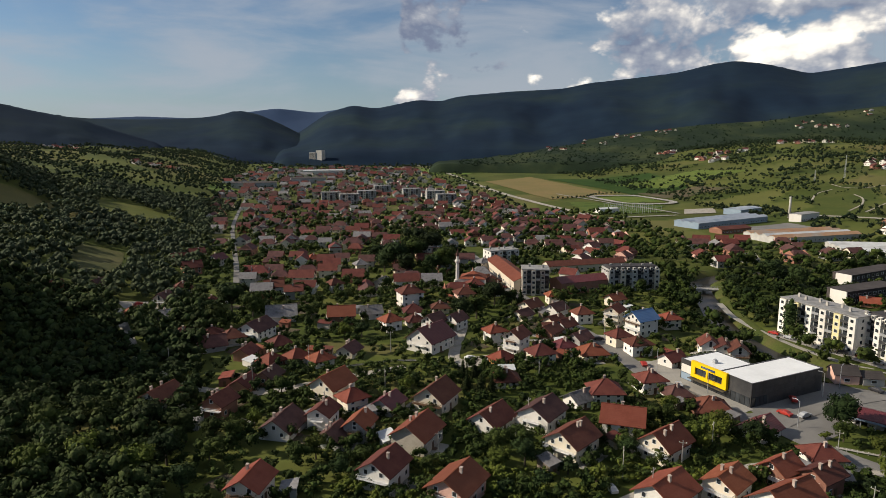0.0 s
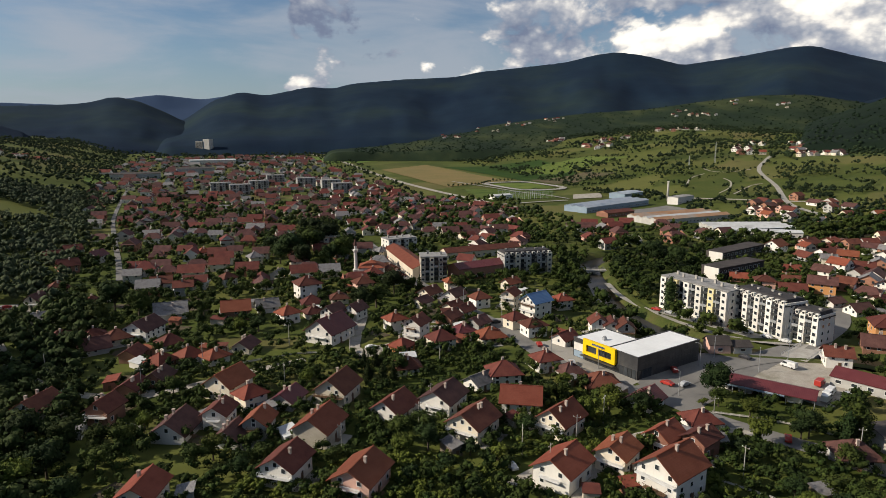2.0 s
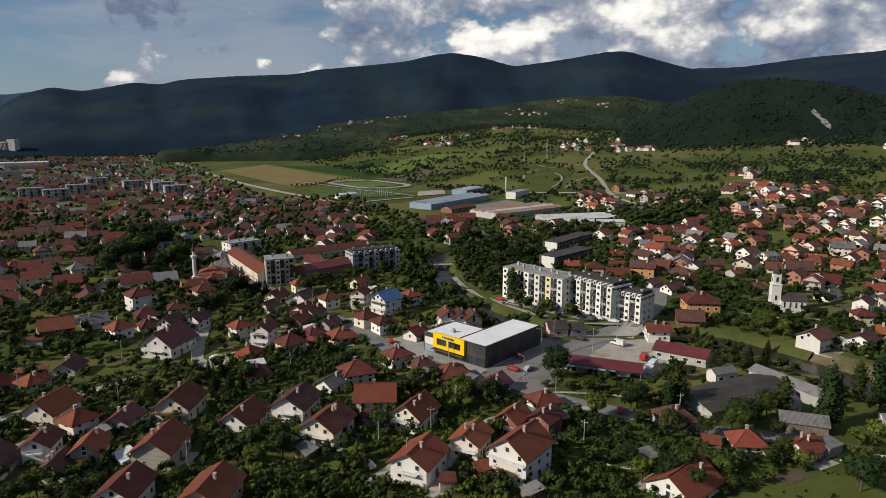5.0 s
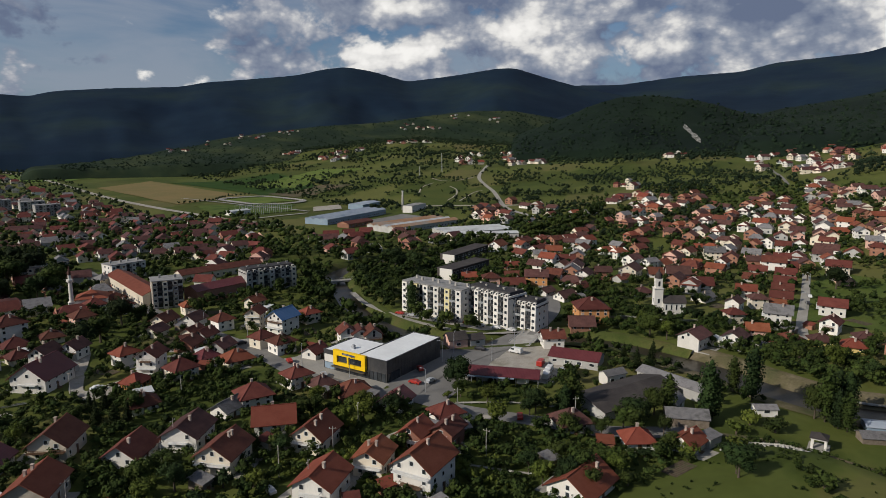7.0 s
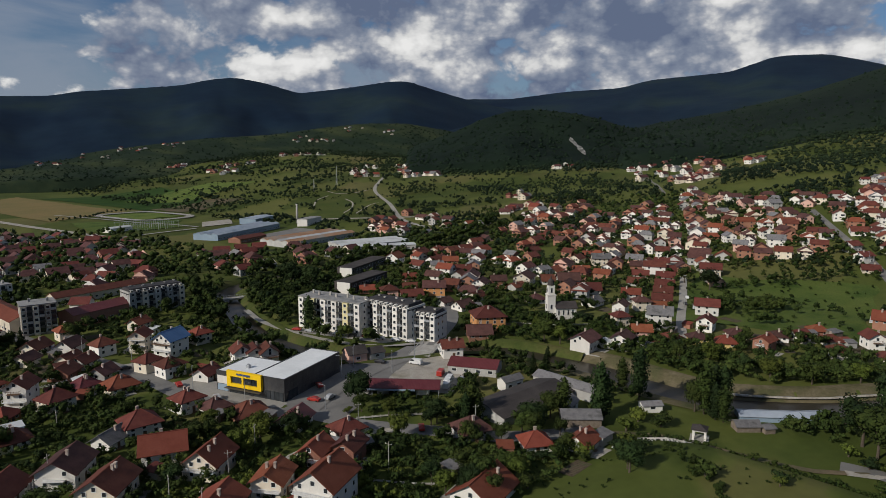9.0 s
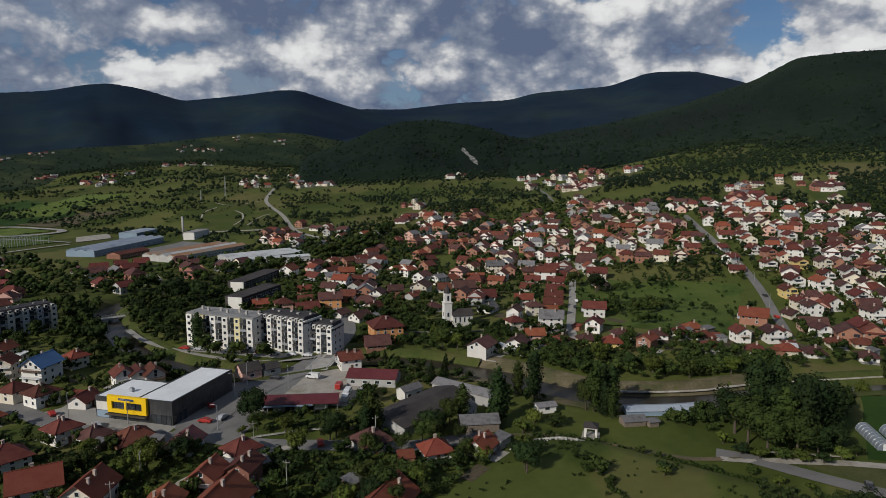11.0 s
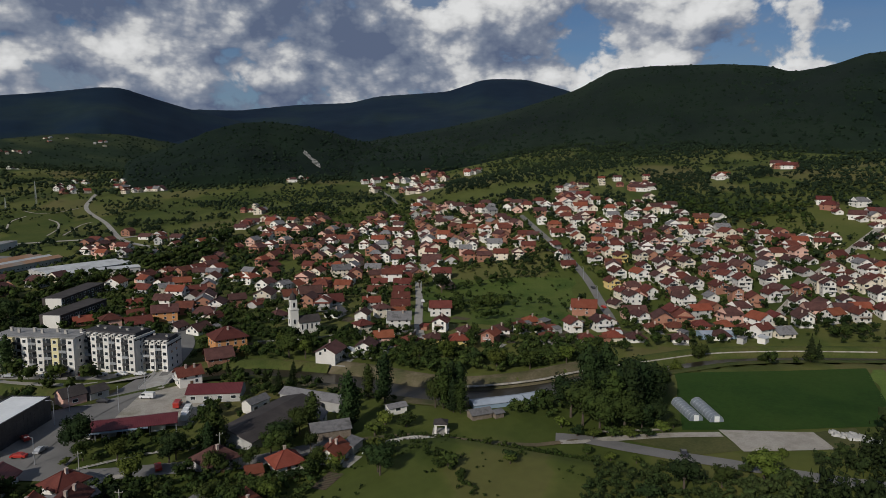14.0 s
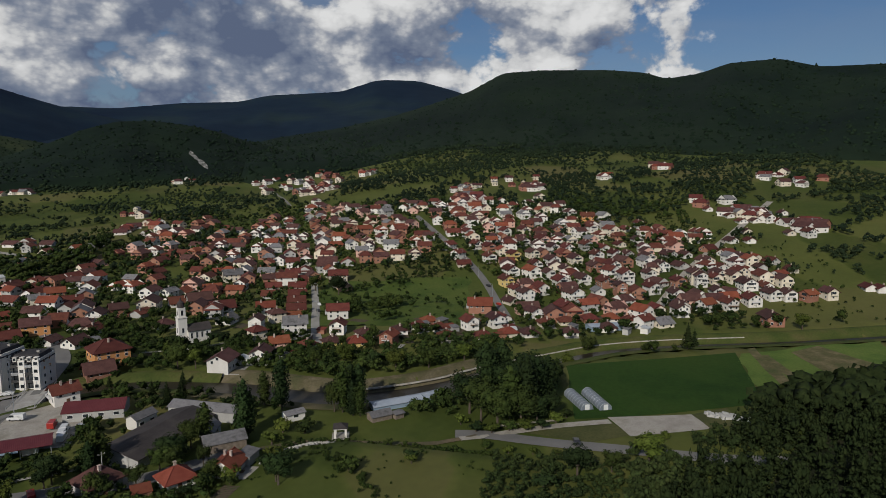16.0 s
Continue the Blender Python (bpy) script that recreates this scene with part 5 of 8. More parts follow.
# mosque and minaret
mosque, L = site("mosque", (39, 355), (52, 352), None, "white mosque with a hipped red roof", "mosque")
take_box(mosque, L, 12)
boxpart("wall", mosque, (0, L, 0, 12, -1, 6), WALL["white"])
bm = bmesh.new()
roof_pts = [(-0.7, -0.7, 6), (L + 0.7, -0.7, 6), (L + 0.7, 12.7, 6), (-0.7, 12.7, 6)]
for k in range(4):
    prism(bm, [roof_pts[k], roof_pts[(k + 1) % 4], (L / 2, 6, 9.4)], 0.15)
part("roof", bm, ROOF["orange"], mosque)
for k in range(4):
    add_window(mosque, 1.8 + k * 3.2, -0.02, 1.6, 0, 1.0, 2.4)
mina = new("minaret")
mina.matrix_basis = pose(37.5, 357, 0)
tagged(mina, "slender white minaret with one balcony and dark cone", "minaret")
bm = bmesh.new()
box(bm, -1.5, 1.5, -1.5, 1.5, -1, 5)
tube(bm, [(0, 0, 5), (0, 0, 15)], [1.0, 0.9], 14)
tube(bm, [(0, 0, 15.8), (0, 0, 18.2)], [0.75, 0.7], 14)
part("shaft", bm, WALL["white"], mina)
bm = bmesh.new()
tube(bm, [(0, 0, 14.4), (0, 0, 15.2), (0, 0, 16.1)], [0.95, 1.5, 1.5], 14)
part("balcony", bm, WALL["white"], mina)
bm = bmesh.new()
tube(bm, [(0, 0, 18.2), (0, 0, 22.6)], [0.95, 0.04], 14)
part("spire", bm, ROOF["dark"], mina, "dark conical spire")

# church
church, L = site("church", (262, 189), (275, 179), None, "white church with a slim bell tower and dark cap", "church")
take_box(church, L + 14, 10)
boxpart("tower_wall", church, (0.5, 4.5, 0.5, 4.5, -1, 12), WALL["white"], "white square bell tower")
boxpart("tower_cornice", church, (0.2, 4.8, 0.2, 4.8, 12, 12.4), WALL["white"])
boxpart("belfry", church, (0.9, 4.1, 0.9, 4.1, 12.4, 17), WALL["white"])
for turn, x, y in ((0, 2.5, 0.88), (90, 4.12, 2.5), (180, 2.5, 4.12), (-90, 0.88, 2.5)):
    add_window(church, x, y, 13.2, turn, 1.2, 2.6)
add_window(church, 2.5, 0.48, 5, 0, 1.2, 2.4)
add_window(church, 0.48, 2.5, 5, -90, 1.2, 2.4)
bm = bmesh.new()
tube(bm, [(2.5, 2.5, 17), (2.5, 2.5, 17.8), (2.5, 2.5, 19.2), (2.5, 2.5, 20.2), (2.5, 2.5, 22)], [1.9, 1.7, 1.5, 0.5, 0.05], 10)
part("cap", bm, TARRED, church, "dark bulbous tower cap")
bm = bmesh.new()
box(bm, 4.5, 15, -0.6, 5.6, -1, 5.8)
part("nave", bm, WALL["white"], church)
bm = bmesh.new()
prism(bm, [(4.3, -1.1, 5.6), (15.5, -1.1, 5.6), (15.5, 2.5, 8.6), (4.3, 2.5, 8.6)], 0.2)
prism(bm, [(4.3, 2.5, 8.6), (15.5, 2.5, 8.6), (15.5, 6.1, 5.6), (4.3, 6.1, 5.6)], 0.2)
part("roof", bm, TARRED, church)
for k in range(4):
    add_window(church, 6 + k * 2.4, -0.62, 2.0, 0, 1.0, 2.8)

# little white memorial chapel
gaz = new("memorial_chapel")
gaz.matrix_basis = pose(182, 76, float(land(182, 76)), 0, 0, 20)
tagged(gaz, "small white open chapel with a dark roof", "chapel")
take_disc(182, 76, 4)
boxpart("base", gaz, (-3, 3, -2.6, 2.6, -0.6, 0.35), PAVING)
for x in (-1.6, 1.6):
    for y in (-1.6, 1.6):
        boxpart("pillar", gaz, (x - 0.3, x + 0.3, y - 0.3, y + 0.3, 0.35, 3.0), WALL["white"])
boxpart("beam", gaz, (-2, 2, -2, 2, 3.0, 3.5), WALL["white"])
bm = bmesh.new()
for k in range(4):
    a = [(-2.3, -2.3), (2.3, -2.3), (2.3, 2.3), (-2.3, 2.3)]
    prism(bm, [(*a[k], 3.5), (*a[(k + 1) % 4], 3.5), (0, 0, 4.7)], 0.1)
part("roof", bm, TARRED, gaz)


def tunnel(x0, y0, x1, y1):
    """An arched polythene greenhouse."""
    root, L = site("greenhouse", (x0, y0), (x1, y1), None, "arched milky polythene greenhouse in the field", "greenhouse", "greenhouses")
    take_box(root, L, 5)
    bm = bmesh.new()
    n = 10
    rings = [[bm.verts.new((xx, 2.5 - 2.2 * math.cos(math.pi * k / n), 2.5 * math.sin(math.pi * k / n) ** 0.8 - 0.1)) for k in range(n + 1)] for xx in np.linspace(0, L, 9)]
    for a, b in zip(rings, rings[1:]):
        for k in range(n):
            bm.faces.new((a[k], a[k + 1], b[k + 1], b[k]))
    bm.faces.new(rings[0])
    bm.faces.new(rings[-1][::-1])
    part("cover", bm, POLY, root)
    for xx in np.linspace(0, L, 9):
        bm = bmesh.new()
        tube(bm, [(xx, 2.5 - 2.24 * math.cos(math.pi * k / n), 2.54 * math.sin(math.pi * k / n) ** 0.8 - 0.1) for k in range(n + 1)], [0.05] * (n + 1), 5)
        part("hoop", bm, STEEL, root)
    boxpart("door", root, (-0.08, 0.02, 1.7, 3.3, -0.1, 2.0), FRAME)


tunnel(222.5, 0.2, 236.5, 6.7)
tunnel(223.5, -6.0, 238.5, 0.5)


def bridge(c0, c1, width, label):
    root, L = site("bridge", c0, c1, 0.2, label, "bridge")
    boxpart("deck", root, (-2, L + 2, -width / 2, width / 2, -0.7, 0.1), CONCRETE)
    for sy in (-1, 1):
        bm = bmesh.new()
        y = sy * (width / 2 - 0.15)
        box(bm, -2, L + 2, y - 0.06, y + 0.06, 0.95, 1.08)
        for k in range(int(L / 1.5) + 3):
            box(bm, -2 + k * 1.5, -1.9 + k * 1.5, y - 0.05, y + 0.05, 0.1, 0.96)
        part("railing", bm, STEEL, root)
    boxpart("pier", root, (L / 2 - 0.5, L / 2 + 0.5, -width / 2 + 0.5, width / 2 - 0.5, -4, -0.7), CONCRETE)


bridge((164, 346), (184, 342), 5, "pale concrete river bridge with railings")
bridge((179, 192), (199, 203), 9, "concrete street bridge over the river")

# stadium ring and transformer yard
ring = path_xy([(274, 876), (279, 888), (292, 898), (322, 900), (338, 898), (346, 882), (351, 862), (360, 818), (356, 800), (344, 788), (318, 784), (298, 790), (288, 808), (281, 842), (274, 876)], 5)
ribbon("running_track", ring, 5.0, 0.9, PAVING, "pale running track round the sports ground", "track")
substation = new("substation")
substation.matrix_basis = pose(272, 716, 0, 0, 0, 8)
tagged(substation, "switchyard of grey steel gantries beside the sports ground", "substation")
take_disc(272, 716, 30)
for k in range(7):
    for r in range(3):
        bm = bmesh.new()
        x, y = -23 + k * 7.5, -18 + r * 18
        tube(bm, [(x - 2.6, y, -0.5), (x - 2.6, y, 7.6)], [0.2, 0.16], 5)
        tube(bm, [(x + 2.6, y, -0.5), (x + 2.6, y, 7.6)], [0.2, 0.16], 5)
        tube(bm, [(x - 3.4, y, 7.2), (x + 3.4, y, 7.2)], [0.18, 0.18], 5)
        part("gantry", bm, STEEL, substation)
# radio masts on the hill
for mx, my, mh in ((615, 849, 30), (560, 830, 18)):
    mast = new("radio_mast")
    mast.matrix_basis = pose(mx, my, float(land(mx, my)))
    tagged(mast, "thin lattice radio mast on the hill", "mast", "masts")
    bm = bmesh.new()
    for a in range(3):
        tube(bm, [(1.3 * math.cos(a * 2.1), 1.3 * math.sin(a * 2.1), -1), (0.3 * math.cos(a * 2.1), 0.3 * math.sin(a * 2.1), mh)], [0.22, 0.16], 4)
    part("leg_frame", bm, STEEL, mast)
    bm = bmesh.new()
    for k in range(10):
        z = mh * (k + 1) / 11
        r = 1.3 - 1.0 * z / mh
        tube(bm, [(r, 0, z), (-r * 0.5, r * 0.86, z + 1.0), (-r * 0.5, -r * 0.86, z + 2)], [0.1, 0.1, 0.1], 4)
    part("bracing", bm, STEEL, mast)

# plan place, bearing of the ridge, width, length, storeys, roof, walls, roof form (g gable, h hip)
home(15, 142, 34, 9.6, 11.5, 2, "orange", "pink", "g")
home(62, 134, 52, 9.5, 11.3, 2, "orange", "white", "g")
home(84, 123, 65, 10.2, 12.2, 3, "orange", "white", "g")
home(-33, 146, 15, 7.6, 9.2, 2, "orange", "cream", "g")
home(113, 99, 76, 11.1, 13.4, 1, "orange", "white", "g")
home(-2, 151, 30, 8.5, 10.1, 2, "red", "white", "g")
home(78, 137, 52, 7.6, 9.2, 2, "orange", "cream", "g")
home(48, 162, 47, 9.6, 11.5, 2, "red", "cream", "g")
home(94, 142, 61, 6.6, 8.0, 2, "orange", "brick", "g")
home(7, 170, 30, 9.8, 11.7, 2, "orange", "block", "g")
home(102, 138, 64, 6.5, 7.8, 2, "red", "brick", "g")
home(-16, 173, 22, 6.6, 7.9, 1, "dark", "white", "g")
home(72, 158, 55, 8.9, 10.7, 2, "orange", "cream", "g")
home(-9, 176, 19, 6.5, 7.8, 2, "orange", "grey", "g")
home(143, 106, 123, 6.7, 7.5, 1, "orange", "white", "h")
home(153, 97, 82, 6.5, 7.8, 1, "orange", "white", "g")
home(29, 180, 40, 9.2, 11.1, 1, "red", "white", "g")
home(-31, 181, 18, 9.3, 11.2, 1, "dark", "white", "g")
home(44, 180, 41, 9.7, 11.6, 2, "dark", "white", "g")
home(66, 173, 113, 9.1, 10.9, 2, "orange", "white", "g")
home(137, 125, 108, 8.1, 9.1, 1, "dark", "grey", "h")
home(-20, 185, 19, 6.5, 7.8, 2, "red", "white", "g")
home(111, 151, 96, 7.1, 8.0, 1, "red", "white", "h")
home(-1, 194, 30, 7.0, 8.5, 1, "maroon", "grey", "g")
home(-12, 195, 56, 6.5, 7.3, 2, "orange", "cream", "h")
home(14, 195, 31, 9.7, 11.6, 2, "red", "cream", "g")
home(104, 168, 59, 7.6, 9.1, 1, "maroon", "white", "g")
home(59, 193, 60, 6.5, 7.8, 1, "grey", "white", "g")
home(-52, 195, 22, 6.7, 8.0, 2, "red", "brick", "g")
home(68, 195, 94, 8.5, 9.5, 2, "red", "white", "h")
home(-19, 207, 35, 9.4, 11.3, 2, "orange", "cream", "g")
home(97, 183, 98, 9.2, 10.3, 1, "red", "brick", "h")
home(-71, 201, 24, 8.5, 10.2, 2, "red", "white", "g")
home(91, 194, 85, 6.5, 7.3, 1, "dark", "white", "h")
home(39, 212, 90, 7.3, 8.1, 1, "red", "white", "h")
home(86, 203, 83, 7.0, 7.8, 2, "red", "white", "h")
home(-49, 215, 18, 6.5, 7.8, 1, "red", "brick", "g")
home(-42, 221, 17, 6.7, 8.0, 1, "dark", "brick", "g")
home(41, 233, 50, 6.5, 7.3, 1, "orange", "orange", "h")
home(-26, 238, 54, 6.9, 7.7, 1, "orange", "white", "h")
home(56, 233, 74, 7.6, 8.5, 2, "red", "cream", "h")
home(-44, 237, 39, 6.6, 7.4, 1, "orange", "brick", "h")
home(-35, 241, 52, 7.2, 8.1, 1, "orange", "white", "h")
home(-16, 247, 24, 6.8, 8.2, 1, "dark", "cream", "g")
home(77, 237, 88, 8.6, 9.7, 1, "orange", "cream", "h")
home(49, 245, 39, 7.1, 8.5, 3, "red", "white", "g")
home(104, 227, 62, 6.5, 7.8, 1, "red", "white", "g")
home(-55, 247, 15, 6.5, 7.8, 1, "red", "brick", "g")
home(68, 245, 75, 6.5, 7.3, 1, "maroon", "white", "h")
home(16, 254, 41, 12.5, 15.0, 2, "maroon", "white", "g")
home(96, 240, 82, 7.4, 8.3, 2, "red", "white", "h")
home(187, 182, 121, 6.8, 8.2, 2, "red", "white", "g")
home(-44, 258, 60, 7.1, 7.9, 1, "red", "white", "h")
home(130, 228, 19, 6.5, 7.8, 2, "red", "white", "g")
home(43, 261, 69, 6.5, 7.3, 2, "orange", "white", "h")
home(127, 233, 18, 6.5, 7.8, 2, "red", "white", "g")
home(77, 254, 54, 6.5, 7.8, 1, "dark", "grey", "g")
home(123, 237, 16, 6.5, 7.8, 2, "red", "white", "g")
home(92, 251, 70, 6.5, 7.3, 2, "red", "cream", "h")
home(-71, 259, 65, 8.3, 9.9, 1, "dark", "grey", "g")
home(67, 265, 44, 7.6, 9.1, 1, "red", "brick", "g")
home(233, 148, 82, 8.8, 10.6, 2, "dark", "white", "g")
home(-65, 269, 66, 7.9, 8.9, 1, "red", "cream", "h")
home(19, 278, 41, 7.3, 8.8, 2, "dark", "white", "g")
home(-56, 274, 26, 10.4, 12.4, 2, "dark", "white", "g")
home(0, 281, 60, 6.9, 7.7, 2, "orange", "white", "h")
home(29, 280, 43, 6.5, 7.8, 2, "dark", "white", "g")
home(246, 138, 77, 7.4, 8.8, 2, "dark", "white", "g")
home(-74, 272, 65, 8.3, 9.3, 1, "red", "grey", "h")
home(76, 273, 53, 6.5, 7.8, 1, "red", "grey", "g")
home(107, 265, 65, 8.7, 10.5, 3, "blue", "white", "g")
home(11, 286, 72, 6.5, 7.3, 1, "red", "cream", "h")
home(-86, 273, 62, 8.3, 9.2, 1, "red", "grey", "h")
home(215, 192, 128, 8.6, 10.3, 1, "dark", "brick", "g")
home(73, 280, 52, 6.7, 8.1, 1, "red", "cream", "g")
home(-22, 293, 86, 9.4, 11.3, 2, "orange", "brick", "g")
home(262, 138, 142, 6.5, 7.8, 2, "orange", "pink", "g")
home(100, 279, 42, 6.5, 7.8, 3, "orange", "cream", "g")
home(269, 128, 114, 6.5, 7.3, 1, "red", "white", "h")
home(87, 285, 77, 6.7, 7.5, 2, "red", "white", "h")
home(61, 292, 49, 6.5, 7.8, 1, "dark", "cream", "g")
home(123, 273, 84, 6.5, 7.3, 2, "orange", "cream", "h")
home(285, 94, 94, 6.5, 7.8, 2, "orange", "brick", "g")
home(280, 108, 149, 7.2, 8.1, 1, "orange", "yellow", "h")
home(-9, 301, 78, 7.6, 9.1, 1, "grey", "white", "g")
home(277, 119, 137, 6.7, 7.5, 1, "dark", "yellow", "h")
home(11, 303, 82, 7.7, 8.7, 1, "red", "cream", "h")
home(229, 199, 124, 12.3, 13.8, 3, "red", "orange", "h")
home(-50, 301, 81, 10.6, 12.7, 1, "grey", "white", "g")
home(300, 70, 157, 6.5, 7.3, 1, "red", "white", "h")
home(304, 53, 150, 6.5, 7.3, 1, "red", "white", "h")
home(24, 308, 85, 7.0, 7.8, 1, "red", "cream", "h")
home(79, 300, 52, 7.2, 8.7, 1, "dark", "white", "g")
home(68, 307, 50, 7.8, 9.3, 1, "red", "cream", "g")
home(313, 42, 152, 6.5, 7.3, 1, "orange", "cream", "h")
home(296, 110, 140, 6.5, 7.3, 1, "dark", "white", "h")
home(315, 32, 154, 6.5, 7.3, 1, "dark", "white", "h")
home(305, 95, 153, 6.5, 7.3, 1, "dark", "white", "h")
home(287, 142, 154, 8.8, 10.5, 3, "grey", "white", "g")
home(-102, 304, 62, 6.7, 8.0, 1, "grey", "grey", "g")
home(279, 158, 121, 6.5, 7.3, 2, "red", "cream", "h")
home(322, 13, 163, 6.5, 7.3, 1, "dark", "white", "h")
home(10, 322, 72, 9.7, 10.9, 3, "red", "white", "h")
home(315, 77, 146, 6.5, 7.3, 1, "red", "white", "h")
home(299, 125, 78, 7.1, 8.5, 2, "red", "white", "g")
home(312, 89, 111, 6.5, 7.8, 1, "red", "white", "g")
home(322, 63, 51, 6.5, 7.8, 2, "red", "white", "g")
home(111, 310, 63, 6.5, 7.8, 2, "orange", "cream", "g")
home(38, 328, 77, 7.8, 8.7, 2, "red", "pink", "h")
home(83, 320, 85, 6.5, 7.3, 2, "orange", "cream", "h")
home(-119, 310, 49, 6.5, 7.3, 1, "orange", "brick", "h")
home(330, 51, 54, 7.1, 8.5, 2, "dark", "white", "g")
home(334, -5, 166, 6.5, 7.3, 1, "dark", "white", "h")
home(338, 26, 156, 6.5, 7.3, 1, "red", "cream", "h")
home(-88, 328, 65, 6.5, 7.3, 1, "red", "white", "h")
home(329, 86, 145, 6.5, 7.3, 1, "orange", "brick", "h")
home(248, 233, 90, 7.8, 9.4, 1, "dark", "white", "g")
home(298, 169, 77, 6.5, 7.8, 2, "dark", "white", "g")
home(-50, 341, 82, 7.0, 8.4, 2, "red", "grey", "g")
home(344, 16, 162, 6.6, 7.4, 1, "red", "cream", "h")
home(57, 340, 70, 6.5, 7.3, 2, "red", "white", "h")
home(342, 49, 54, 6.5, 7.8, 1, "red", "white", "g")
home(345, -23, 131, 6.5, 7.8, 2, "red", "white", "g")
home(-112, 330, 18, 6.5, 7.8, 2, "dark", "cream", "g")
home(248, 247, 82, 6.5, 7.8, 1, "dark", "white", "g")
home(46, 348, 78, 7.3, 8.2, 2, "red", "white", "h")
home(352, 4, 164, 6.6, 7.4, 1, "red", "brick", "h")
home(352, 34, 47, 6.5, 7.8, 2, "dark", "white", "g")
home(354, -17, 163, 6.5, 7.3, 1, "red", "white", "h")
home(314, 166, 132, 7.0, 7.8, 2, "dark", "cream", "h")
home(355, -7, 166, 6.5, 7.3, 1, "orange", "white", "h")
home(320, 158, 154, 7.3, 8.7, 1, "orange", "white", "g")
home(-30, 356, 55, 6.5, 7.3, 2, "red", "white", "h")
home(330, 138, 157, 9.3, 11.1, 2, "red", "white", "g")
home(-62, 353, 80, 7.8, 9.3, 2, "red", "white", "g")
home(288, 215, 113, 7.5, 8.4, 1, "dark", "white", "h")
home(305, 190, 86, 8.3, 9.9, 1, "grey", "white", "g")
home(270, 243, 85, 6.7, 8.1, 1, "red", "cream", "g")
home(-163, 327, 54, 6.7, 8.1, 1, "red", "brick", "g")
home(-4, 365, 27, 6.5, 7.8, 1, "grey", "cream", "g")
home(246, 271, 122, 9.8, 11.8, 1, "red", "white", "g")
home(362, 65, 170, 10.6, 12.7, 2, "orange", "brick", "g")
home(368, 18, 60, 8.3, 9.9, 2, "red", "brick", "g")
home(58, 364, 69, 6.9, 7.7, 1, "red", "cream", "h")
home(239, 282, 120, 7.9, 8.9, 2, "red", "pink", "h")
home(373, -31, 64, 7.0, 8.4, 2, "red", "cream", "g")
home(328, 180, 151, 7.7, 9.3, 2, "orange", "white", "g")
home(337, 166, 154, 8.2, 9.8, 1, "red", "white", "g")
home(263, 270, 134, 10.2, 12.3, 2, "dark", "orange", "g")
home(367, -88, 76, 9.1, 10.9, 2, "dark", "brick", "g")
home(-112, 360, 63, 8.6, 9.7, 1, "red", "grey", "h")
home(377, -44, 69, 7.4, 8.9, 2, "dark", "white", "g")
home(-151, 350, 20, 6.5, 7.8, 1, "dark", "grey", "g")
home(238, 301, 118, 6.8, 8.1, 1, "orange", "brick", "g")
home(383, -45, 69, 7.5, 9.0, 2, "dark", "white", "g")
home(261, 289, 122, 6.8, 8.2, 1, "red", "brick", "g")
home(291, 259, 65, 8.0, 9.6, 2, "dark", "white", "g")
home(386, 51, 45, 6.5, 7.8, 1, "dark", "cream", "g")
home(388, 42, 56, 7.7, 9.3, 3, "dark", "white", "g")
home(331, 209, 138, 10.6, 12.7, 1, "red", "white", "g")
home(307, 244, 95, 7.0, 8.4, 1, "red", "grey", "g")
home(389, -59, 136, 7.4, 8.9, 2, "orange", "white", "g")
home(356, 175, 154, 8.2, 9.8, 1, "red", "cream", "g")
home(304, 256, 130, 7.2, 8.7, 2, "dark", "brick", "g")
home(394, -72, 63, 7.1, 8.5, 2, "red", "white", "g")
home(402, 15, 51, 9.0, 10.8, 2, "dark", "white", "g")
home(336, 227, 136, 10.6, 12.7, 2, "dark", "grey", "g")
home(406, 0, 68, 6.5, 7.8, 2, "grey", "white", "g")
home(322, 250, 69, 10.6, 12.7, 2, "dark", "cream", "g")
home(406, 50, 55, 7.2, 8.7, 2, "red", "cream", "g")
home(-18, 409, 68, 6.5, 7.3, 2, "grey", "cream", "h")
home(409, -45, 69, 7.3, 8.7, 2, "dark", "white", "g")
home(410, 35, 58, 7.6, 9.1, 2, "red", "white", "g")
home(412, -13, 70, 6.5, 7.8, 3, "dark", "brick", "g")
home(404, -86, 75, 8.0, 9.6, 2, "red", "white", "g")
home(337, 241, 134, 9.3, 11.2, 1, "red", "white", "g")
home(60, 410, 68, 6.5, 7.3, 2, "grey", "cream", "h")
home(376, 184, 154, 8.7, 10.4, 1, "red", "white", "g")
home(281, 312, 122, 7.4, 8.9, 1, "orange", "brick", "g")
home(370, 200, 152, 8.2, 9.8, 1, "red", "grey", "g")
home(420, -32, 64, 7.6, 9.1, 2, "red", "white", "g")
home(416, -69, 77, 6.5, 7.8, 2, "dark", "white", "g")
home(-121, 410, 64, 8.3, 10.0, 2, "red", "brick", "g")
home(416, -99, 66, 7.7, 9.2, 2, "dark", "white", "g")
home(428, 24, 59, 7.8, 9.4, 2, "red", "white", "g")
home(425, 59, 55, 7.2, 8.6, 2, "red", "yellow", "g")
home(430, -4, 63, 8.4, 10.0, 2, "red", "brick", "g")
home(416, -108, 77, 7.1, 8.6, 2, "dark", "white", "g")
home(416, -119, 143, 6.6, 8.0, 2, "orange", "brick", "g")
home(434, 11, 51, 8.7, 10.4, 2, "dark", "white", "g")
home(-50, 434, 63, 6.5, 7.3, 2, "orange", "white", "h")
home(434, -49, 69, 7.3, 8.8, 2, "red", "brick", "g")
home(353, 259, 97, 6.8, 8.1, 2, "grey", "white", "g")
home(438, -17, 70, 8.2, 9.9, 3, "red", "white", "g")
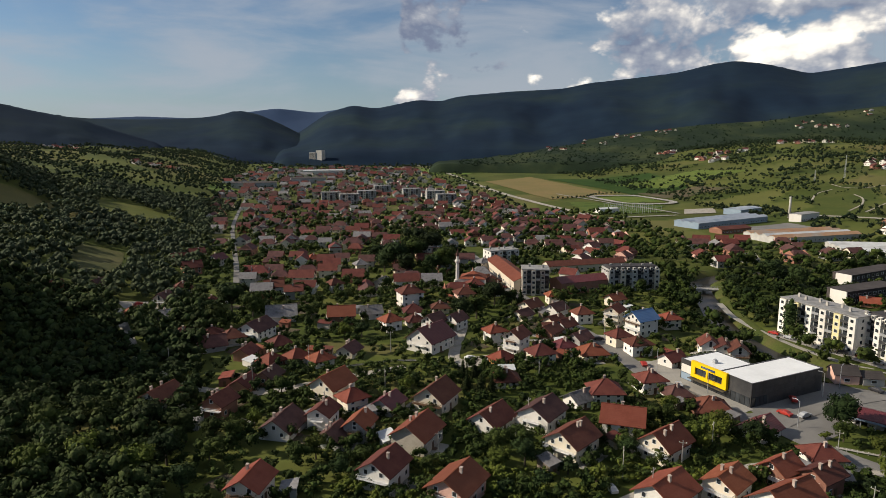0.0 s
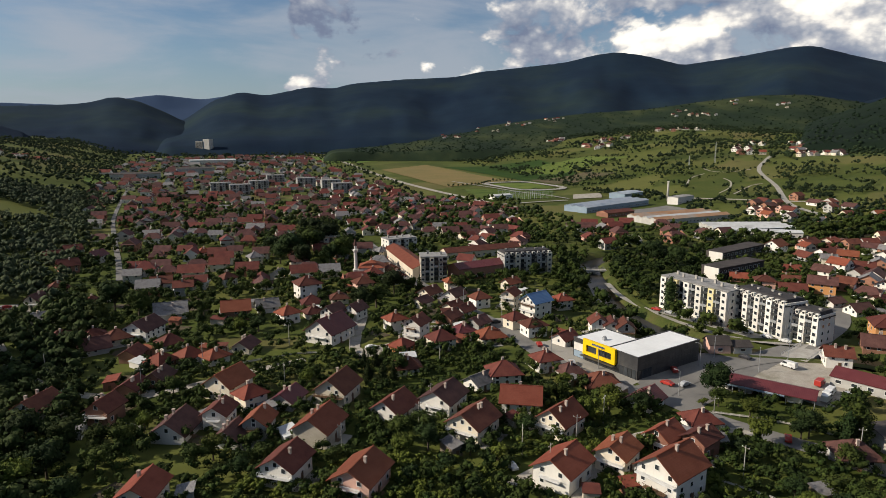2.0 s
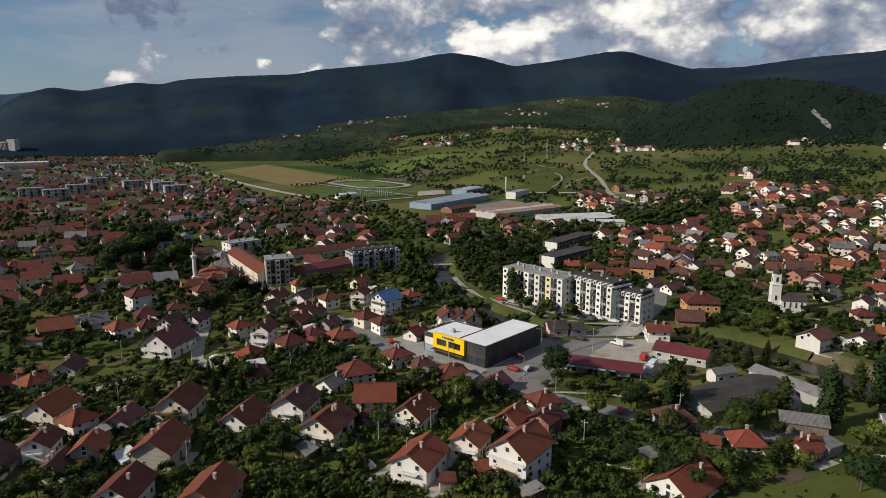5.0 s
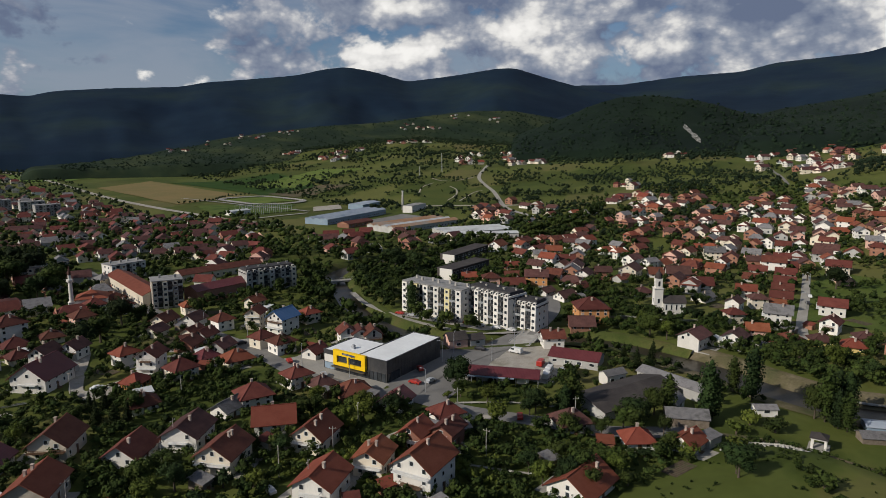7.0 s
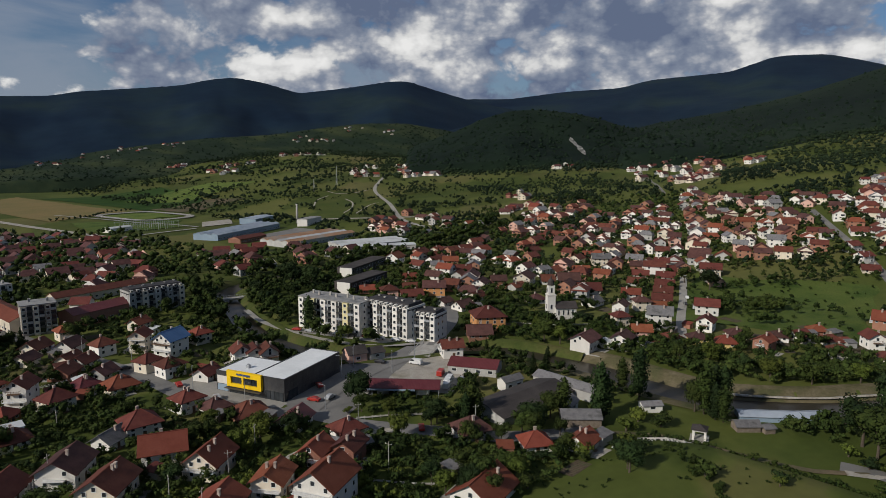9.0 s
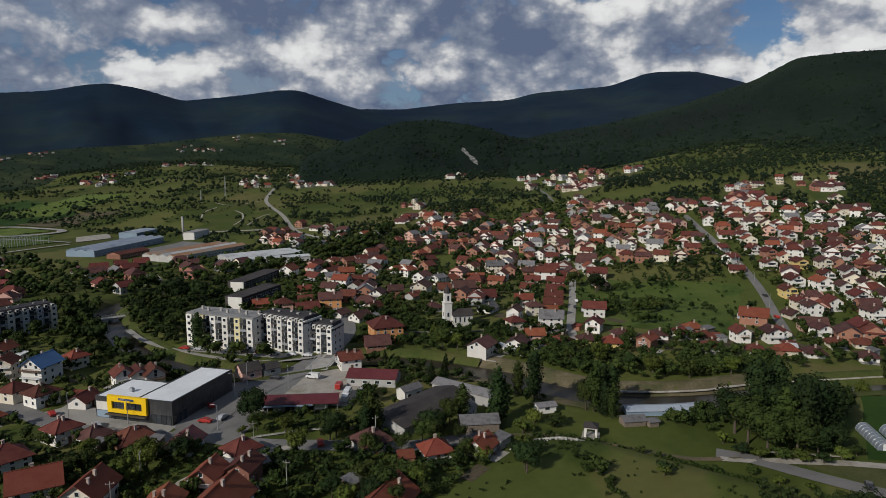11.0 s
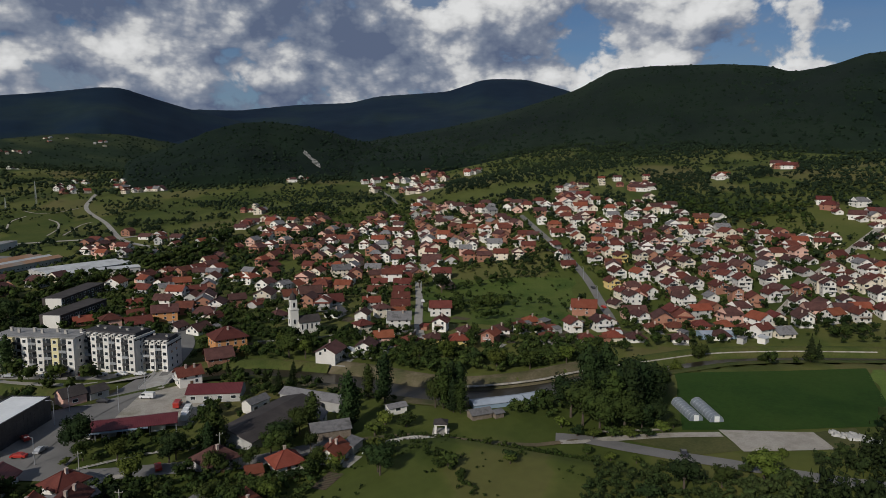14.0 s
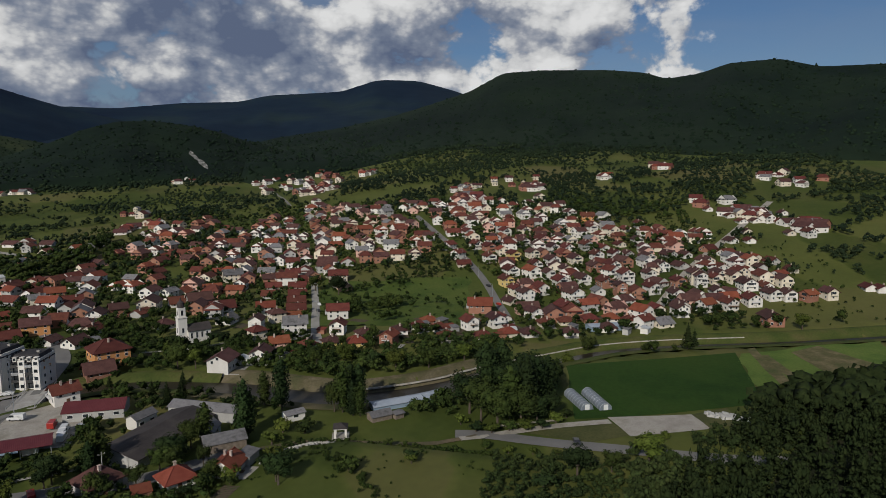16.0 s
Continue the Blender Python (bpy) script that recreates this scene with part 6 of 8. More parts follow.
home(421, -131, 70, 6.6, 7.9, 2, "dark", "cream", "g")
home(437, -62, 76, 7.0, 8.5, 3, "dark", "white", "g")
home(397, 194, 154, 8.9, 10.7, 1, "red", "white", "g")
home(434, -89, 74, 9.1, 11.0, 2, "dark", "white", "g")
home(322, 304, 137, 10.6, 12.7, 1, "red", "white", "g")
home(443, 33, 58, 6.7, 8.0, 2, "dark", "white", "g")
home(394, 210, 152, 8.1, 9.7, 1, "red", "white", "g")
home(436, -100, 75, 7.1, 8.6, 1, "red", "white", "g")
home(443, -60, 76, 8.6, 10.3, 3, "dark", "cream", "g")
home(442, -72, 72, 6.7, 8.0, 2, "red", "cream", "g")
home(449, -32, 67, 6.9, 8.3, 2, "dark", "white", "g")
home(-112, 436, 29, 7.9, 9.5, 2, "maroon", "grey", "g")
home(316, 322, 124, 6.8, 8.1, 2, "grey", "cream", "g")
home(448, 59, 55, 8.6, 10.4, 2, "red", "white", "g")
home(379, 246, 137, 8.9, 10.6, 1, "orange", "cream", "g")
home(389, 231, 76, 7.3, 8.8, 2, "red", "white", "g")
home(454, 22, 65, 7.6, 9.1, 2, "dark", "cream", "g")
home(451, -75, 72, 8.7, 10.4, 2, "dark", "cream", "g")
home(423, 176, 157, 10.4, 12.4, 2, "red", "cream", "g")
home(414, 201, 154, 8.1, 9.7, 1, "red", "cream", "g")
home(-138, 441, 63, 7.3, 8.7, 2, "red", "brick", "g")
home(462, 3, 62, 8.1, 9.8, 2, "dark", "brick", "g")
home(463, 44, 57, 7.1, 8.5, 2, "red", "white", "g")
home(457, -89, 74, 8.7, 10.4, 2, "red", "cream", "g")
home(467, -9, 64, 8.1, 9.7, 2, "red", "white", "g")
home(440, -158, 82, 6.5, 7.8, 1, "red", "white", "g")
home(438, -164, 83, 6.5, 7.8, 1, "red", "white", "g")
home(335, 327, 136, 8.6, 10.4, 2, "orange", "brick", "g")
home(468, -41, 68, 8.1, 9.7, 2, "dark", "white", "g")
home(423, 210, 154, 7.5, 9.0, 2, "red", "cream", "g")
home(416, 224, 152, 8.0, 9.6, 1, "dark", "brick", "g")
home(462, -114, 141, 6.5, 7.8, 1, "orange", "white", "g")
home(466, 96, 158, 7.6, 9.1, 1, "red", "cream", "g")
home(475, 33, 59, 8.8, 10.6, 2, "dark", "white", "g")
home(393, 270, 135, 10.2, 11.4, 1, "red", "cream", "h")
home(475, -54, 59, 8.1, 9.7, 1, "dark", "grey", "g")
home(-132, 460, 64, 7.7, 9.3, 2, "red", "white", "g")
home(480, 17, 60, 8.1, 9.8, 2, "dark", "cream", "g")
home(474, -80, 72, 7.6, 9.1, 1, "red", "white", "g")
home(412, 251, 139, 10.5, 12.6, 2, "grey", "cream", "g")
home(478, 79, 53, 7.7, 9.3, 2, "red", "white", "g")
home(317, 367, 68, 10.0, 12.0, 2, "orange", "white", "g")
home(480, -71, 61, 8.8, 10.5, 2, "dark", "cream", "g")
home(471, -123, 77, 6.5, 7.8, 1, "red", "cream", "g")
home(475, -105, 75, 6.5, 7.8, 1, "dark", "grey", "g")
home(487, -33, 66, 9.1, 10.9, 2, "dark", "cream", "g")
home(486, 62, 55, 7.7, 9.2, 2, "red", "yellow", "g")
home(490, 2, 62, 7.6, 9.1, 2, "red", "white", "g")
home(493, -11, 64, 8.0, 9.6, 2, "red", "white", "g")
home(492, 49, 57, 7.6, 9.1, 2, "dark", "cream", "g")
home(484, 104, 115, 7.6, 9.2, 2, "red", "white", "g")
home(501, -20, 65, 7.0, 8.4, 1, "dark", "grey", "g")
home(489, -115, 66, 7.6, 9.2, 1, "red", "grey", "g")
home(344, 369, 80, 9.9, 11.8, 2, "red", "pink", "g")
home(501, -60, 60, 7.1, 8.5, 1, "dark", "white", "g")
home(426, 270, 148, 7.0, 8.5, 1, "orange", "brick", "g")
home(502, -49, 58, 8.7, 10.4, 1, "dark", "grey", "g")
home(453, 225, 154, 7.4, 8.9, 2, "red", "white", "g")
home(506, 24, 60, 8.1, 9.7, 2, "red", "white", "g")
home(371, 345, 137, 7.8, 9.4, 2, "dark", "white", "g")
home(499, -97, 74, 8.4, 10.1, 1, "dark", "grey", "g")
home(508, 35, 59, 7.7, 9.2, 2, "dark", "white", "g")
home(498, -106, 65, 6.5, 7.8, 1, "orange", "cream", "g")
home(505, 84, 53, 7.6, 9.1, 2, "red", "brick", "g")
home(507, -89, 137, 8.7, 10.5, 1, "red", "white", "g")
home(517, -2, 53, 7.6, 9.1, 1, "red", "white", "g")
home(517, 10, 61, 8.7, 10.4, 2, "red", "grey", "g")
home(363, 370, 72, 8.7, 10.5, 2, "orange", "cream", "g")
home(511, 95, 52, 7.8, 9.3, 2, "red", "white", "g")
home(506, 116, 114, 7.5, 9.0, 2, "red", "white", "g")
home(517, -78, 136, 8.5, 10.2, 1, "red", "brick", "g")
home(521, 59, 56, 7.6, 9.1, 2, "dark", "white", "g")
home(527, -15, 64, 7.4, 8.9, 1, "red", "cream", "g")
home(523, 70, 55, 7.7, 9.2, 2, "red", "white", "g")
home(529, 45, 58, 9.4, 11.2, 2, "red", "pink", "g")
home(532, -28, 71, 7.1, 8.5, 2, "dark", "white", "g")
home(531, 84, 54, 7.3, 8.8, 2, "dark", "white", "g")
home(542, -98, 63, 7.7, 9.2, 1, "dark", "white", "g")
home(550, -43, 122, 10.3, 12.3, 2, "red", "brick", "g")
home(542, -111, 74, 6.8, 8.1, 1, "red", "white", "g")
home(553, 48, 58, 9.2, 11.0, 2, "red", "brick", "g")
home(545, 109, 51, 8.4, 10.1, 2, "red", "white", "g")
home(551, 78, 54, 7.5, 9.0, 2, "red", "white", "g")
home(557, 63, 56, 8.1, 9.8, 2, "red", "cream", "g")
home(563, 36, 64, 9.7, 11.6, 2, "dark", "brick", "g")
home(570, 7, 62, 7.1, 8.5, 2, "red", "white", "g")
home(575, -21, 55, 7.7, 9.2, 1, "red", "cream", "g")
home(579, 21, 60, 7.4, 8.8, 1, "dark", "cream", "g")
home(560, -157, 68, 7.5, 9.0, 2, "red", "white", "g")
home(571, -114, 74, 6.6, 7.9, 1, "dark", "cream", "g")
home(566, -145, 77, 6.5, 7.8, 1, "dark", "cream", "g")
home(587, -32, 66, 6.9, 8.3, 2, "red", "white", "g")
home(590, -3, 63, 7.3, 8.7, 1, "dark", "white", "g")
home(608, 12, 169, 9.6, 11.5, 2, "red", "orange", "g")
home(607, -117, 73, 7.1, 8.5, 1, "red", "white", "g")
home(609, -128, 74, 6.5, 7.8, 1, "dark", "white", "g")
home(606, -146, 76, 6.5, 7.8, 1, "red", "cream", "g")
home(629, -111, 73, 6.7, 8.1, 1, "red", "white", "g")
home(640, -157, 76, 6.5, 7.8, 1, "dark", "white", "g")
home(645, -140, 75, 6.5, 7.8, 1, "red", "brick", "g")
home(656, -97, 71, 6.5, 7.8, 1, "red", "white", "g")


# ---- the farther houses of the town and the hamlets, massed ----
def mass_of_houses(name, spots, label, pitch=0.32):
    """Many small gable and hip houses in one mesh: (x, y, turn, w, l, eave, roof index, wall index, and a height where they stand on a range)."""
    roofs = [ROOF["red"], ROOF["orange"], ROOF["dark"], ROOF["grey"]]
    walls = [WALL["white"], WALL["cream"], WALL["brick"], WALL["grey"], WALL["pink"]]
    mats = roofs + walls + [GLASS]
    V, Fc, M = [], [], []
    for x, y, turn, w, l, eave, ri, wi, *level in spots:
        z = level[0] if level else float(land(x, y)) - 0.3
        c, s = math.cos(turn), math.sin(turn)
        rise, o = w * pitch, 0.7
        n0 = len(V)
        loc = []
        for px, pz in ((-w / 2, -1), (w / 2, -1), (w / 2, eave), (0, eave + rise), (-w / 2, eave)):
            loc += [(px, -l / 2, pz), (px, l / 2, pz)]
        k = rise / (w / 2)
        hip = 0.0 if (int(x * 7 + y * 3) % 3) else min(w * 0.4, l * 0.4)
        for sx in (-1, 1):
            loc += [(sx * (w / 2 + o), -l / 2 - o, eave - o * k), (sx * (w / 2 + o), l / 2 + o, eave - o * k), (0, l / 2 + o - hip, eave + rise + 0.1), (0, -l / 2 - o + hip, eave + rise + 0.1)]
        fl = 0
        while 1.2 + fl * 2.7 + 1.2 < eave + 0.2:
            zz = 1.1 + fl * 2.7
            for t in (-0.27, 0.27):
                wide = 0.55 if fl == 0 or t < 0 else 1.25
                for sy in (-1, 1):
                    yy = sy * (l / 2 + 0.05)
                    loc += [(w * t - wide, yy, zz - wide + 0.55), (w * t + wide, yy, zz - wide + 0.55), (w * t + wide, yy, zz + 1.25), (w * t - wide, yy, zz + 1.25)]
                for sx in (-1, 1):
                    xx = sx * (w / 2 + 0.05)
                    loc += [(xx, l * t - 0.55, zz), (xx, l * t + 0.55, zz), (xx, l * t + 0.55, zz + 1.25), (xx, l * t - 0.55, zz + 1.25)]
            fl += 1
        V += [(x + c * a - s * b, y + s * a + c * b, z + h) for a, b, h in loc]
        wm = 4 + wi
        Fc += [[n0 + i for i in f] for f in ((0, 2, 4, 6, 8), (9, 7, 5, 3, 1), (2, 3, 5, 4), (8, 9, 1, 0))]
        M += [wm] * 4
        Fc += [[n0 + i for i in f] for f in ((10, 11, 12, 13), (14, 17, 16, 15))]
        M += [ri, ri]
        if hip:
            Fc += [[n0 + i for i in f] for f in ((11, 15, 16, 12), (10, 13, 17, 14))]
            M += [ri, ri]
        for q in range(18, len(loc), 4):
            Fc.append([n0 + q + i for i in range(4)])
            M.append(9)
        # a balcony slab with its parapet on each gable above the ground floor
        for sy in (-1, 1) if eave > 4.0 else ():
            ya, yb = sy * (l / 2 - 0.05), sy * (l / 2 + 1.15)
            xa, xb = w * (0.27 if int(x + y) % 2 else 0.05) - 1.9, w * 0.5
            b0 = len(V)
            V += [(x + c * a - s * b, y + s * a + c * b, z + h) for a, b, h in ((xa, ya, 2.9), (xb, ya, 2.9), (xb, yb, 2.9), (xa, yb, 2.9), (xa, ya, 3.05), (xb, ya, 3.05), (xb, yb, 3.85), (xa, yb, 3.85))]
            Fc += [[b0 + i for i in f] for f in ((0, 1, 2, 3), (4, 7, 6, 5), (3, 2, 6, 7), (0, 3, 7, 4), (1, 5, 6, 2))]
            M += [wm] * 5
    ob = raw(name, V, Fc, mats, index=M)
    return tagged(ob, label, "houses", kind="stuff")


def quarter(rnd, corners, rows, cols, skip, mix_roof, mix_wall, size=(7.6, 10.0), tall=(3.0, 4.8, 5.4), jitter=0.3):
    """Houses along the streets of one quarter of the plan."""
    a, b, c, d = (np.array(p, float) for p in corners)
    out = []
    for i in range(rows):
        for j in range(cols):
            if rnd.random() < skip:
                continue
            u, w = (j + 0.5 + rnd.uniform(-jitter, jitter)) / cols, (i + 0.5 + rnd.uniform(-jitter, jitter)) / rows
            q = a * (1 - u) * (1 - w) + b * u * (1 - w) + c * u * w + d * (1 - u) * w
            if not all(is_free(q[0] + ox, q[1] + oy) for ox, oy in ((0, 0), (4.5, 0), (-4.5, 0), (0, 4.5), (0, -4.5))):
                continue
            e = (b - a) * (1 - w) + (c - d) * w
            turn = math.atan2(e[1], e[0]) + rnd.choice((0, math.pi / 2, math.pi / 2)) + rnd.uniform(-0.15, 0.15)
            sz = rnd.uniform(*size)
            out.append((q[0], q[1], turn, sz, sz * rnd.uniform(1.0, 1.4), (rnd.choice(tall) if q[0] < 230 else rnd.choice((3.0, 5.0, 5.4, 5.4))) + rnd.uniform(-0.3, 0.3), rnd.choice(mix_roof), rnd.choice(mix_wall)))
            take_disc(q[0], q[1], sz * 0.85)
    return out


rq = random.Random(11)
RED, WHITES = [0, 0, 0, 2, 1, 2, 2, 3], [0, 0, 1, 2, 2, 3, 4]
# more dark roofs in the mix, standing in for cloud shade and haze
OLD = [0, 0, 2, 2, 2, 0, 0, 2, 2, 3]
old = []
old += quarter(rq, [(-70, 330), (60, 345), (60, 460), (-110, 470)], 8, 10, 0.25, OLD, [1, 2, 3, 0])
old += quarter(rq, [(-118, 470), (170, 470), (190, 700), (-190, 700)], 13, 20, 0.22, OLD, [1, 2, 3, 0])
old += quarter(rq, [(-190, 705), (150, 705), (120, 1050), (-270, 1050)], 14, 20, 0.25, OLD, [1, 3, 2, 0])
old += quarter(rq, [(-270, 1060), (110, 1060), (60, 1700), (-330, 1700)], 14, 18, 0.3, OLD + [3], [1, 3, 0], (9, 14))
old += quarter(rq, [(100, 360), (160, 420), (230, 640), (180, 690)], 12, 6, 0.35, OLD, WHITES)
old += quarter(rq, [(200, 390), (330, 420), (300, 480), (220, 520)], 4, 8, 0.4, OLD, WHITES)
mass_of_houses("old_town", old, "crowded red-roofed houses of the old town")
new_town = []
new_town += quarter(rq, [(262, 240), (330, 300), (440, 380), (350, 420)], 8, 10, 0.2, RED, WHITES)
new_town += quarter(rq, [(300, 190), (420, 235), (500, 330), (380, 340)], 8, 9, 0.25, RED, WHITES)
new_town += quarter(rq, [(440, 230), (520, 270), (640, 420), (460, 440)], 9, 9, 0.28, RED, WHITES)
new_town += quarter(rq, [(380, 430), (480, 450), (500, 560), (420, 540)], 6, 6, 0.3, RED, WHITES)
new_town += quarter(rq, [(480, 215), (620, 290), (720, 330), (560, 130)], 9, 12, 0.25, RED, WHITES)
new_town += quarter(rq, [(560, 120), (640, 160), (700, 60), (620, 10)], 6, 8, 0.3, RED, [0, 0, 1])
new_town += quarter(rq, [(400, -60), (560, 30), (620, 0), (470, -110)], 4, 8, 0.5, RED, [0, 0, 1])
new_town += quarter(rq, [(450, 200), (560, -50), (672, 70), (655, 345)], 15, 20, 0.16, RED, WHITES)
new_town += quarter(rq, [(395, 150), (470, 215), (655, 345), (430, 330)], 12, 10, 0.2, RED, WHITES)
new_town += quarter(rq, [(330, -20), (440, 60), (540, 10), (420, -90)], 8, 9, 0.35, RED, WHITES)
new_town += quarter(rq, [(498, 82), (340, 40), (429, -125), (591, -74)], 15, 13, 0.42, RED, [0, 0, 0, 1, 1, 2, 4])
mass_of_houses("new_town", new_town, "red-roofed white houses of the newer suburb", 0.30)
hamlets = []
for cx, cy, rx, n in ((790, 830, 30, 10), (640, 1309, 60, 8), (1325, 1183, 27, 9), (1157, 1740, 64, 10), (847, 2445, 159, 12), (654, 1533, 29, 6), (804, 361, 30, 18), (647, 502, 12, 2), (678, 137, 24, 14), (743, 73, 15, 9), (823, 0, 12, 3), (622, -123, 26, 16), (592, -161, 21, 10), (823, -208, 52, 9), (932, -69, 29, 7), (687, -100, 29, 3), (-792, 1673, 76, 8), (-428, 1252, 54, 9), (868, 2372, 86, 10), (717, 1366, 48, 8), (907, 1380, 68, 12), (821, 3511, 99, 8), (1190, 656, 56, 8), (577, 457, 30, 10)):
    ry = rx * 0.7
    for _ in range(n):
        a, r = rq.uniform(0, math.tau), math.sqrt(rq.random())
        sz = rq.uniform(8, 11)
        hamlets.append((cx + math.cos(a) * r * rx, cy + math.sin(a) * r * ry, rq.uniform(0, 3.14), sz, sz * 1.25, rq.choice((2.8, 4.5, 5.0)), rq.choice(RED), rq.choice([0, 0, 1, 2])))
        take_disc(hamlets[-1][0], hamlets[-1][1], 8)
for corners, rows, cols in (
    ([(912, 1061), (1057, 1063), (839, 834), (726, 813)], 5, 7),
    ([(770, 1017), (916, 1118), (729, 883), (691, 907)], 3, 3),
    ([(1849, 2933), (1986, 2802), (1038, 1457), (1015, 1528)], 3, 4),
    ([(1675, 1562), (1719, 1495), (1105, 957), (1076, 1005)], 3, 4),
    ([(1031, 606), (1166, 490), (943, 385), (769, 397)], 6, 9),
    ([(1021, 383), (1024, 359), (968, 337), (978, 365)], 2, 2),
    ([(754, 169), (773, 140), (726, 131), (711, 159)], 2, 5),
    ([(809, 136), (834, 77), (770, 70), (762, 125)], 2, 4),
    ([(1012, 731), (1042, 702), (915, 616), (903, 652)], 1, 4),
    ([(698, 572), (701, 546), (626, 488), (622, 510)], 1, 3),
):
    hamlets += quarter(rq, corners, rows, cols, 0.12, RED, [0, 0, 1, 2], (8.0, 10.5) if math.hypot(*corners[0]) > 1000 else (5.5, 7.2), jitter=0.38)
for spot in hamlets:
    for k in (1.0, 0.98, 0.96, 0.94, 0.92):
        take_disc(spot[0] * k, spot[1] * k, 9)
# farmsteads strewn over the foothill: bearing, elevation, spread of both, number
for q0, e0, dq, de, n in ((14.2, -1.15, 1.0, 0.12, 5), (17.5, -0.6, 1.0, 0.15, 6), (20.0, -0.1, 1.2, 0.15, 9), (23.5, 0.3, 1.2, 0.15, 6), (33.2, 0.8, 0.8, 0.25, 7), (35.0, 0.6, 0.8, 0.3, 6), (37.3, 1.6, 0.9, 0.2, 4), (40.5, 1.3, 1.0, 0.2, 4)):
    for _ in range(n):
        p = on_range("backdrop_foothill", q0 + rq.uniform(-dq, dq), e0 + rq.uniform(-de, de), 5.0)
        sz = rq.uniform(6, 8.5)
        # duller wall mix stands in for cloud shade on these houses
        hamlets.append((p[0], p[1], rq.uniform(0, 3.14), sz, sz * 1.2, rq.choice((2.8, 4.5)), rq.choice(RED), rq.choice([1, 2, 3, 3]), p[2] - 2.5))
mass_of_houses("hill_hamlets", hamlets, "scattered white houses of the hill hamlets")


# ---- trees ----
def leaf_cloud(rnd, lobes, count, size, tilt=0.55):
    """Bent leaf-clump faces over a set of lobes (x, y, z, rx, rz); each face turned roughly outwards."""
    V, F = [], []
    weights = [lb[3] * lb[3] for lb in lobes]
    for _ in range(count):
        cx, cy, cz, rx, rz = rnd.choices(lobes, weights)[0]
        d = Vector((rnd.gauss(0, 1), rnd.gauss(0, 1), rnd.gauss(0, 1))).normalized()
        k = rnd.uniform(0.72, 1.06)
        p = Vector((cx + d.x * rx * k, cy + d.y * rx * k, cz + d.z * rz * k))
        nrm = (d + Vector((rnd.gauss(0, tilt), rnd.gauss(0, tilt), rnd.gauss(0, tilt) + 0.25))).normalized()
        t = nrm.orthogonal().normalized()
        t.rotate(Matrix.Rotation(rnd.uniform(0, 6.28), 3, nrm))
        b = nrm.cross(t)
        s = size * rnd.uniform(0.6, 1.35)
        n = len(V)
        V += [p + t * s * 0.5, p + b * s * 0.42 + nrm * s * 0.14, p - t * s * 0.5, p - b * s * 0.42 + nrm * s * 0.14]
        F.append((n, n + 1, n + 2, n + 3))
    return V, F


def core(rnd, lobes, shrink, V, F, ring=6):
    """Dark leafy inside of each lobe, so that the crown is not a shell."""
    for cx, cy, cz, rx, rz in lobes:
        n = len(V)
        V.append(Vector((cx, cy, cz + rz * shrink)))
        for row, (h, w) in enumerate(((0.45, 0.85), (-0.35, 0.9))):
            for k in range(ring):
                a = math.tau * (k + 0.5 * row) / ring
                q = rnd.uniform(0.8, 1.15)
                V.append(Vector((cx + math.cos(a) * rx * w * shrink * q, cy + math.sin(a) * rx * w * shrink * q, cz + rz * h * shrink)))
        V.append(Vector((cx, cy, cz - rz * shrink * 0.9)))
        for k in range(ring):
            m = (k + 1) % ring
            F += [(n, n + 1 + k, n + 1 + m), (n + 1 + k, n + 1 + ring + k, n + 1 + m), (n + 1 + m, n + 1 + ring + k, n + 1 + ring + m), (n + 1 + ring + k, n + 1 + 2 * ring, n + 1 + ring + m)]
    return V, F


def broad_lobes(rnd, h, r, n):
    out = [(0, 0, h * 0.62, r * 0.72, h * 0.30)]
    for k in range(n):
        a = math.tau * k / n + rnd.uniform(-0.4, 0.4)
        q = r * rnd.uniform(0.42, 0.62)
        out.append((math.cos(a) * q, math.sin(a) * q, h * rnd.uniform(0.42, 0.80), r * rnd.uniform(0.36, 0.52), h * rnd.uniform(0.13, 0.2)))
    return out


def fir_lobes(rnd, h, r, n=7):
    return [(rnd.uniform(-0.1, 0.1), rnd.uniform(-0.1, 0.1), h * (0.16 + 0.78 * k / (n - 1)), max(0.25, r * (1.0 - 0.9 * k / (n - 1))), h * 0.085) for k in range(n)]


def column_lobes(rnd, h, r, n=6):
    return [(rnd.uniform(-0.3, 0.3), rnd.uniform(-0.3, 0.3), h * (0.18 + 0.72 * k / (n - 1)), r * (0.75 + 0.35 * math.sin(math.pi * (k + 0.6) / n)) * (0.55 if k == n - 1 else 1), h * 0.13) for k in range(n)]


KINDS = {}


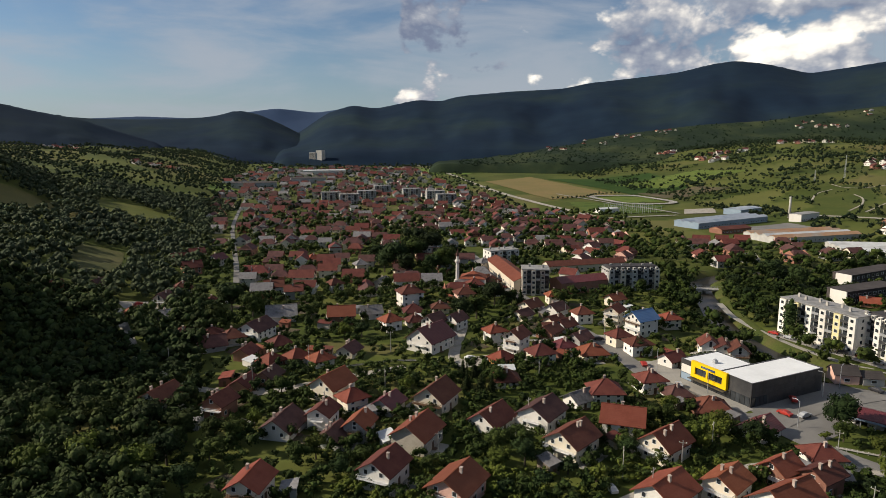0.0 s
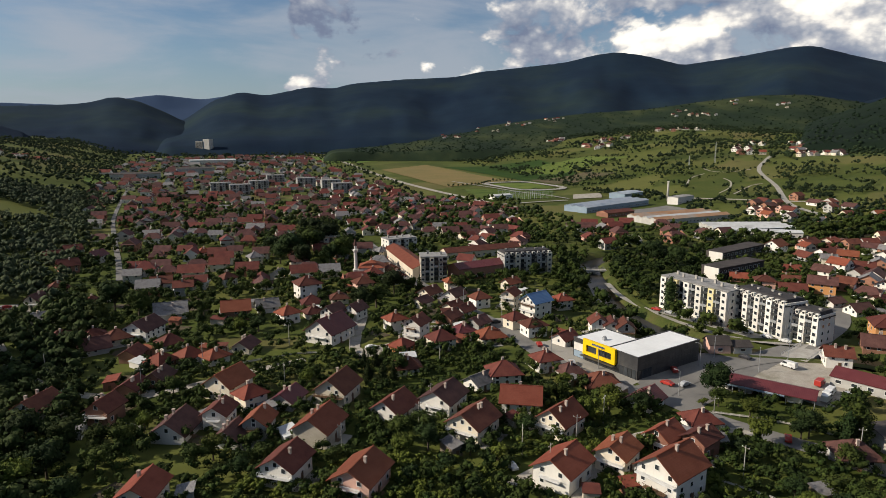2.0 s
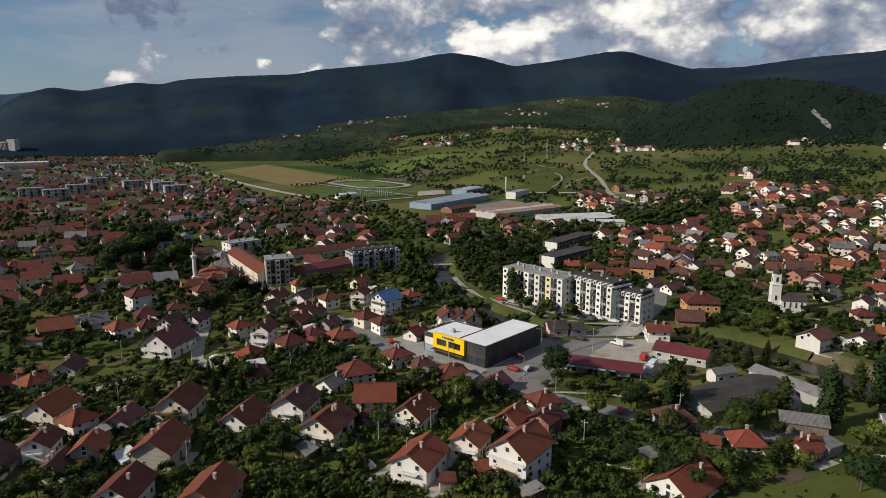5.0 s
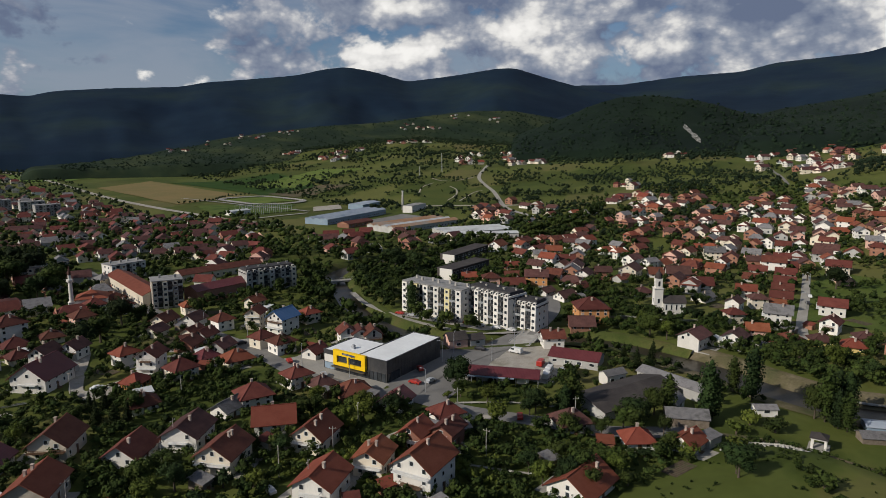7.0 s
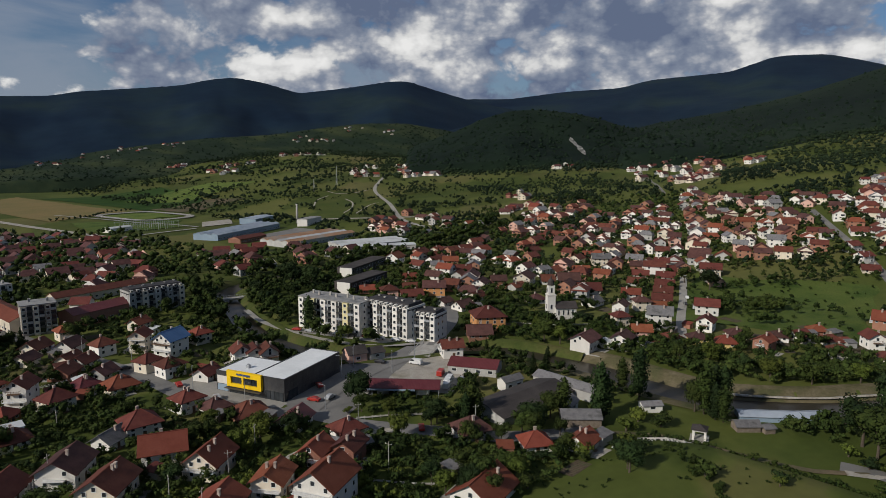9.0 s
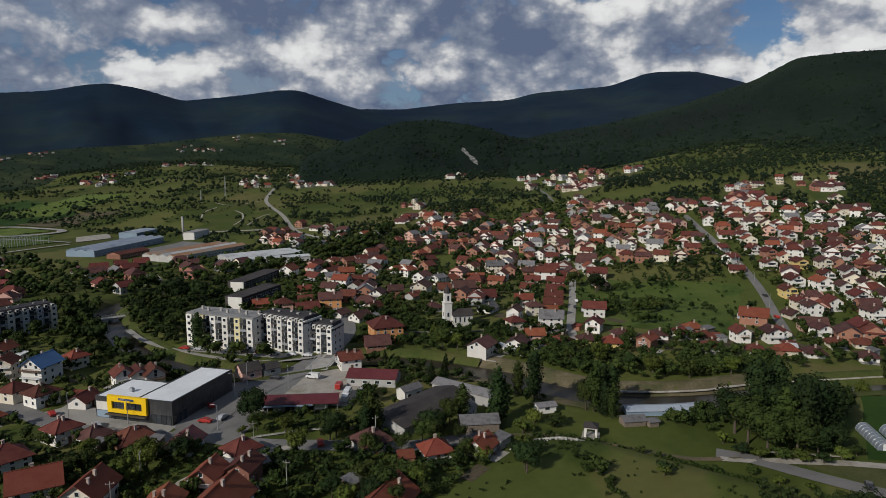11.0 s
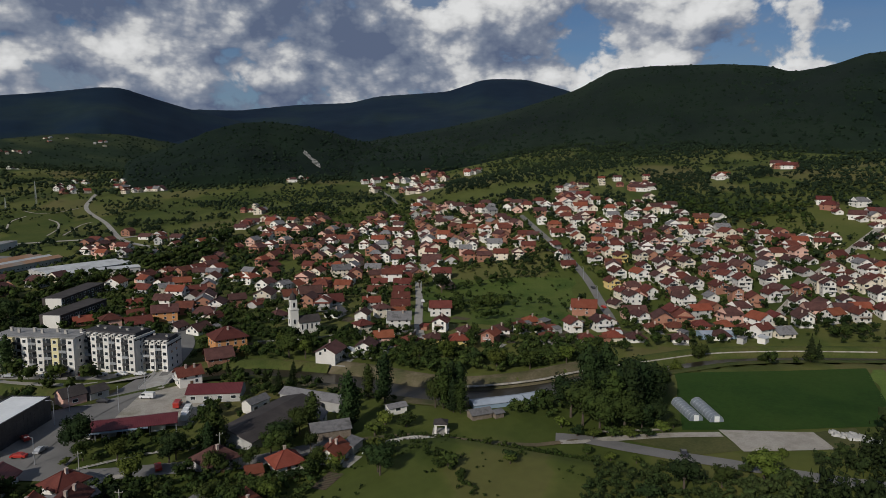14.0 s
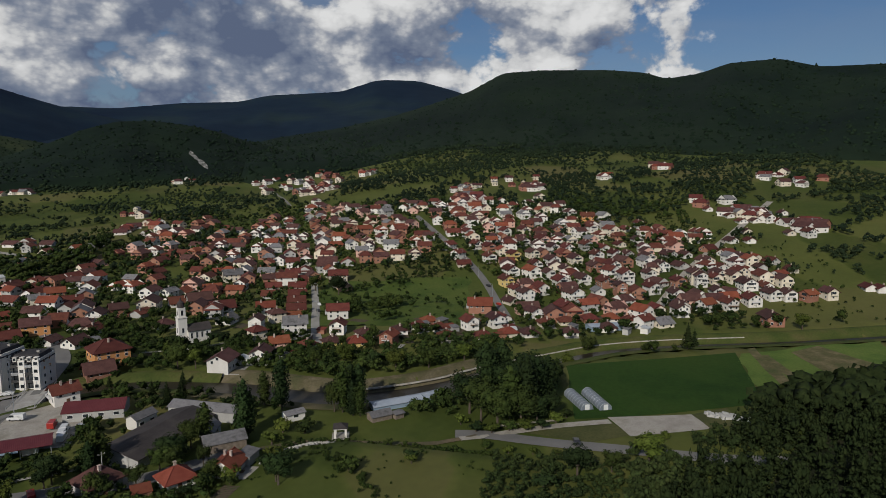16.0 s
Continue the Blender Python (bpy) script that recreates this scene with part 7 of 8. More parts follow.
def tree_kind(key, name, lobes_fn, h, r, n, leaf, count, size, seed):
    rnd = random.Random(seed)
    lobes = lobes_fn(rnd, h, r, n)
    V, F = leaf_cloud(rnd, lobes, count, size)
    core(rnd, lobes, 0.7, V, F, 6)
    crown = bpy.data.meshes.new("crown")
    crown.from_pydata([tuple(v) for v in V], [], F)
    crown.materials.append(LEAF[leaf])
    crown.polygons.foreach_set("use_smooth", [True] * len(crown.polygons))
    bm = bmesh.new()
    tube(bm, [(0, 0, -0.6), (0, 0, 0.25 * h), (0.1, 0.05, 0.7 * h)], [0.055 * r + 0.10, 0.04 * r + 0.07, 0.05], 7)
    if lobes_fn is broad_lobes:
        for cx, cy, cz, rx, rz in lobes[1:]:
            tube(bm, [(0, 0, 0.28 * h), (cx * 0.6, cy * 0.6, cz - rz * 0.4), (cx, cy, cz)], [0.03 * r + 0.03, 0.05, 0.025], 5)
    trunk = bpy.data.meshes.new("trunk")
    bm.to_mesh(trunk)
    bm.free()
    trunk.materials.append(BARK)
    KINDS.setdefault(key, []).append((name, trunk, crown, h, r))


for s in range(4):
    tree_kind("broad", "tree", broad_lobes, 8.5, 3.7, 7, ("mid", "dark", "mid", "light")[s], 900, 0.5, 20 + s)
for s in range(3):
    tree_kind("big", "tree", broad_lobes, 14.0, 6.0, 10, ("dark", "mid", "dark")[s], 1700, 0.66, 40 + s)
for s in range(3):
    tree_kind("fruit", "fruit_tree", broad_lobes, 4.6, 2.4, 5, ("light", "mid", "mid")[s], 300, 0.45, 60 + s)
for s in range(2):
    tree_kind("fir", "fir_tree", fir_lobes, 11.0, 2.6, 9, "fir", 620, 0.6, 80 + s)
for s in range(2):
    tree_kind("poplar", "poplar", column_lobes, 15.0, 2.7, 7, ("mid", "dark")[s], 760, 0.7, 90 + s)
for s in range(3):
    tree_kind("bush", "bush", broad_lobes, 2.8, 2.2, 5, ("mid", "dark", "light")[s], 240, 0.42, 100 + s)
TREE_WORD = {"broad": "leafy green garden tree", "big": "large spreading dark green tree", "fruit": "small light green fruit tree", "fir": "dark green pointed fir tree", "poplar": "tall narrow poplar with dense leaves", "bush": "dense rounded green bush"}
rt = random.Random(77)


def tree(key, x, y, scale=1.0, place=""):
    name, trunk, crown, h, r = rt.choice(KINDS[key])
    root = new(name)
    z = float(ground_at(x, y))
    root.matrix_basis = pose(x, y, z, 0, 0, rt.uniform(0, 360)) @ Matrix.Diagonal((scale * rt.uniform(0.9, 1.1), scale * rt.uniform(0.9, 1.1), scale * rt.uniform(0.92, 1.1), 1))
    tagged(root, TREE_WORD[key] + (" " + place if place else " among the houses"), "tree" if key != "bush" else "bush", "trees of the town")
    for nm, me in (("trunk", trunk), ("crown", crown)):
        ob = new(nm, me)
        ob.parent = root
    take_disc(x, y, r * scale * 0.7)
    return root


tree("big", 125, 162, 0.55)
tree("broad", 128, 152, 0.85)
tree("bush", 121, 164, 0.78)
tree("broad", 133, 138, 0.91)
tree("poplar", 140, 130, 0.75)
tree("poplar", 144, 129, 0.76)
tree("poplar", 175, 105, 1.19)
tree("bush", 154, 83, 1.59)
tree("bush", 158, 82, 1.44)
tree("bush", 157, 88, 1.46)
tree("bush", 162, 88, 1.48)
tree("poplar", 201, 83, 1.06)
tree("poplar", 209, 80, 0.97)
tree("poplar", 167, 255, 1.14)
tree("broad", 173, 233, 0.74)
tree("big", 230, 167, 0.89)
tree("broad", 232, 160, 1.03)
tree("fir", 193, 145, 0.83)
tree("fir", 200, 144, 0.84)
tree("fir", 197, 154, 0.72)
tree("big", 218, 351, 1.13)
tree("big", 223, 336, 1.11)
tree("big", 184, 334, 0.84)
tree("big", 175, 306, 0.78)
tree("big", 18, 457, 1.60)
tree("big", 30, 467, 1.60)
tree("big", 32, 396, 1.31)
tree("fir", 64, 312, 1.07)
tree("broad", 61, 320, 1.06)
tree("fir", 29, 217, 0.76)
tree("fir", 25, 218, 0.70)
tree("broad", 84, 316, 1.18)
tree("big", 52, 317, 1.07)
tree("broad", 40, 295, 1.60)
tree("broad", 33, 291, 1.59)
tree("broad", 243, 181, 0.83)
tree("broad", 283, 136, 0.74)
tree("broad", 394, 180, 1.54)
tree("big", 387, 161, 1.06)
tree("broad", 99, 161, 1.08)
tree("broad", 92, 168, 1.09)
tree("broad", 80, 176, 0.92)
tree("broad", 83, 160, 0.69)
tree("broad", 35, 164, 0.98)
tree("broad", 28, 163, 0.97)
tree("broad", 50, 159, 0.65)
tree("broad", 62, 158, 0.83)
tree("bush", 39, 158, 1.60)
tree("bush", 44, 151, 1.57)
tree("bush", 50, 147, 1.55)
tree("bush", 72, 139, 0.68)
tree("broad", 120, 138, 1.05)
tree("bush", 112, 136, 1.44)
tree("big", 164, 116, 0.71)
tree("broad", 158, 116.5, 0.76)
tree("poplar", 168, 114, 0.95)
tree("broad", 148, 99, 0.69)
tree("bush", 143, 98, 1.60)
tree("bush", 149, 94, 1.43)
tree("broad", 125, 99, 0.94)
tree("broad", 113, 97, 0.90)
tree("bush", 151, 97, 0.88)
tree("bush", 182, 88, 1.60)
tree("bush", 151, 61, 1.33)
tree("bush", 156, 66, 0.71)
tree("big", 200, 30, 1.08)
tree("big", 204, 23, 1.10)
tree("big", 206, 18, 0.68)
tree("big", 204, 36, 1.11)
tree("broad", 213, 14, 1.00)
tree("big", 210, 41, 1.14)
tree("big", 223, 30, 1.20)
tree("big", 237, 23, 1.25)
tree("big", 239, 38, 1.27)
tree("poplar", 211, 84, 1.16)
tree("poplar", 199, 76, 0.82)
tree("poplar", 198, 104, 1.14)
tree("broad", 304, 4, 1.10)
tree("broad", 279, 12, 0.87)
tree("fir", 308, -40, 1.12)
tree("fir", 317, -44, 1.16)
tree("broad", 303, -22, 0.77)
tree("broad", 375, -31, 0.68)
tree("broad", 356, -60, 0.97)
tree("broad", 360, -101, 1.01)
tree("bush", 160, 47, 1.08)
tree("bush", 182, 24, 0.95)
tree("bush", 183, 17, 0.9)
tree("bush", 183, 10, 0.8)
tree("bush", 184, 31, 0.9)
tree("broad", 182, -15, 1.22)
tree("broad", 176, -5, 0.85)
tree("broad", 171, 4, 1.16)
tree("bush", 200, -21, 0.83)
tree("bush", 159, 12, 1.58)
tree("broad", 248, 79, 1.19)
tree("broad", 249, 89, 0.97)
tree("broad", 250, 102, 1.23)
tree("broad", 255, 67, 1.21)
tree("broad", 247, 113, 0.99)
tree("broad", 269, 55, 1.00)
tree("fir", 29, 202, 0.82)
tree("fir", 33, 204, 0.72)
tree("fir", 25, 207, 0.84)
tree("big", 4, 412, 1.58)
tree("big", 15, 429, 1.60)
tree("big", 28, 448, 1.47)
tree("big", -7, 430, 1.18)
tree("big", -75, 312, 1.24)
tree("big", -63, 301, 1.03)
tree("broad", -77, 292, 1.37)
tree("broad", -36, 298, 1.09)
tree("broad", -12, 270, 0.99)
tree("broad", -19, 267, 0.98)
tree("broad", -25, 209, 0.59)
tree("broad", 36, 210, 1.00)
tree("broad", 19, 211, 0.80)
tree("broad", 5, 207, 0.78)
tree("fruit", -6, 325, 1.09)
tree("broad", -10, 337, 0.91)
tree("broad", 75, 176, 0.91)
tree("broad", 83, 181, 0.94)
tree("broad", 57, 166, 0.68)
tree("broad", 34, 156, 0.94)
tree("broad", 27, 154, 0.93)
tree("bush", 19, 152, 1.53)
tree("bush", 36, 145, 1.51)
tree("bush", 26, 143, 1.48)
tree("broad", 9, 152, 0.76)
tree("broad", -13, 154, 0.77)
tree("broad", -8, 159, 0.79)
tree("broad", -20, 164, 0.97)
tree("broad", -24, 161, 0.96)
tree("big", 128, 168, 0.86)
tree("broad", 96, 239, 0.95)
tree("broad", -68, 181, 1.36)
tree("broad", -57, 177, 1.31)
tree("broad", -83, 186, 1.42)
tree("broad", -96, 183, 1.44)
tree("broad", -78, 163, 1.28)
tree("broad", -58, 164, 1.24)
tree("broad", -47, 163, 0.99)
tree("broad", -88, 158, 1.28)
tree("broad", -62, 156, 1.21)
tree("broad", -50, 150, 0.94)
tree("bush", -37, 151, 1.04)
tree("broad", -36, 210, 0.80)
tree("broad", -40, 185, 0.72)
tree("broad", -43, 175, 1.04)
tree("broad", -49, 176, 1.05)
tree("bush", -5, 178, 0.87)
tree("broad", 82, 162, 1.04)
tree("broad", 90, 164, 0.89)
tree("bush", 86, 148, 0.84)
tree("poplar", 206, 27, 1.38)
tree("poplar", 220, 37, 1.38)
tree("poplar", 218, 19, 1.38)
tree("poplar", 210, 22, 1.38)
tree("poplar", 224, 16, 1.23)
tree("poplar", 232, 33, 1.38)
tree("bush", 195, 36, 1.27)
tree("bush", 195, 31, 1.26)
tree("bush", 198, 26, 1.27)
tree("bush", 200, 21, 1.28)
tree("bush", 202, 16, 1.29)
tree("bush", 208, 12, 1.32)
tree("bush", 213, 9, 1.21)
tree("bush", 200, 42, 1.30)
tree("bush", 181, 95, 1.60)
tree("bush", 172, 94, 1.60)
tree("bush", 200, 80, 1.02)
tree("broad", 116, 103, 1.07)
tree("broad", 124, 102, 0.95)
tree("broad", 117, 109, 0.95)
tree("bush", 127, 108, 1.37)
tree("bush", 124, 94, 1.30)
tree("broad", 109, 113, 0.78)
tree("bush", 104, 121, 1.06)
tree("bush", 157, 96, 1.07)
tree("bush", 147, 101, 1.04)
tree("bush", 149, 98, 0.87)
tree("big", -3, 405, 1.15)
tree("big", 10, 388, 1.15)
tree("big", 26, 393, 1.15)
tree("big", 7, 427, 1.15)
tree("big", 21, 440, 1.15)
tree("big", 36, 415, 1.15)
tree("poplar", 144, 132, 0.95)
tree("broad", 147, 136, 0.90)
tree("big", 154, 115, 0.75)
tree("broad", 149, 115.5, 0.95)
tree("poplar", 176, 104, 0.95)
tree("big", 201, 86, 0.75)
tree("poplar", 199, 78.5, 0.85)
tree("big", 143.5, 77, 0.72)
tree("broad", 146, 79, 0.80)
tree("big", 111, 102, 0.62)
tree("broad", 116, 101, 1.00)
tree("broad", 107, 106, 0.90)
tree("bush", 139, 100.5, 1.10)
tree("bush", 143, 97, 1.00)
tree("bush", 147, 93, 1.00)
tree("bush", 158.5, 46.5, 1.00)
tree("broad", 133, 122, 0.85)
tree("broad", 140, 116, 0.80)
tree("big", 135.5, 138, 0.66)
tree("broad", 149, 111, 0.90)
tree("broad", 155, 106, 0.70)
tree("fir", 210, 183, 0.70)
tree("fir", 219, 157, 0.75)
tree("poplar", 201, 112, 0.80)


# ---- massed trees ----
def small_tree_templates(rnd, lobes_fn, h, r, n, count, size, ring, variants):
    out = []
    for _ in range(variants):
        lobes = lobes_fn(rnd, h, r, n)
        V, F = leaf_cloud(rnd, lobes, count, size, 0.5)
        core(rnd, lobes, 0.76, V, F, ring)
        quads = np.array([f if len(f) == 4 else (*f, f[2]) for f in F])
        out.append((np.array([tuple(v) for v in V]), quads))
    return out


def mass_of_trees(name, spots, templates, label, mat, heights=None):
    """Many trees in one mesh: spots (x, y, scale)."""
    V, Q, n = [], [], 0
    rnd = np.random.RandomState(len(spots))
    xs = np.array([s[0] for s in spots])
    ys = np.array([s[1] for s in spots])
    zs = ground_at(xs, ys) if heights is None else heights
    for i, (x, y, s) in enumerate(spots):
        v, q = templates[rnd.randint(len(templates))]
        a = rnd.uniform(0, 6.28)
        c, d = math.cos(a), math.sin(a)
        w = np.empty_like(v)
        w[:, 0] = x + s * (c * v[:, 0] - d * v[:, 1])
        w[:, 1] = y + s * (d * v[:, 0] + c * v[:, 1])
        w[:, 2] = zs[i] - 0.3 + s * rnd.uniform(0.85, 1.15) * v[:, 2]
        V.append(w)
        Q.append(q + n)
        n += len(v)
    V, Q = np.vstack(V), np.vstack(Q)
    tri = Q[:, 2] == Q[:, 3]
    me = bpy.data.meshes.new(name)
    me.vertices.add(len(V))
    me.vertices.foreach_set("co", V.astype(np.float32).ravel())
    sizes = np.where(tri, 3, 4)
    starts = np.concatenate([[0], np.cumsum(sizes)[:-1]])
    flat = Q.ravel()[np.stack([np.ones(len(Q), bool)] * 3 + [~tri], 1).ravel()]
    me.loops.add(len(flat))
    me.loops.foreach_set("vertex_index", flat.astype(np.int32))
    me.polygons.add(len(Q))
    me.polygons.foreach_set("loop_start", starts.astype(np.int32))
    me.update(calc_edges=True)
    me.validate()
    ob = placed(name, me, mat, smooth=True)
    return tagged(ob, label, "trees", kind="stuff")


rm = random.Random(5)
MIDTREES = small_tree_templates(rm, broad_lobes, 7.5, 3.3, 3, 72, 0.92, 4, 10)
PINES = small_tree_templates(rm, fir_lobes, 10.5, 2.1, 5, 72, 0.66, 3, 6) + small_tree_templates(rm, broad_lobes, 9.5, 2.2, 3, 78, 0.58, 3, 2)
FARTREES = small_tree_templates(rm, broad_lobes, 7.5, 3.6, 2, 14, 1.7, 3, 10)
LUMPS = small_tree_templates(rm, broad_lobes, 8.5, 5.2, 0, 2, 2.6, 3, 9)


def scatter(n, where, smin, smax, ok=None, room=0.0):
    """Random places in a box (x0, x1, y0, y1) that are free and suit ok(x, y)."""
    out = []
    for _ in range(n):
        x, y = rm.uniform(where[0], where[1]), rm.uniform(where[2], where[3])
        if is_free(x, y) and (ok is None or ok(x, y)):
            out.append((x, y, rm.uniform(smin, smax)))
            if room:
                take_disc(x, y, room)
    return out


def clump(x, y, s):
    return float(waves(np.array(x), np.array(y), s))


# gardens between the houses
garden = scatter(4600, (-75, 270, 100, 345), 0.3, 0.85, lambda x, y: clump(x * 1.7, y * 1.7, 60) > -0.45 and x > -62 - 0.1 * y, 1.5)
garden += scatter(4400, (-140, 240, 330, 700), 0.5, 1.15, lambda x, y: clump(x, y, 80) > -0.45 and x > -62 - 0.17 * y, 2.2)
garden += scatter(8500, (215, 680, -80, 480), 0.4, 1.0, lambda x, y: clump(x, y, 70) > (-0.3 if not (300 < x < 440 and 62 < y < 180) else 0.25), 1.7)
garden += scatter(2600, (320, 640, -150, 240), 0.18, 0.42, lambda x, y: clump(x, y, 25) > -0.2, 1.2)
mass_of_trees("outer_trees", [g for g in garden if 390 <= math.hypot(g[0], g[1]) < 500], FARTREES, "garden trees between the farther houses", WOOD_STUFF)
mass_of_trees("far_garden_trees", [g for g in garden if math.hypot(g[0], g[1]) >= 500], LUMPS, "garden trees between the farthest houses", WOOD_STUFF)
garden += scatter(500, (300, 440, 62, 182), 0.5, 1.1, lambda x, y: clump(x, y, 60) > 0.12 and x + 0.4 * y > 380, 3.0)
mass_of_trees("garden_trees", [g for g in garden if math.hypot(g[0], g[1]) < 390], MIDTREES, "mixed garden trees and hedges between the houses", WOOD_STUFF)
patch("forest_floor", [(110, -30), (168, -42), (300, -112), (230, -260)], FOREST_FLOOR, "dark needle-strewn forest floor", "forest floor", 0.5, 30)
# the wooded hill on the left and behind
wood = scatter(5200, (-230, -22, 60, 330), 0.7, 1.35, lambda x, y: -x > 30 + 0.16 * y and math.hypot(x, y) < 400, 1.9)
deep = scatter(8200, (-620, -90, 320, 820), 0.8, 1.5, lambda x, y: -x > 48 + 0.17 * y and (clump(x, y, 210) > -0.42 or land(x, y) > 70), 2.2)
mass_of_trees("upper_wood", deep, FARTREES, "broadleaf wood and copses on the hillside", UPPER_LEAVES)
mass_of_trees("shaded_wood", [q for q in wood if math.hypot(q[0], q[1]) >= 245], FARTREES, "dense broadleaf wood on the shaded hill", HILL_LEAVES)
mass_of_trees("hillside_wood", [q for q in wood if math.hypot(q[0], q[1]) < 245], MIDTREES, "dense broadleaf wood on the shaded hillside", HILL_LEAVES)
pines = scatter(15000, (95, 330, -260, -10), 0.5, 1.15, lambda x, y: y < -13 - 0.5 * (x - 150) and x < 300 and math.hypot(x, y) < 285, 1.6)
mass_of_trees("pine_wood", [q for q in pines if math.hypot(q[0], q[1]) < 225], PINES, "dark pine wood on a knoll", LEAF["fir"])
mass_of_trees("back_pine_wood", [(q[0], q[1], q[2] * 1.1) for q in pines if math.hypot(q[0], q[1]) >= 225], LUMPS, "farther part of the dark pine wood", LEAF["fir"])
thicket = scatter(2000, (-14, 100, 92, 152), 0.22, 0.55, lambda x, y: clump(x, y, 45) > -0.25, 1.0)
mass_of_trees("thicket", thicket, MIDTREES, "light green thicket on the slope below the houses", LEAF["light"])
SHRUBS = small_tree_templates(rm, broad_lobes, 5.0, 3.0, 2, 44, 0.78, 3, 9)
shrubs = scatter(5200, (-48, 150, 92, 236), 0.28, 0.78, lambda x, y: clump(x, y, 70) > -0.5 and x > -40 - 0.1 * y, 1.2)
mass_of_trees("garden_shrubs", shrubs, SHRUBS, "dense garden shrubs and young trees between the houses", HEDGE_LEAVES)
scrub = scatter(1500, (120, 186, -12, 26), 0.2, 0.42, lambda x, y: x < 182 - 0.1 * y and clump(x, y, 40) > -0.15, 1.1)
scrub += scatter(1500, (125, 206, -62, -9), 0.3, 0.75, lambda x, y: x < 186 + max(0, -8 - y) * 0.6 and y > -32 - 0.5 * (x - 150) and clump(x, y, 40) > -0.55, 1.3)
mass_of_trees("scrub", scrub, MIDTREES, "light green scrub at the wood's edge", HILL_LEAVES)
banks = [(q[0] + sd[0] * o, q[1] + sd[1] * o, rm.uniform(0.7, 1.3) * (1.25 if q[1] > 205 else 0.9)) for q, sd in zip(RIVER, sides_of(RIVER)) for o in (rm.uniform(8.6, 13), -rm.uniform(8.6, 13), rm.uniform(10, 20), -rm.uniform(10, 20)) if rm.random() < (0.8 if q[1] > 205 else 0.14 if q[1] > 30 else 0.24)]
mass_of_trees("riverside_trees", [b for b in banks if is_free(b[0], b[1])], MIDTREES, "willows and bushes along the river", WOOD_STUFF)
hedge = [(q[0] + rm.uniform(-1, 1), q[1], rm.uniform(0.28, 0.45)) for q in path_xy([(168, 90), (174, 76), (177, 60), (178, 42), (177, 26)], 1.4)]
mass_of_trees("hedge", hedge, MIDTREES, "overgrown hedge beside the country road", WOOD_STUFF)
weeds = [(x + rm.uniform(-2.5, 2.5), y + rm.uniform(-2.5, 2.5), rm.uniform(0.14, 0.36)) for x, y in path_xy([(162, 76), (157, 69), (152, 63), (147, 56), (140, 50)], 0.8)]
weeds += scatter(420, (105, 172, 20, 98), 0.08, 0.2, lambda x, y: clump(x * 2, y * 2, 60) > 0.12)
mass_of_trees("meadow_shrubs", weeds, MIDTREES, "low shrubs and weeds in the meadow", WOOD_STUFF)
orchard = scatter(1500, (205, 300, 45, 140), 0.35, 0.85, lambda x, y: near_line(np.array(x), np.array(y), RIVER[::2]) > 13 and near_line(np.array(x), np.array(y), RIVER[::2]) < 48 and clump(x, y, 33) > -0.55, 1.2)
mass_of_trees("orchard_thicket", orchard, MIDTREES, "dense light green orchard and shrubs above the river bank", HEDGE_LEAVES)
# hedges and copses on the far slopes
far = []
rf = np.random.RandomState(31)
fx, fy = rf.uniform(370, 1550, 95000), rf.uniform(-320, 2300, 95000)
_, edge, edge_kind = parcels(fx, fy, 105)
high = land(fx, fy)
woods = 0.50 * waves(fx + 90, fy, 300) + 0.42 * waves(fy, fx, 110) + 0.26 * waves(fx * 1.3, fy * 0.7, 48)
wooded = woods > 0.10 + 0.04 * sstep(300, 650, fy) - 0.30 * sstep(18, 60, high) - 0.45 * sstep(60, 150, high)
hedged = (edge < 4.5) & (edge_kind > 0.30)
lot = rf.uniform(0, 1, len(fx))
for x, y, w, h, q in zip(fx, fy, wooded, hedged, lot):
    far_off = math.hypot(x, y)
    if far_off > 480 and ((w and q < (0.8 if far_off < 1000 else 0.32)) or (h and q < 0.9) or q < 0.008) and is_free(x, y):
        far.append((float(x), float(y), (0.5 if far_off < 1000 else 0.85) + 0.6 * float((q * 37) % 1.0) if w else 0.45 + 0.6 * float((q * 37) % 1.0)))
for _ in range(9000):
    x, y = rm.uniform(-900, -120), rm.uniform(700, 2200)
    if -x > 62 + 0.17 * y and clump(x, y, 170) > -0.35:
        far.append((x, y, rm.uniform(0.7, 1.4)))
for _ in range(3600):
    x, y = rm.uniform(-330, 160), rm.uniform(690, 1800)
    if is_free(x, y) and clump(x, y, 90) > -0.25:
        far.append((x, y, rm.uniform(0.6, 1.2)))
for _ in range(1500):
    x, y = rm.uniform(60, 700), rm.uniform(1500, 2400)
    if clump(x, y * 3, 160) > 0.35:
        far.append((x, y, rm.uniform(0.6, 1.2)))
for _ in range(3800):
    x, y = rm.uniform(-650, 600), rm.uniform(1720, 2600)
    if clump(x, y * 2.2, 130) > -0.15:
        far.append((x, y, rm.uniform(0.8, 1.6)))
for q in path_xy([(215, 850), (262, 868), (290, 905), (330, 925)], 7):
    far.append((q[0], q[1], 0.8))
mass_of_trees("copses", [q for q in far if math.hypot(q[0], q[1]) < 850], FARTREES, "hedges and copses scattered over the slopes", FAR_WOOD)
mass_of_trees("far_copses", [(q[0], q[1], q[2] * 0.85) for q in far if math.hypot(q[0], q[1]) >= 850], LUMPS, "hedges and copses scattered over the far slopes", FAR_WOOD)
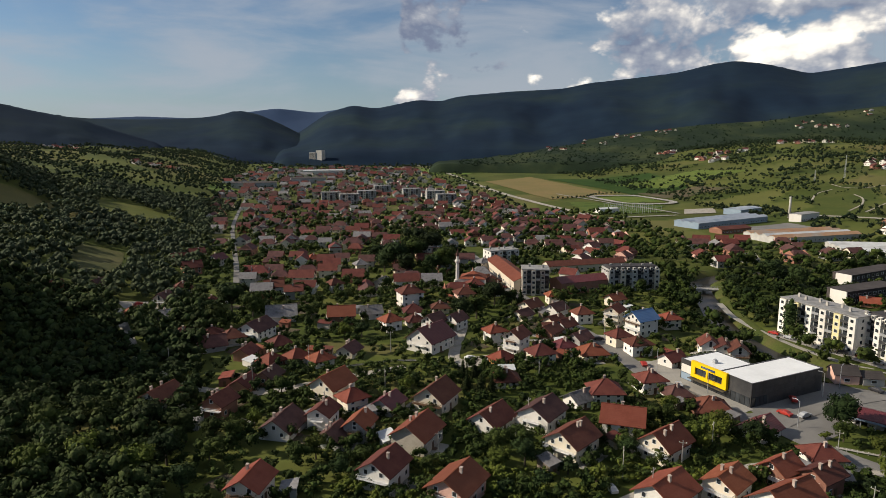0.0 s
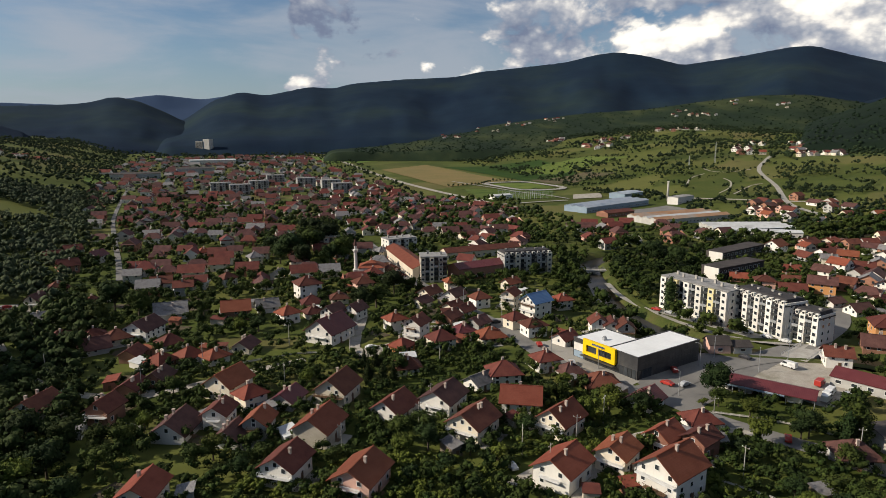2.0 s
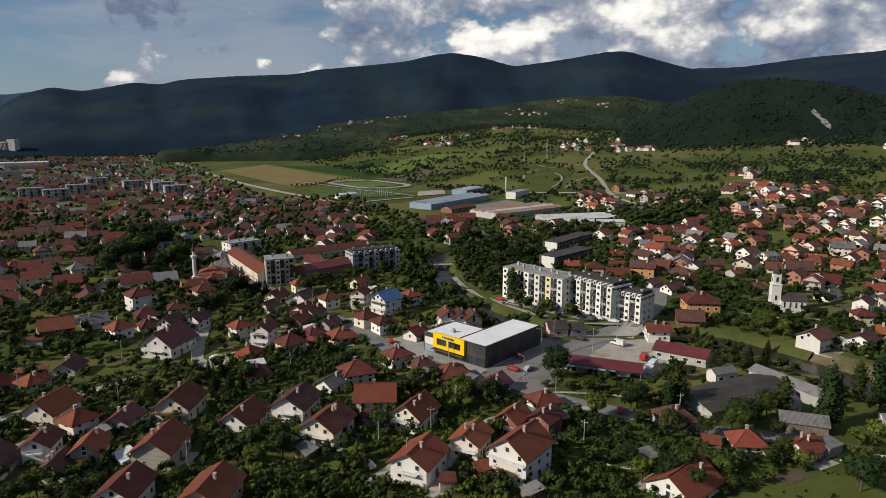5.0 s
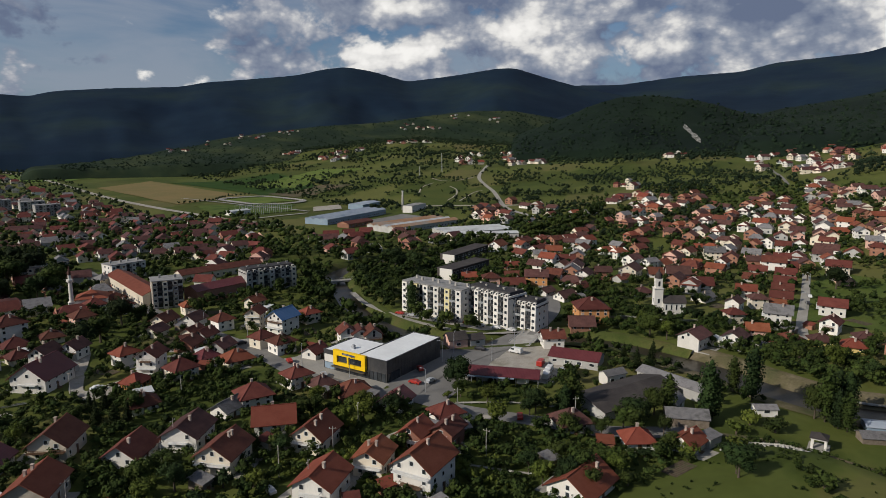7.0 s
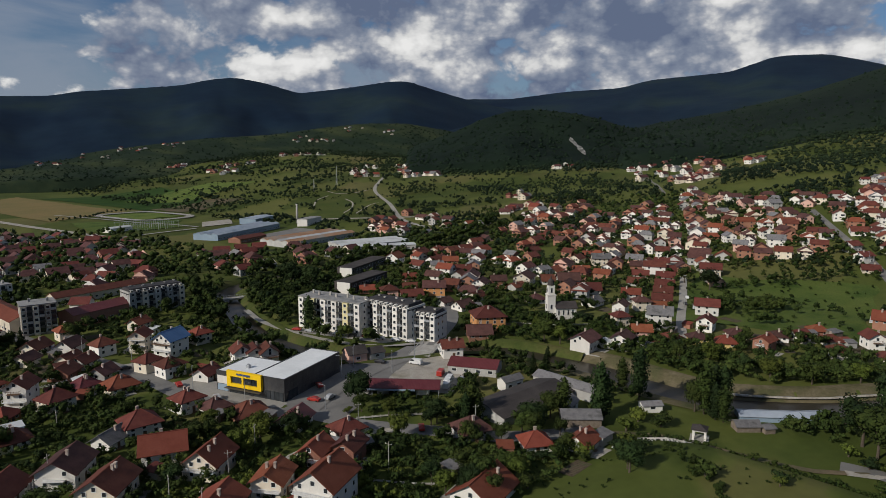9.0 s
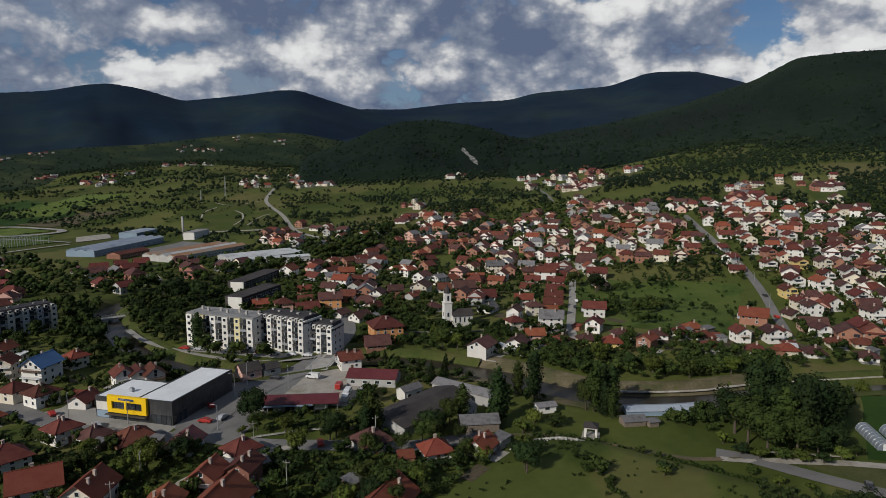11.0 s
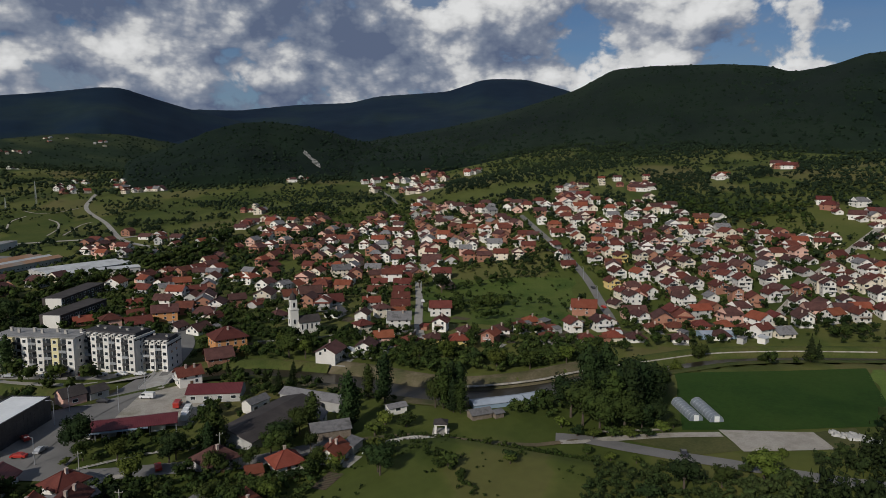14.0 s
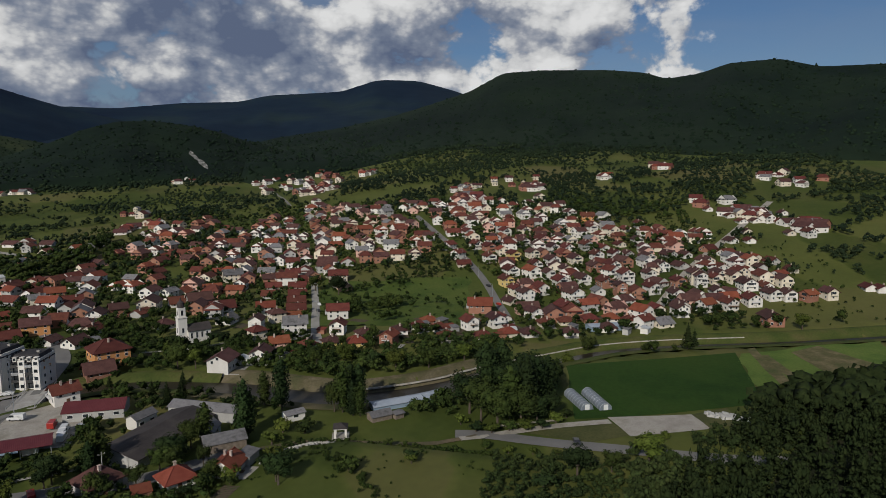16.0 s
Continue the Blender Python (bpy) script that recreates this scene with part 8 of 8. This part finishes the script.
# the woods on the mountains, as far as single crowns can be told apart
for name, first, last, n, low, high, big in (("backdrop_right_range", 58, 114, 7000, 0.0, 1.0, 1.6), ("backdrop_wooded_knoll", 39.5, 68, 3200, 0.0, 1.0, 1.35), ("backdrop_foothill", 6, 48, 5000, 0.1, 1.0, 1.0)):
    b, v = RANGE[name]
    spots, heights = [], []
    for _ in range(n):
        q, u = rm.uniform(first, last), low + (high - low) * rm.random() ** 1.3
        if name == "backdrop_wooded_knoll" and abs(q - 56.4) < 0.35 and u < 0.8:
            continue
        i, k = int((q - b[0]) / 0.3), min(34, int(u * 35))
        f = u * 35 - k
        if not 0 <= i < len(b):
            continue
        p = v[k, i] * (1 - f) + v[k + 1, i] * f
        r = math.hypot(p[0], p[1])
        spots.append((math.sin(math.radians(q)) * r, math.cos(math.radians(q)) * r, big * rm.uniform(0.7, 1.25)))
        heights.append(p[2] - 6.2 * big)
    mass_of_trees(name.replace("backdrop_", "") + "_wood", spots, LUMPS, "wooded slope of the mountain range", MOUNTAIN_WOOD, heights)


# ---- vehicles ----
PAINT = {k: surface(k + "_car_paint", [c, tuple(v * 1.1 for v in c)], scale=1, rough=0.3, fine=0.04, bump=0.0, spec=0.5) for k, c in (
    ("white", (0.62, 0.62, 0.60)), ("silver", (0.34, 0.35, 0.36)), ("red", (0.34, 0.028, 0.02)), ("dark", (0.03, 0.03, 0.035)), ("blue", (0.05, 0.09, 0.2)))}
TYRE = surface("black_tyre", [(0.015, 0.015, 0.015), (0.025, 0.025, 0.025)], scale=3, fine=0.1)
VEHICLES = {}


def vehicle_meshes(kind):
    """Body shell, glass band and wheel of a car, van or bus."""
    if kind in VEHICLES:
        return VEHICLES[kind]
    L, W, H = {"car": (4.3, 1.75, 1.45), "van": (5.2, 1.95, 2.2), "lorry": (8.5, 2.4, 2.9)}[kind]
    bm = bmesh.new()
    if kind == "car":
        prof = [(-2.15, 0.3), (-2.15, 0.85), (-1.3, 0.95), (-0.7, 1.42), (0.9, 1.45), (1.6, 0.98), (2.15, 0.92), (2.15, 0.3)]
    elif kind == "van":
        prof = [(-2.6, 0.35), (-2.6, 1.0), (-2.1, 1.2), (-1.5, 2.1), (2.5, 2.2), (2.6, 2.0), (2.6, 0.35)]
    else:
        prof = [(-4.2, 0.5), (-4.2, 2.4), (-3.9, 2.6), (-2.1, 2.6), (-2.0, 2.9), (4.2, 2.9), (4.2, 0.5)]
    sides = [[bm.verts.new((px, sy * (W / 2 - (0.14 if pz > 1.1 and kind == "car" else 0)), pz)) for px, pz in prof] for sy in (-1, 1)]
    bm.faces.new(sides[0])
    bm.faces.new(sides[1][::-1])
    for k in range(len(prof)):
        m = (k + 1) % len(prof)
        bm.faces.new((sides[0][k], sides[1][k], sides[1][m], sides[0][m]))
    body = bpy.data.meshes.new("body")
    bm.to_mesh(body)
    bm.free()
    bm = bmesh.new()
    if kind == "car":
        gp = [(-1.2, 0.98), (-0.72, 1.38), (0.85, 1.4), (1.45, 1.0)]
    elif kind == "van":
        gp = [(-2.0, 1.3), (-1.5, 2.0), (-0.3, 2.0), (-0.3, 1.3)]
    else:
        gp = [(-4.24, 1.6), (-4.24, 2.3), (-2.6, 2.3), (-2.6, 1.6)]
    w = W / 2 - (0.10 if kind == "car" else -0.02)
    ga, gb = [bm.verts.new((px, -w, pz)) for px, pz in gp], [bm.verts.new((px, w, pz)) for px, pz in gp]
    bm.faces.new(ga)
    bm.faces.new(gb[::-1])
    for k in range(4):
        bm.faces.new((ga[k], gb[k], gb[(k + 1) % 4], ga[(k + 1) % 4]))
    glass = bpy.data.meshes.new("glass")
    bm.to_mesh(glass)
    bm.free()
    glass.materials.append(GLASS)
    bm = bmesh.new()
    r = 0.32 if kind != "lorry" else 0.48
    tube(bm, [(0, -0.1, 0), (0, 0.1, 0)], [r, r], 12)
    wheel = bpy.data.meshes.new("wheel")
    bm.to_mesh(wheel)
    bm.free()
    wheel.materials.append(TYRE)
    VEHICLES[kind] = (body, glass, wheel, L, W, r)
    return VEHICLES[kind]


def vehicle(kind, x, y, bearing, paint, label):
    body, glass, wheel, L, W, r = vehicle_meshes(kind)
    root = new(kind)
    root.matrix_basis = pose(x, y, float(land(x, y)) + 0.3 + 0.0004 * math.hypot(x, y), 0, 0, -bearing)
    tagged(root, label, kind, "parked vehicles")
    own = body.copy()
    own.materials.append(PAINT[paint])
    for name, me, m in (("body", own, None), ("glass", glass, None), *(("wheel", wheel, (sx * L * 0.31, sy * (W / 2 - 0.1), r)) for sx in (-1, 1) for sy in (-1, 1))):
        ob = new(name, me)
        ob.parent = root
        if m:
            ob.matrix_basis = Matrix.Translation(m)


vehicle("van", 169, 184, 70, "white", "white van parked in the gravel yard")
vehicle("car", 160, 195, 70, "dark", "dark car on the asphalt street")
vehicle("car", 119, 180, 65, "red", "red car leaving the junction")
vehicle("car", 52, 142, 80, "silver", "silver car parked beside a white house")
vehicle("van", 167, 168, 150, "red", "red minibus parked in the gravel yard")
vehicle("van", 165, 161.5, 150, "white", "white minibus parked in the gravel yard")
vehicle("van", 162, 159.5, 150, "white", "white minibus parked beside the market")
vehicle("van", 159.5, 157.3, 150, "white", "white minibus parked beside the market")
vehicle("van", 166.5, 156.5, 150, "silver", "silver minibus parked beside the market")
vehicle("car", 192.5, 5, 170, "dark", "dark car on the country road")
rv = random.Random(9)
for k in range(9):
    u = k / 8
    vehicle("car", 163 + 24 * u + rv.uniform(-0.5, 0.5), 259 - 52 * u, 60 + rv.uniform(-8, 8), rv.choice(("white", "red", "silver", "dark", "silver")), "car parked in front of the apartment blocks")
for x, y, b in ((97, 205, 10), (93, 226, 10), (124, 178, 70), (128, 190, 20), (140, 186, 20), (91, 250, 5), (80, 282, 10), (74, 306, 10), (129, 138, 40), (86, 258, 95), (98, 252, 95), (100, 256, 95), (208, 213, 40), (-124, 328, 60), (-118, 324, 60), (30, 238, 80), (64, 140, 30), (355, 160, 60), (340, 154, 60), (420, 70, 60), (380, 57, 60)):
    vehicle("car", x, y, b + 90, rv.choice(("white", "red", "silver", "dark", "blue", "silver")), "small car parked beside the street")

# ---- poles, lamps, sheds, fences and walls ----
POLE_WOOD = surface("grey_wooden_pole", [(0.20, 0.18, 0.15), (0.28, 0.25, 0.21)], scale=2, fine=0.2)


def pole(x, y, h=8.5, kind="utility_pole"):
    root = new(kind)
    root.matrix_basis = pose(x, y, float(land(x, y)), 0, 0, (x * 37 + y * 13) % 180)
    lamp = kind == "street_lamp"
    tagged(root, "slim grey street lamp with a bent arm" if lamp else "pale utility pole with a crossarm and insulators", "lamp" if lamp else "pole", kind + "s")
    bm = bmesh.new()
    tube(bm, [(0, 0, -0.6), (0, 0, h)], [0.15, 0.09], 7)
    part("shaft", bm, STEEL if lamp else CONCRETE, root)
    bm = bmesh.new()
    if lamp:
        tube(bm, [(0, 0, h - 0.1), (0.7, 0, h + 0.35), (1.6, 0, h + 0.4)], [0.06, 0.05, 0.05], 6)
        part("arm", bm, STEEL, root)
        bm = bmesh.new()
        box(bm, 1.4, 2.1, -0.14, 0.14, h + 0.3, h + 0.45)
        part("lamp_head", bm, STEEL, root)
    else:
        box(bm, -1.0, 1.0, -0.06, 0.06, h - 0.8, h - 0.66)
        part("crossarm", bm, POLE_WOOD, root)
        for k in (-0.85, 0, 0.85):
            bm = bmesh.new()
            tube(bm, [(k, 0, h - 0.66), (k, 0, h - 0.42)], [0.06, 0.05], 6)
            part("insulator", bm, FRAME, root)


for x, y in ((105, 125), (60, 137), (57, 148), (22, 238), (12, 160), (34, 168), (-20, 190), (-46, 214), (86, 160), (-2, 208), (50, 210), (140, 126), (-80, 236), (116, 152), (0, 250), (-30, 236), (40, 180), (73, 150)):
    pole(x, y)
for x, y in ((172, 188), (156, 183), (140, 193), (118, 172), (104, 199), (95, 219), (88, 256), (80, 288), (190, 202), (150, 199), (440, 80), (400, 64), (480, 100), (330, 150), (380, 172)):
    pole(x, y, 8.0, "street_lamp")
rs = random.Random(21)
sheds = 0
for x, y, w, l in sorted(HOMES, key=lambda q: math.hypot(q[0], q[1])):
    if sheds >= 70 or rs.random() < 0.4:
        continue
    for _ in range(8):
        a, r = rs.uniform(0, math.tau), max(w, l) / 2 + rs.uniform(3.5, 7)
        sx, sy = x + math.cos(a) * r, y + math.sin(a) * r
        if is_free(sx, sy):
            sw, sl, sh = rs.uniform(2.6, 4.2), rs.uniform(3.5, 6.5), rs.uniform(2.1, 2.8)
            root = new("garden_shed")
            root.matrix_basis = pose(sx, sy, float(land(sx, sy)), 0, 0, rs.choice((0, 20, 45, 70, 90)))
            wm, rm_ = rs.choice(((OLD_WOOD, ROOF["grey"]), (WALL["brick"], ROOF["orange"]), (WALL["white"], PALE_SHEET), (WALL["grey"], ROOF["grey"]), (WALL["block"], ROOF["red"])))
            tagged(root, "small " + {OLD_WOOD: "weathered wooden", WALL["brick"]: "bare brick", WALL["white"]: "white", WALL["grey"]: "grey rendered", WALL["block"]: "concrete block"}[wm] + " garden shed beside a house", "shed", "garden sheds")
            boxpart("wall", root, (-sw / 2, sw / 2, -sl / 2, sl / 2, -0.8, sh), wm)
            bm = bmesh.new()
            prism(bm, [(-sw / 2 - 0.3, -sl / 2 - 0.3, sh + 0.1), (sw / 2 + 0.3, -sl / 2 - 0.3, sh + 0.8), (sw / 2 + 0.3, sl / 2 + 0.3, sh + 0.8), (-sw / 2 - 0.3, sl / 2 + 0.3, sh + 0.1)], 0.1)
            part("roof", bm, rm_, root)
            boxpart("door", root, (-0.45, 0.45, -sl / 2 - 0.05, -sl / 2, -0.1, 1.9), DOOR)
            take_disc(sx, sy, 3)
            sheds += 1
            break


SOIL = surface("dug_soil", [(0.060, 0.045, 0.030), (0.10, 0.078, 0.052), (0.055, 0.070, 0.028)], scale=0.5, bump_scale=3, fine=0.35, wave=(0.9, "X", 0.8), spec=0.1)
plots = 0
for x, y, w, l in sorted(HOMES, key=lambda q: math.hypot(q[0], q[1])):
    if plots >= 55 or rs.random() < 0.35:
        continue
    for _ in range(8):
        a, r = rs.uniform(0, math.tau), max(w, l) / 2 + rs.uniform(5, 10)
        sx, sy = x + math.cos(a) * r, y + math.sin(a) * r
        if all(is_free(sx + ox, sy + oy) for ox, oy in ((0, 0), (2, 0), (-2, 0), (0, 2), (0, -2))):
            turn, pw, pl = rs.uniform(0, 3.14), rs.uniform(2, 3.6), rs.uniform(3, 6)
            c, d = math.cos(turn), math.sin(turn)
            patch("garden_plot", [(sx + c * u - d * v, sy + d * u + c * v) for u, v in ((-pw, -pl), (pw, -pl), (pw, pl), (-pw, pl))], SOIL, "dug vegetable plot beside a house", "garden", 0.14, 6)
            take_disc(sx, sy, 3.5)
            plots += 1
            break


def fence(points, h, mat, label, step=2.4):
    """A garden fence: posts and two rails between them."""
    root = new("fence")
    x0, y0 = points[0]
    root.matrix_basis = pose(x0, y0, float(land(x0, y0)))
    tagged(root, label, "fence", "garden fences")
    line = path_xy(points, step)
    prev = None
    for q in line:
        z = float(land(q[0], q[1]) - land(x0, y0))
        p = (q[0] - x0, q[1] - y0, z)
        boxpart("post", root, (p[0] - 0.08, p[0] + 0.08, p[1] - 0.08, p[1] + 0.08, z - 0.5, z + h), mat)
        if prev:
            bm = bmesh.new()
            for k in (0.35, 0.85):
                tube(bm, [(prev[0], prev[1], prev[2] + h * k), (p[0], p[1], p[2] + h * k)], [0.06, 0.06], 4)
            tube(bm, [(prev[0], prev[1], prev[2] + h * 0.5), (p[0], p[1], p[2] + h * 0.5)], [0.2, 0.2], 4)
            part("panel", bm, mat, root)
        prev = p


fence([(-62, 206), (-52, 196), (-40, 186)], 1.1, CONCRETE, "pale concrete garden fence")
fence([(-20, 232), (2, 238), (20, 236)], 1.1, CONCRETE, "pale concrete garden fence")
fence([(40, 262), (60, 258), (72, 262)], 1.2, WALL["white"], "white garden wall beside the street")
fence([(120, 158), (132, 150), (140, 142), (145, 134)], 1.0, CONCRETE, "low wall beside the market")
fence([(168, 88), (174, 72), (176, 58)], 0.9, CONCRETE, "low stone wall below the chapel")
fence([(200, 30), (204, 22), (210, 10)], 1.0, POLE_WOOD, "wooden field fence beside the track")
fence([(96, 128), (108, 112), (122, 104)], 0.9, CONCRETE, "low garden wall beside the lane")
fence([tuple(float(v) for v in q) for q in ring[::3]] + [(274.0, 876.0)], 2.0, WALL["white"], "low pale wall round the sports ground", 9.0)
fence([(244, 196), (258, 176), (270, 168)], 1.0, CONCRETE, "low pale churchyard wall beside the street")

# ---- loose stones along the river and the pale cliff ----
def stones(name, line, spread, n, size, mat, label, lift=0.0):
    rnd = random.Random(len(line) + n)
    V, Fc = [], []
    for _ in range(n):
        q = line[rnd.randrange(len(line))]
        x, y = q[0] + rnd.uniform(-spread, spread), q[1] + rnd.uniform(-spread, spread)
        s = size * rnd.uniform(0.5, 1.4)
        z = float(land(x, y)) + lift
        b = len(V)
        for cx, cy, cz in ((-1, -1, -0.5), (1, -1, -0.5), (1, 1, -0.5), (-1, 1, -0.5), (-0.7, -0.7, 0.6), (0.7, -0.6, 0.5), (0.6, 0.7, 0.7), (-0.7, 0.6, 0.5)):
            V.append((x + cx * s * rnd.uniform(0.7, 1.2), y + cy * s * rnd.uniform(0.7, 1.2), z + cz * s))
        Fc += [(b, b + 3, b + 2, b + 1), (b + 4, b + 5, b + 6, b + 7), (b, b + 1, b + 5, b + 4), (b + 1, b + 2, b + 6, b + 5), (b + 2, b + 3, b + 7, b + 6), (b + 3, b, b + 4, b + 7)]
    tagged(raw(name, V, Fc, mat), label, "stones", kind="stuff")


stones("rubble", path_xy([(221, -38), (219, -42), (216, -46)], 1.0), 2.2, 90, 0.7, ROCK, "heap of pale rubble at the field's edge", 0.4)
stones("rubble", path_xy([(160, 92), (170, 84), (176, 70)], 1.0), 1.8, 80, 0.4, ROCK, "scattered pale stones below the chapel", 0.2)
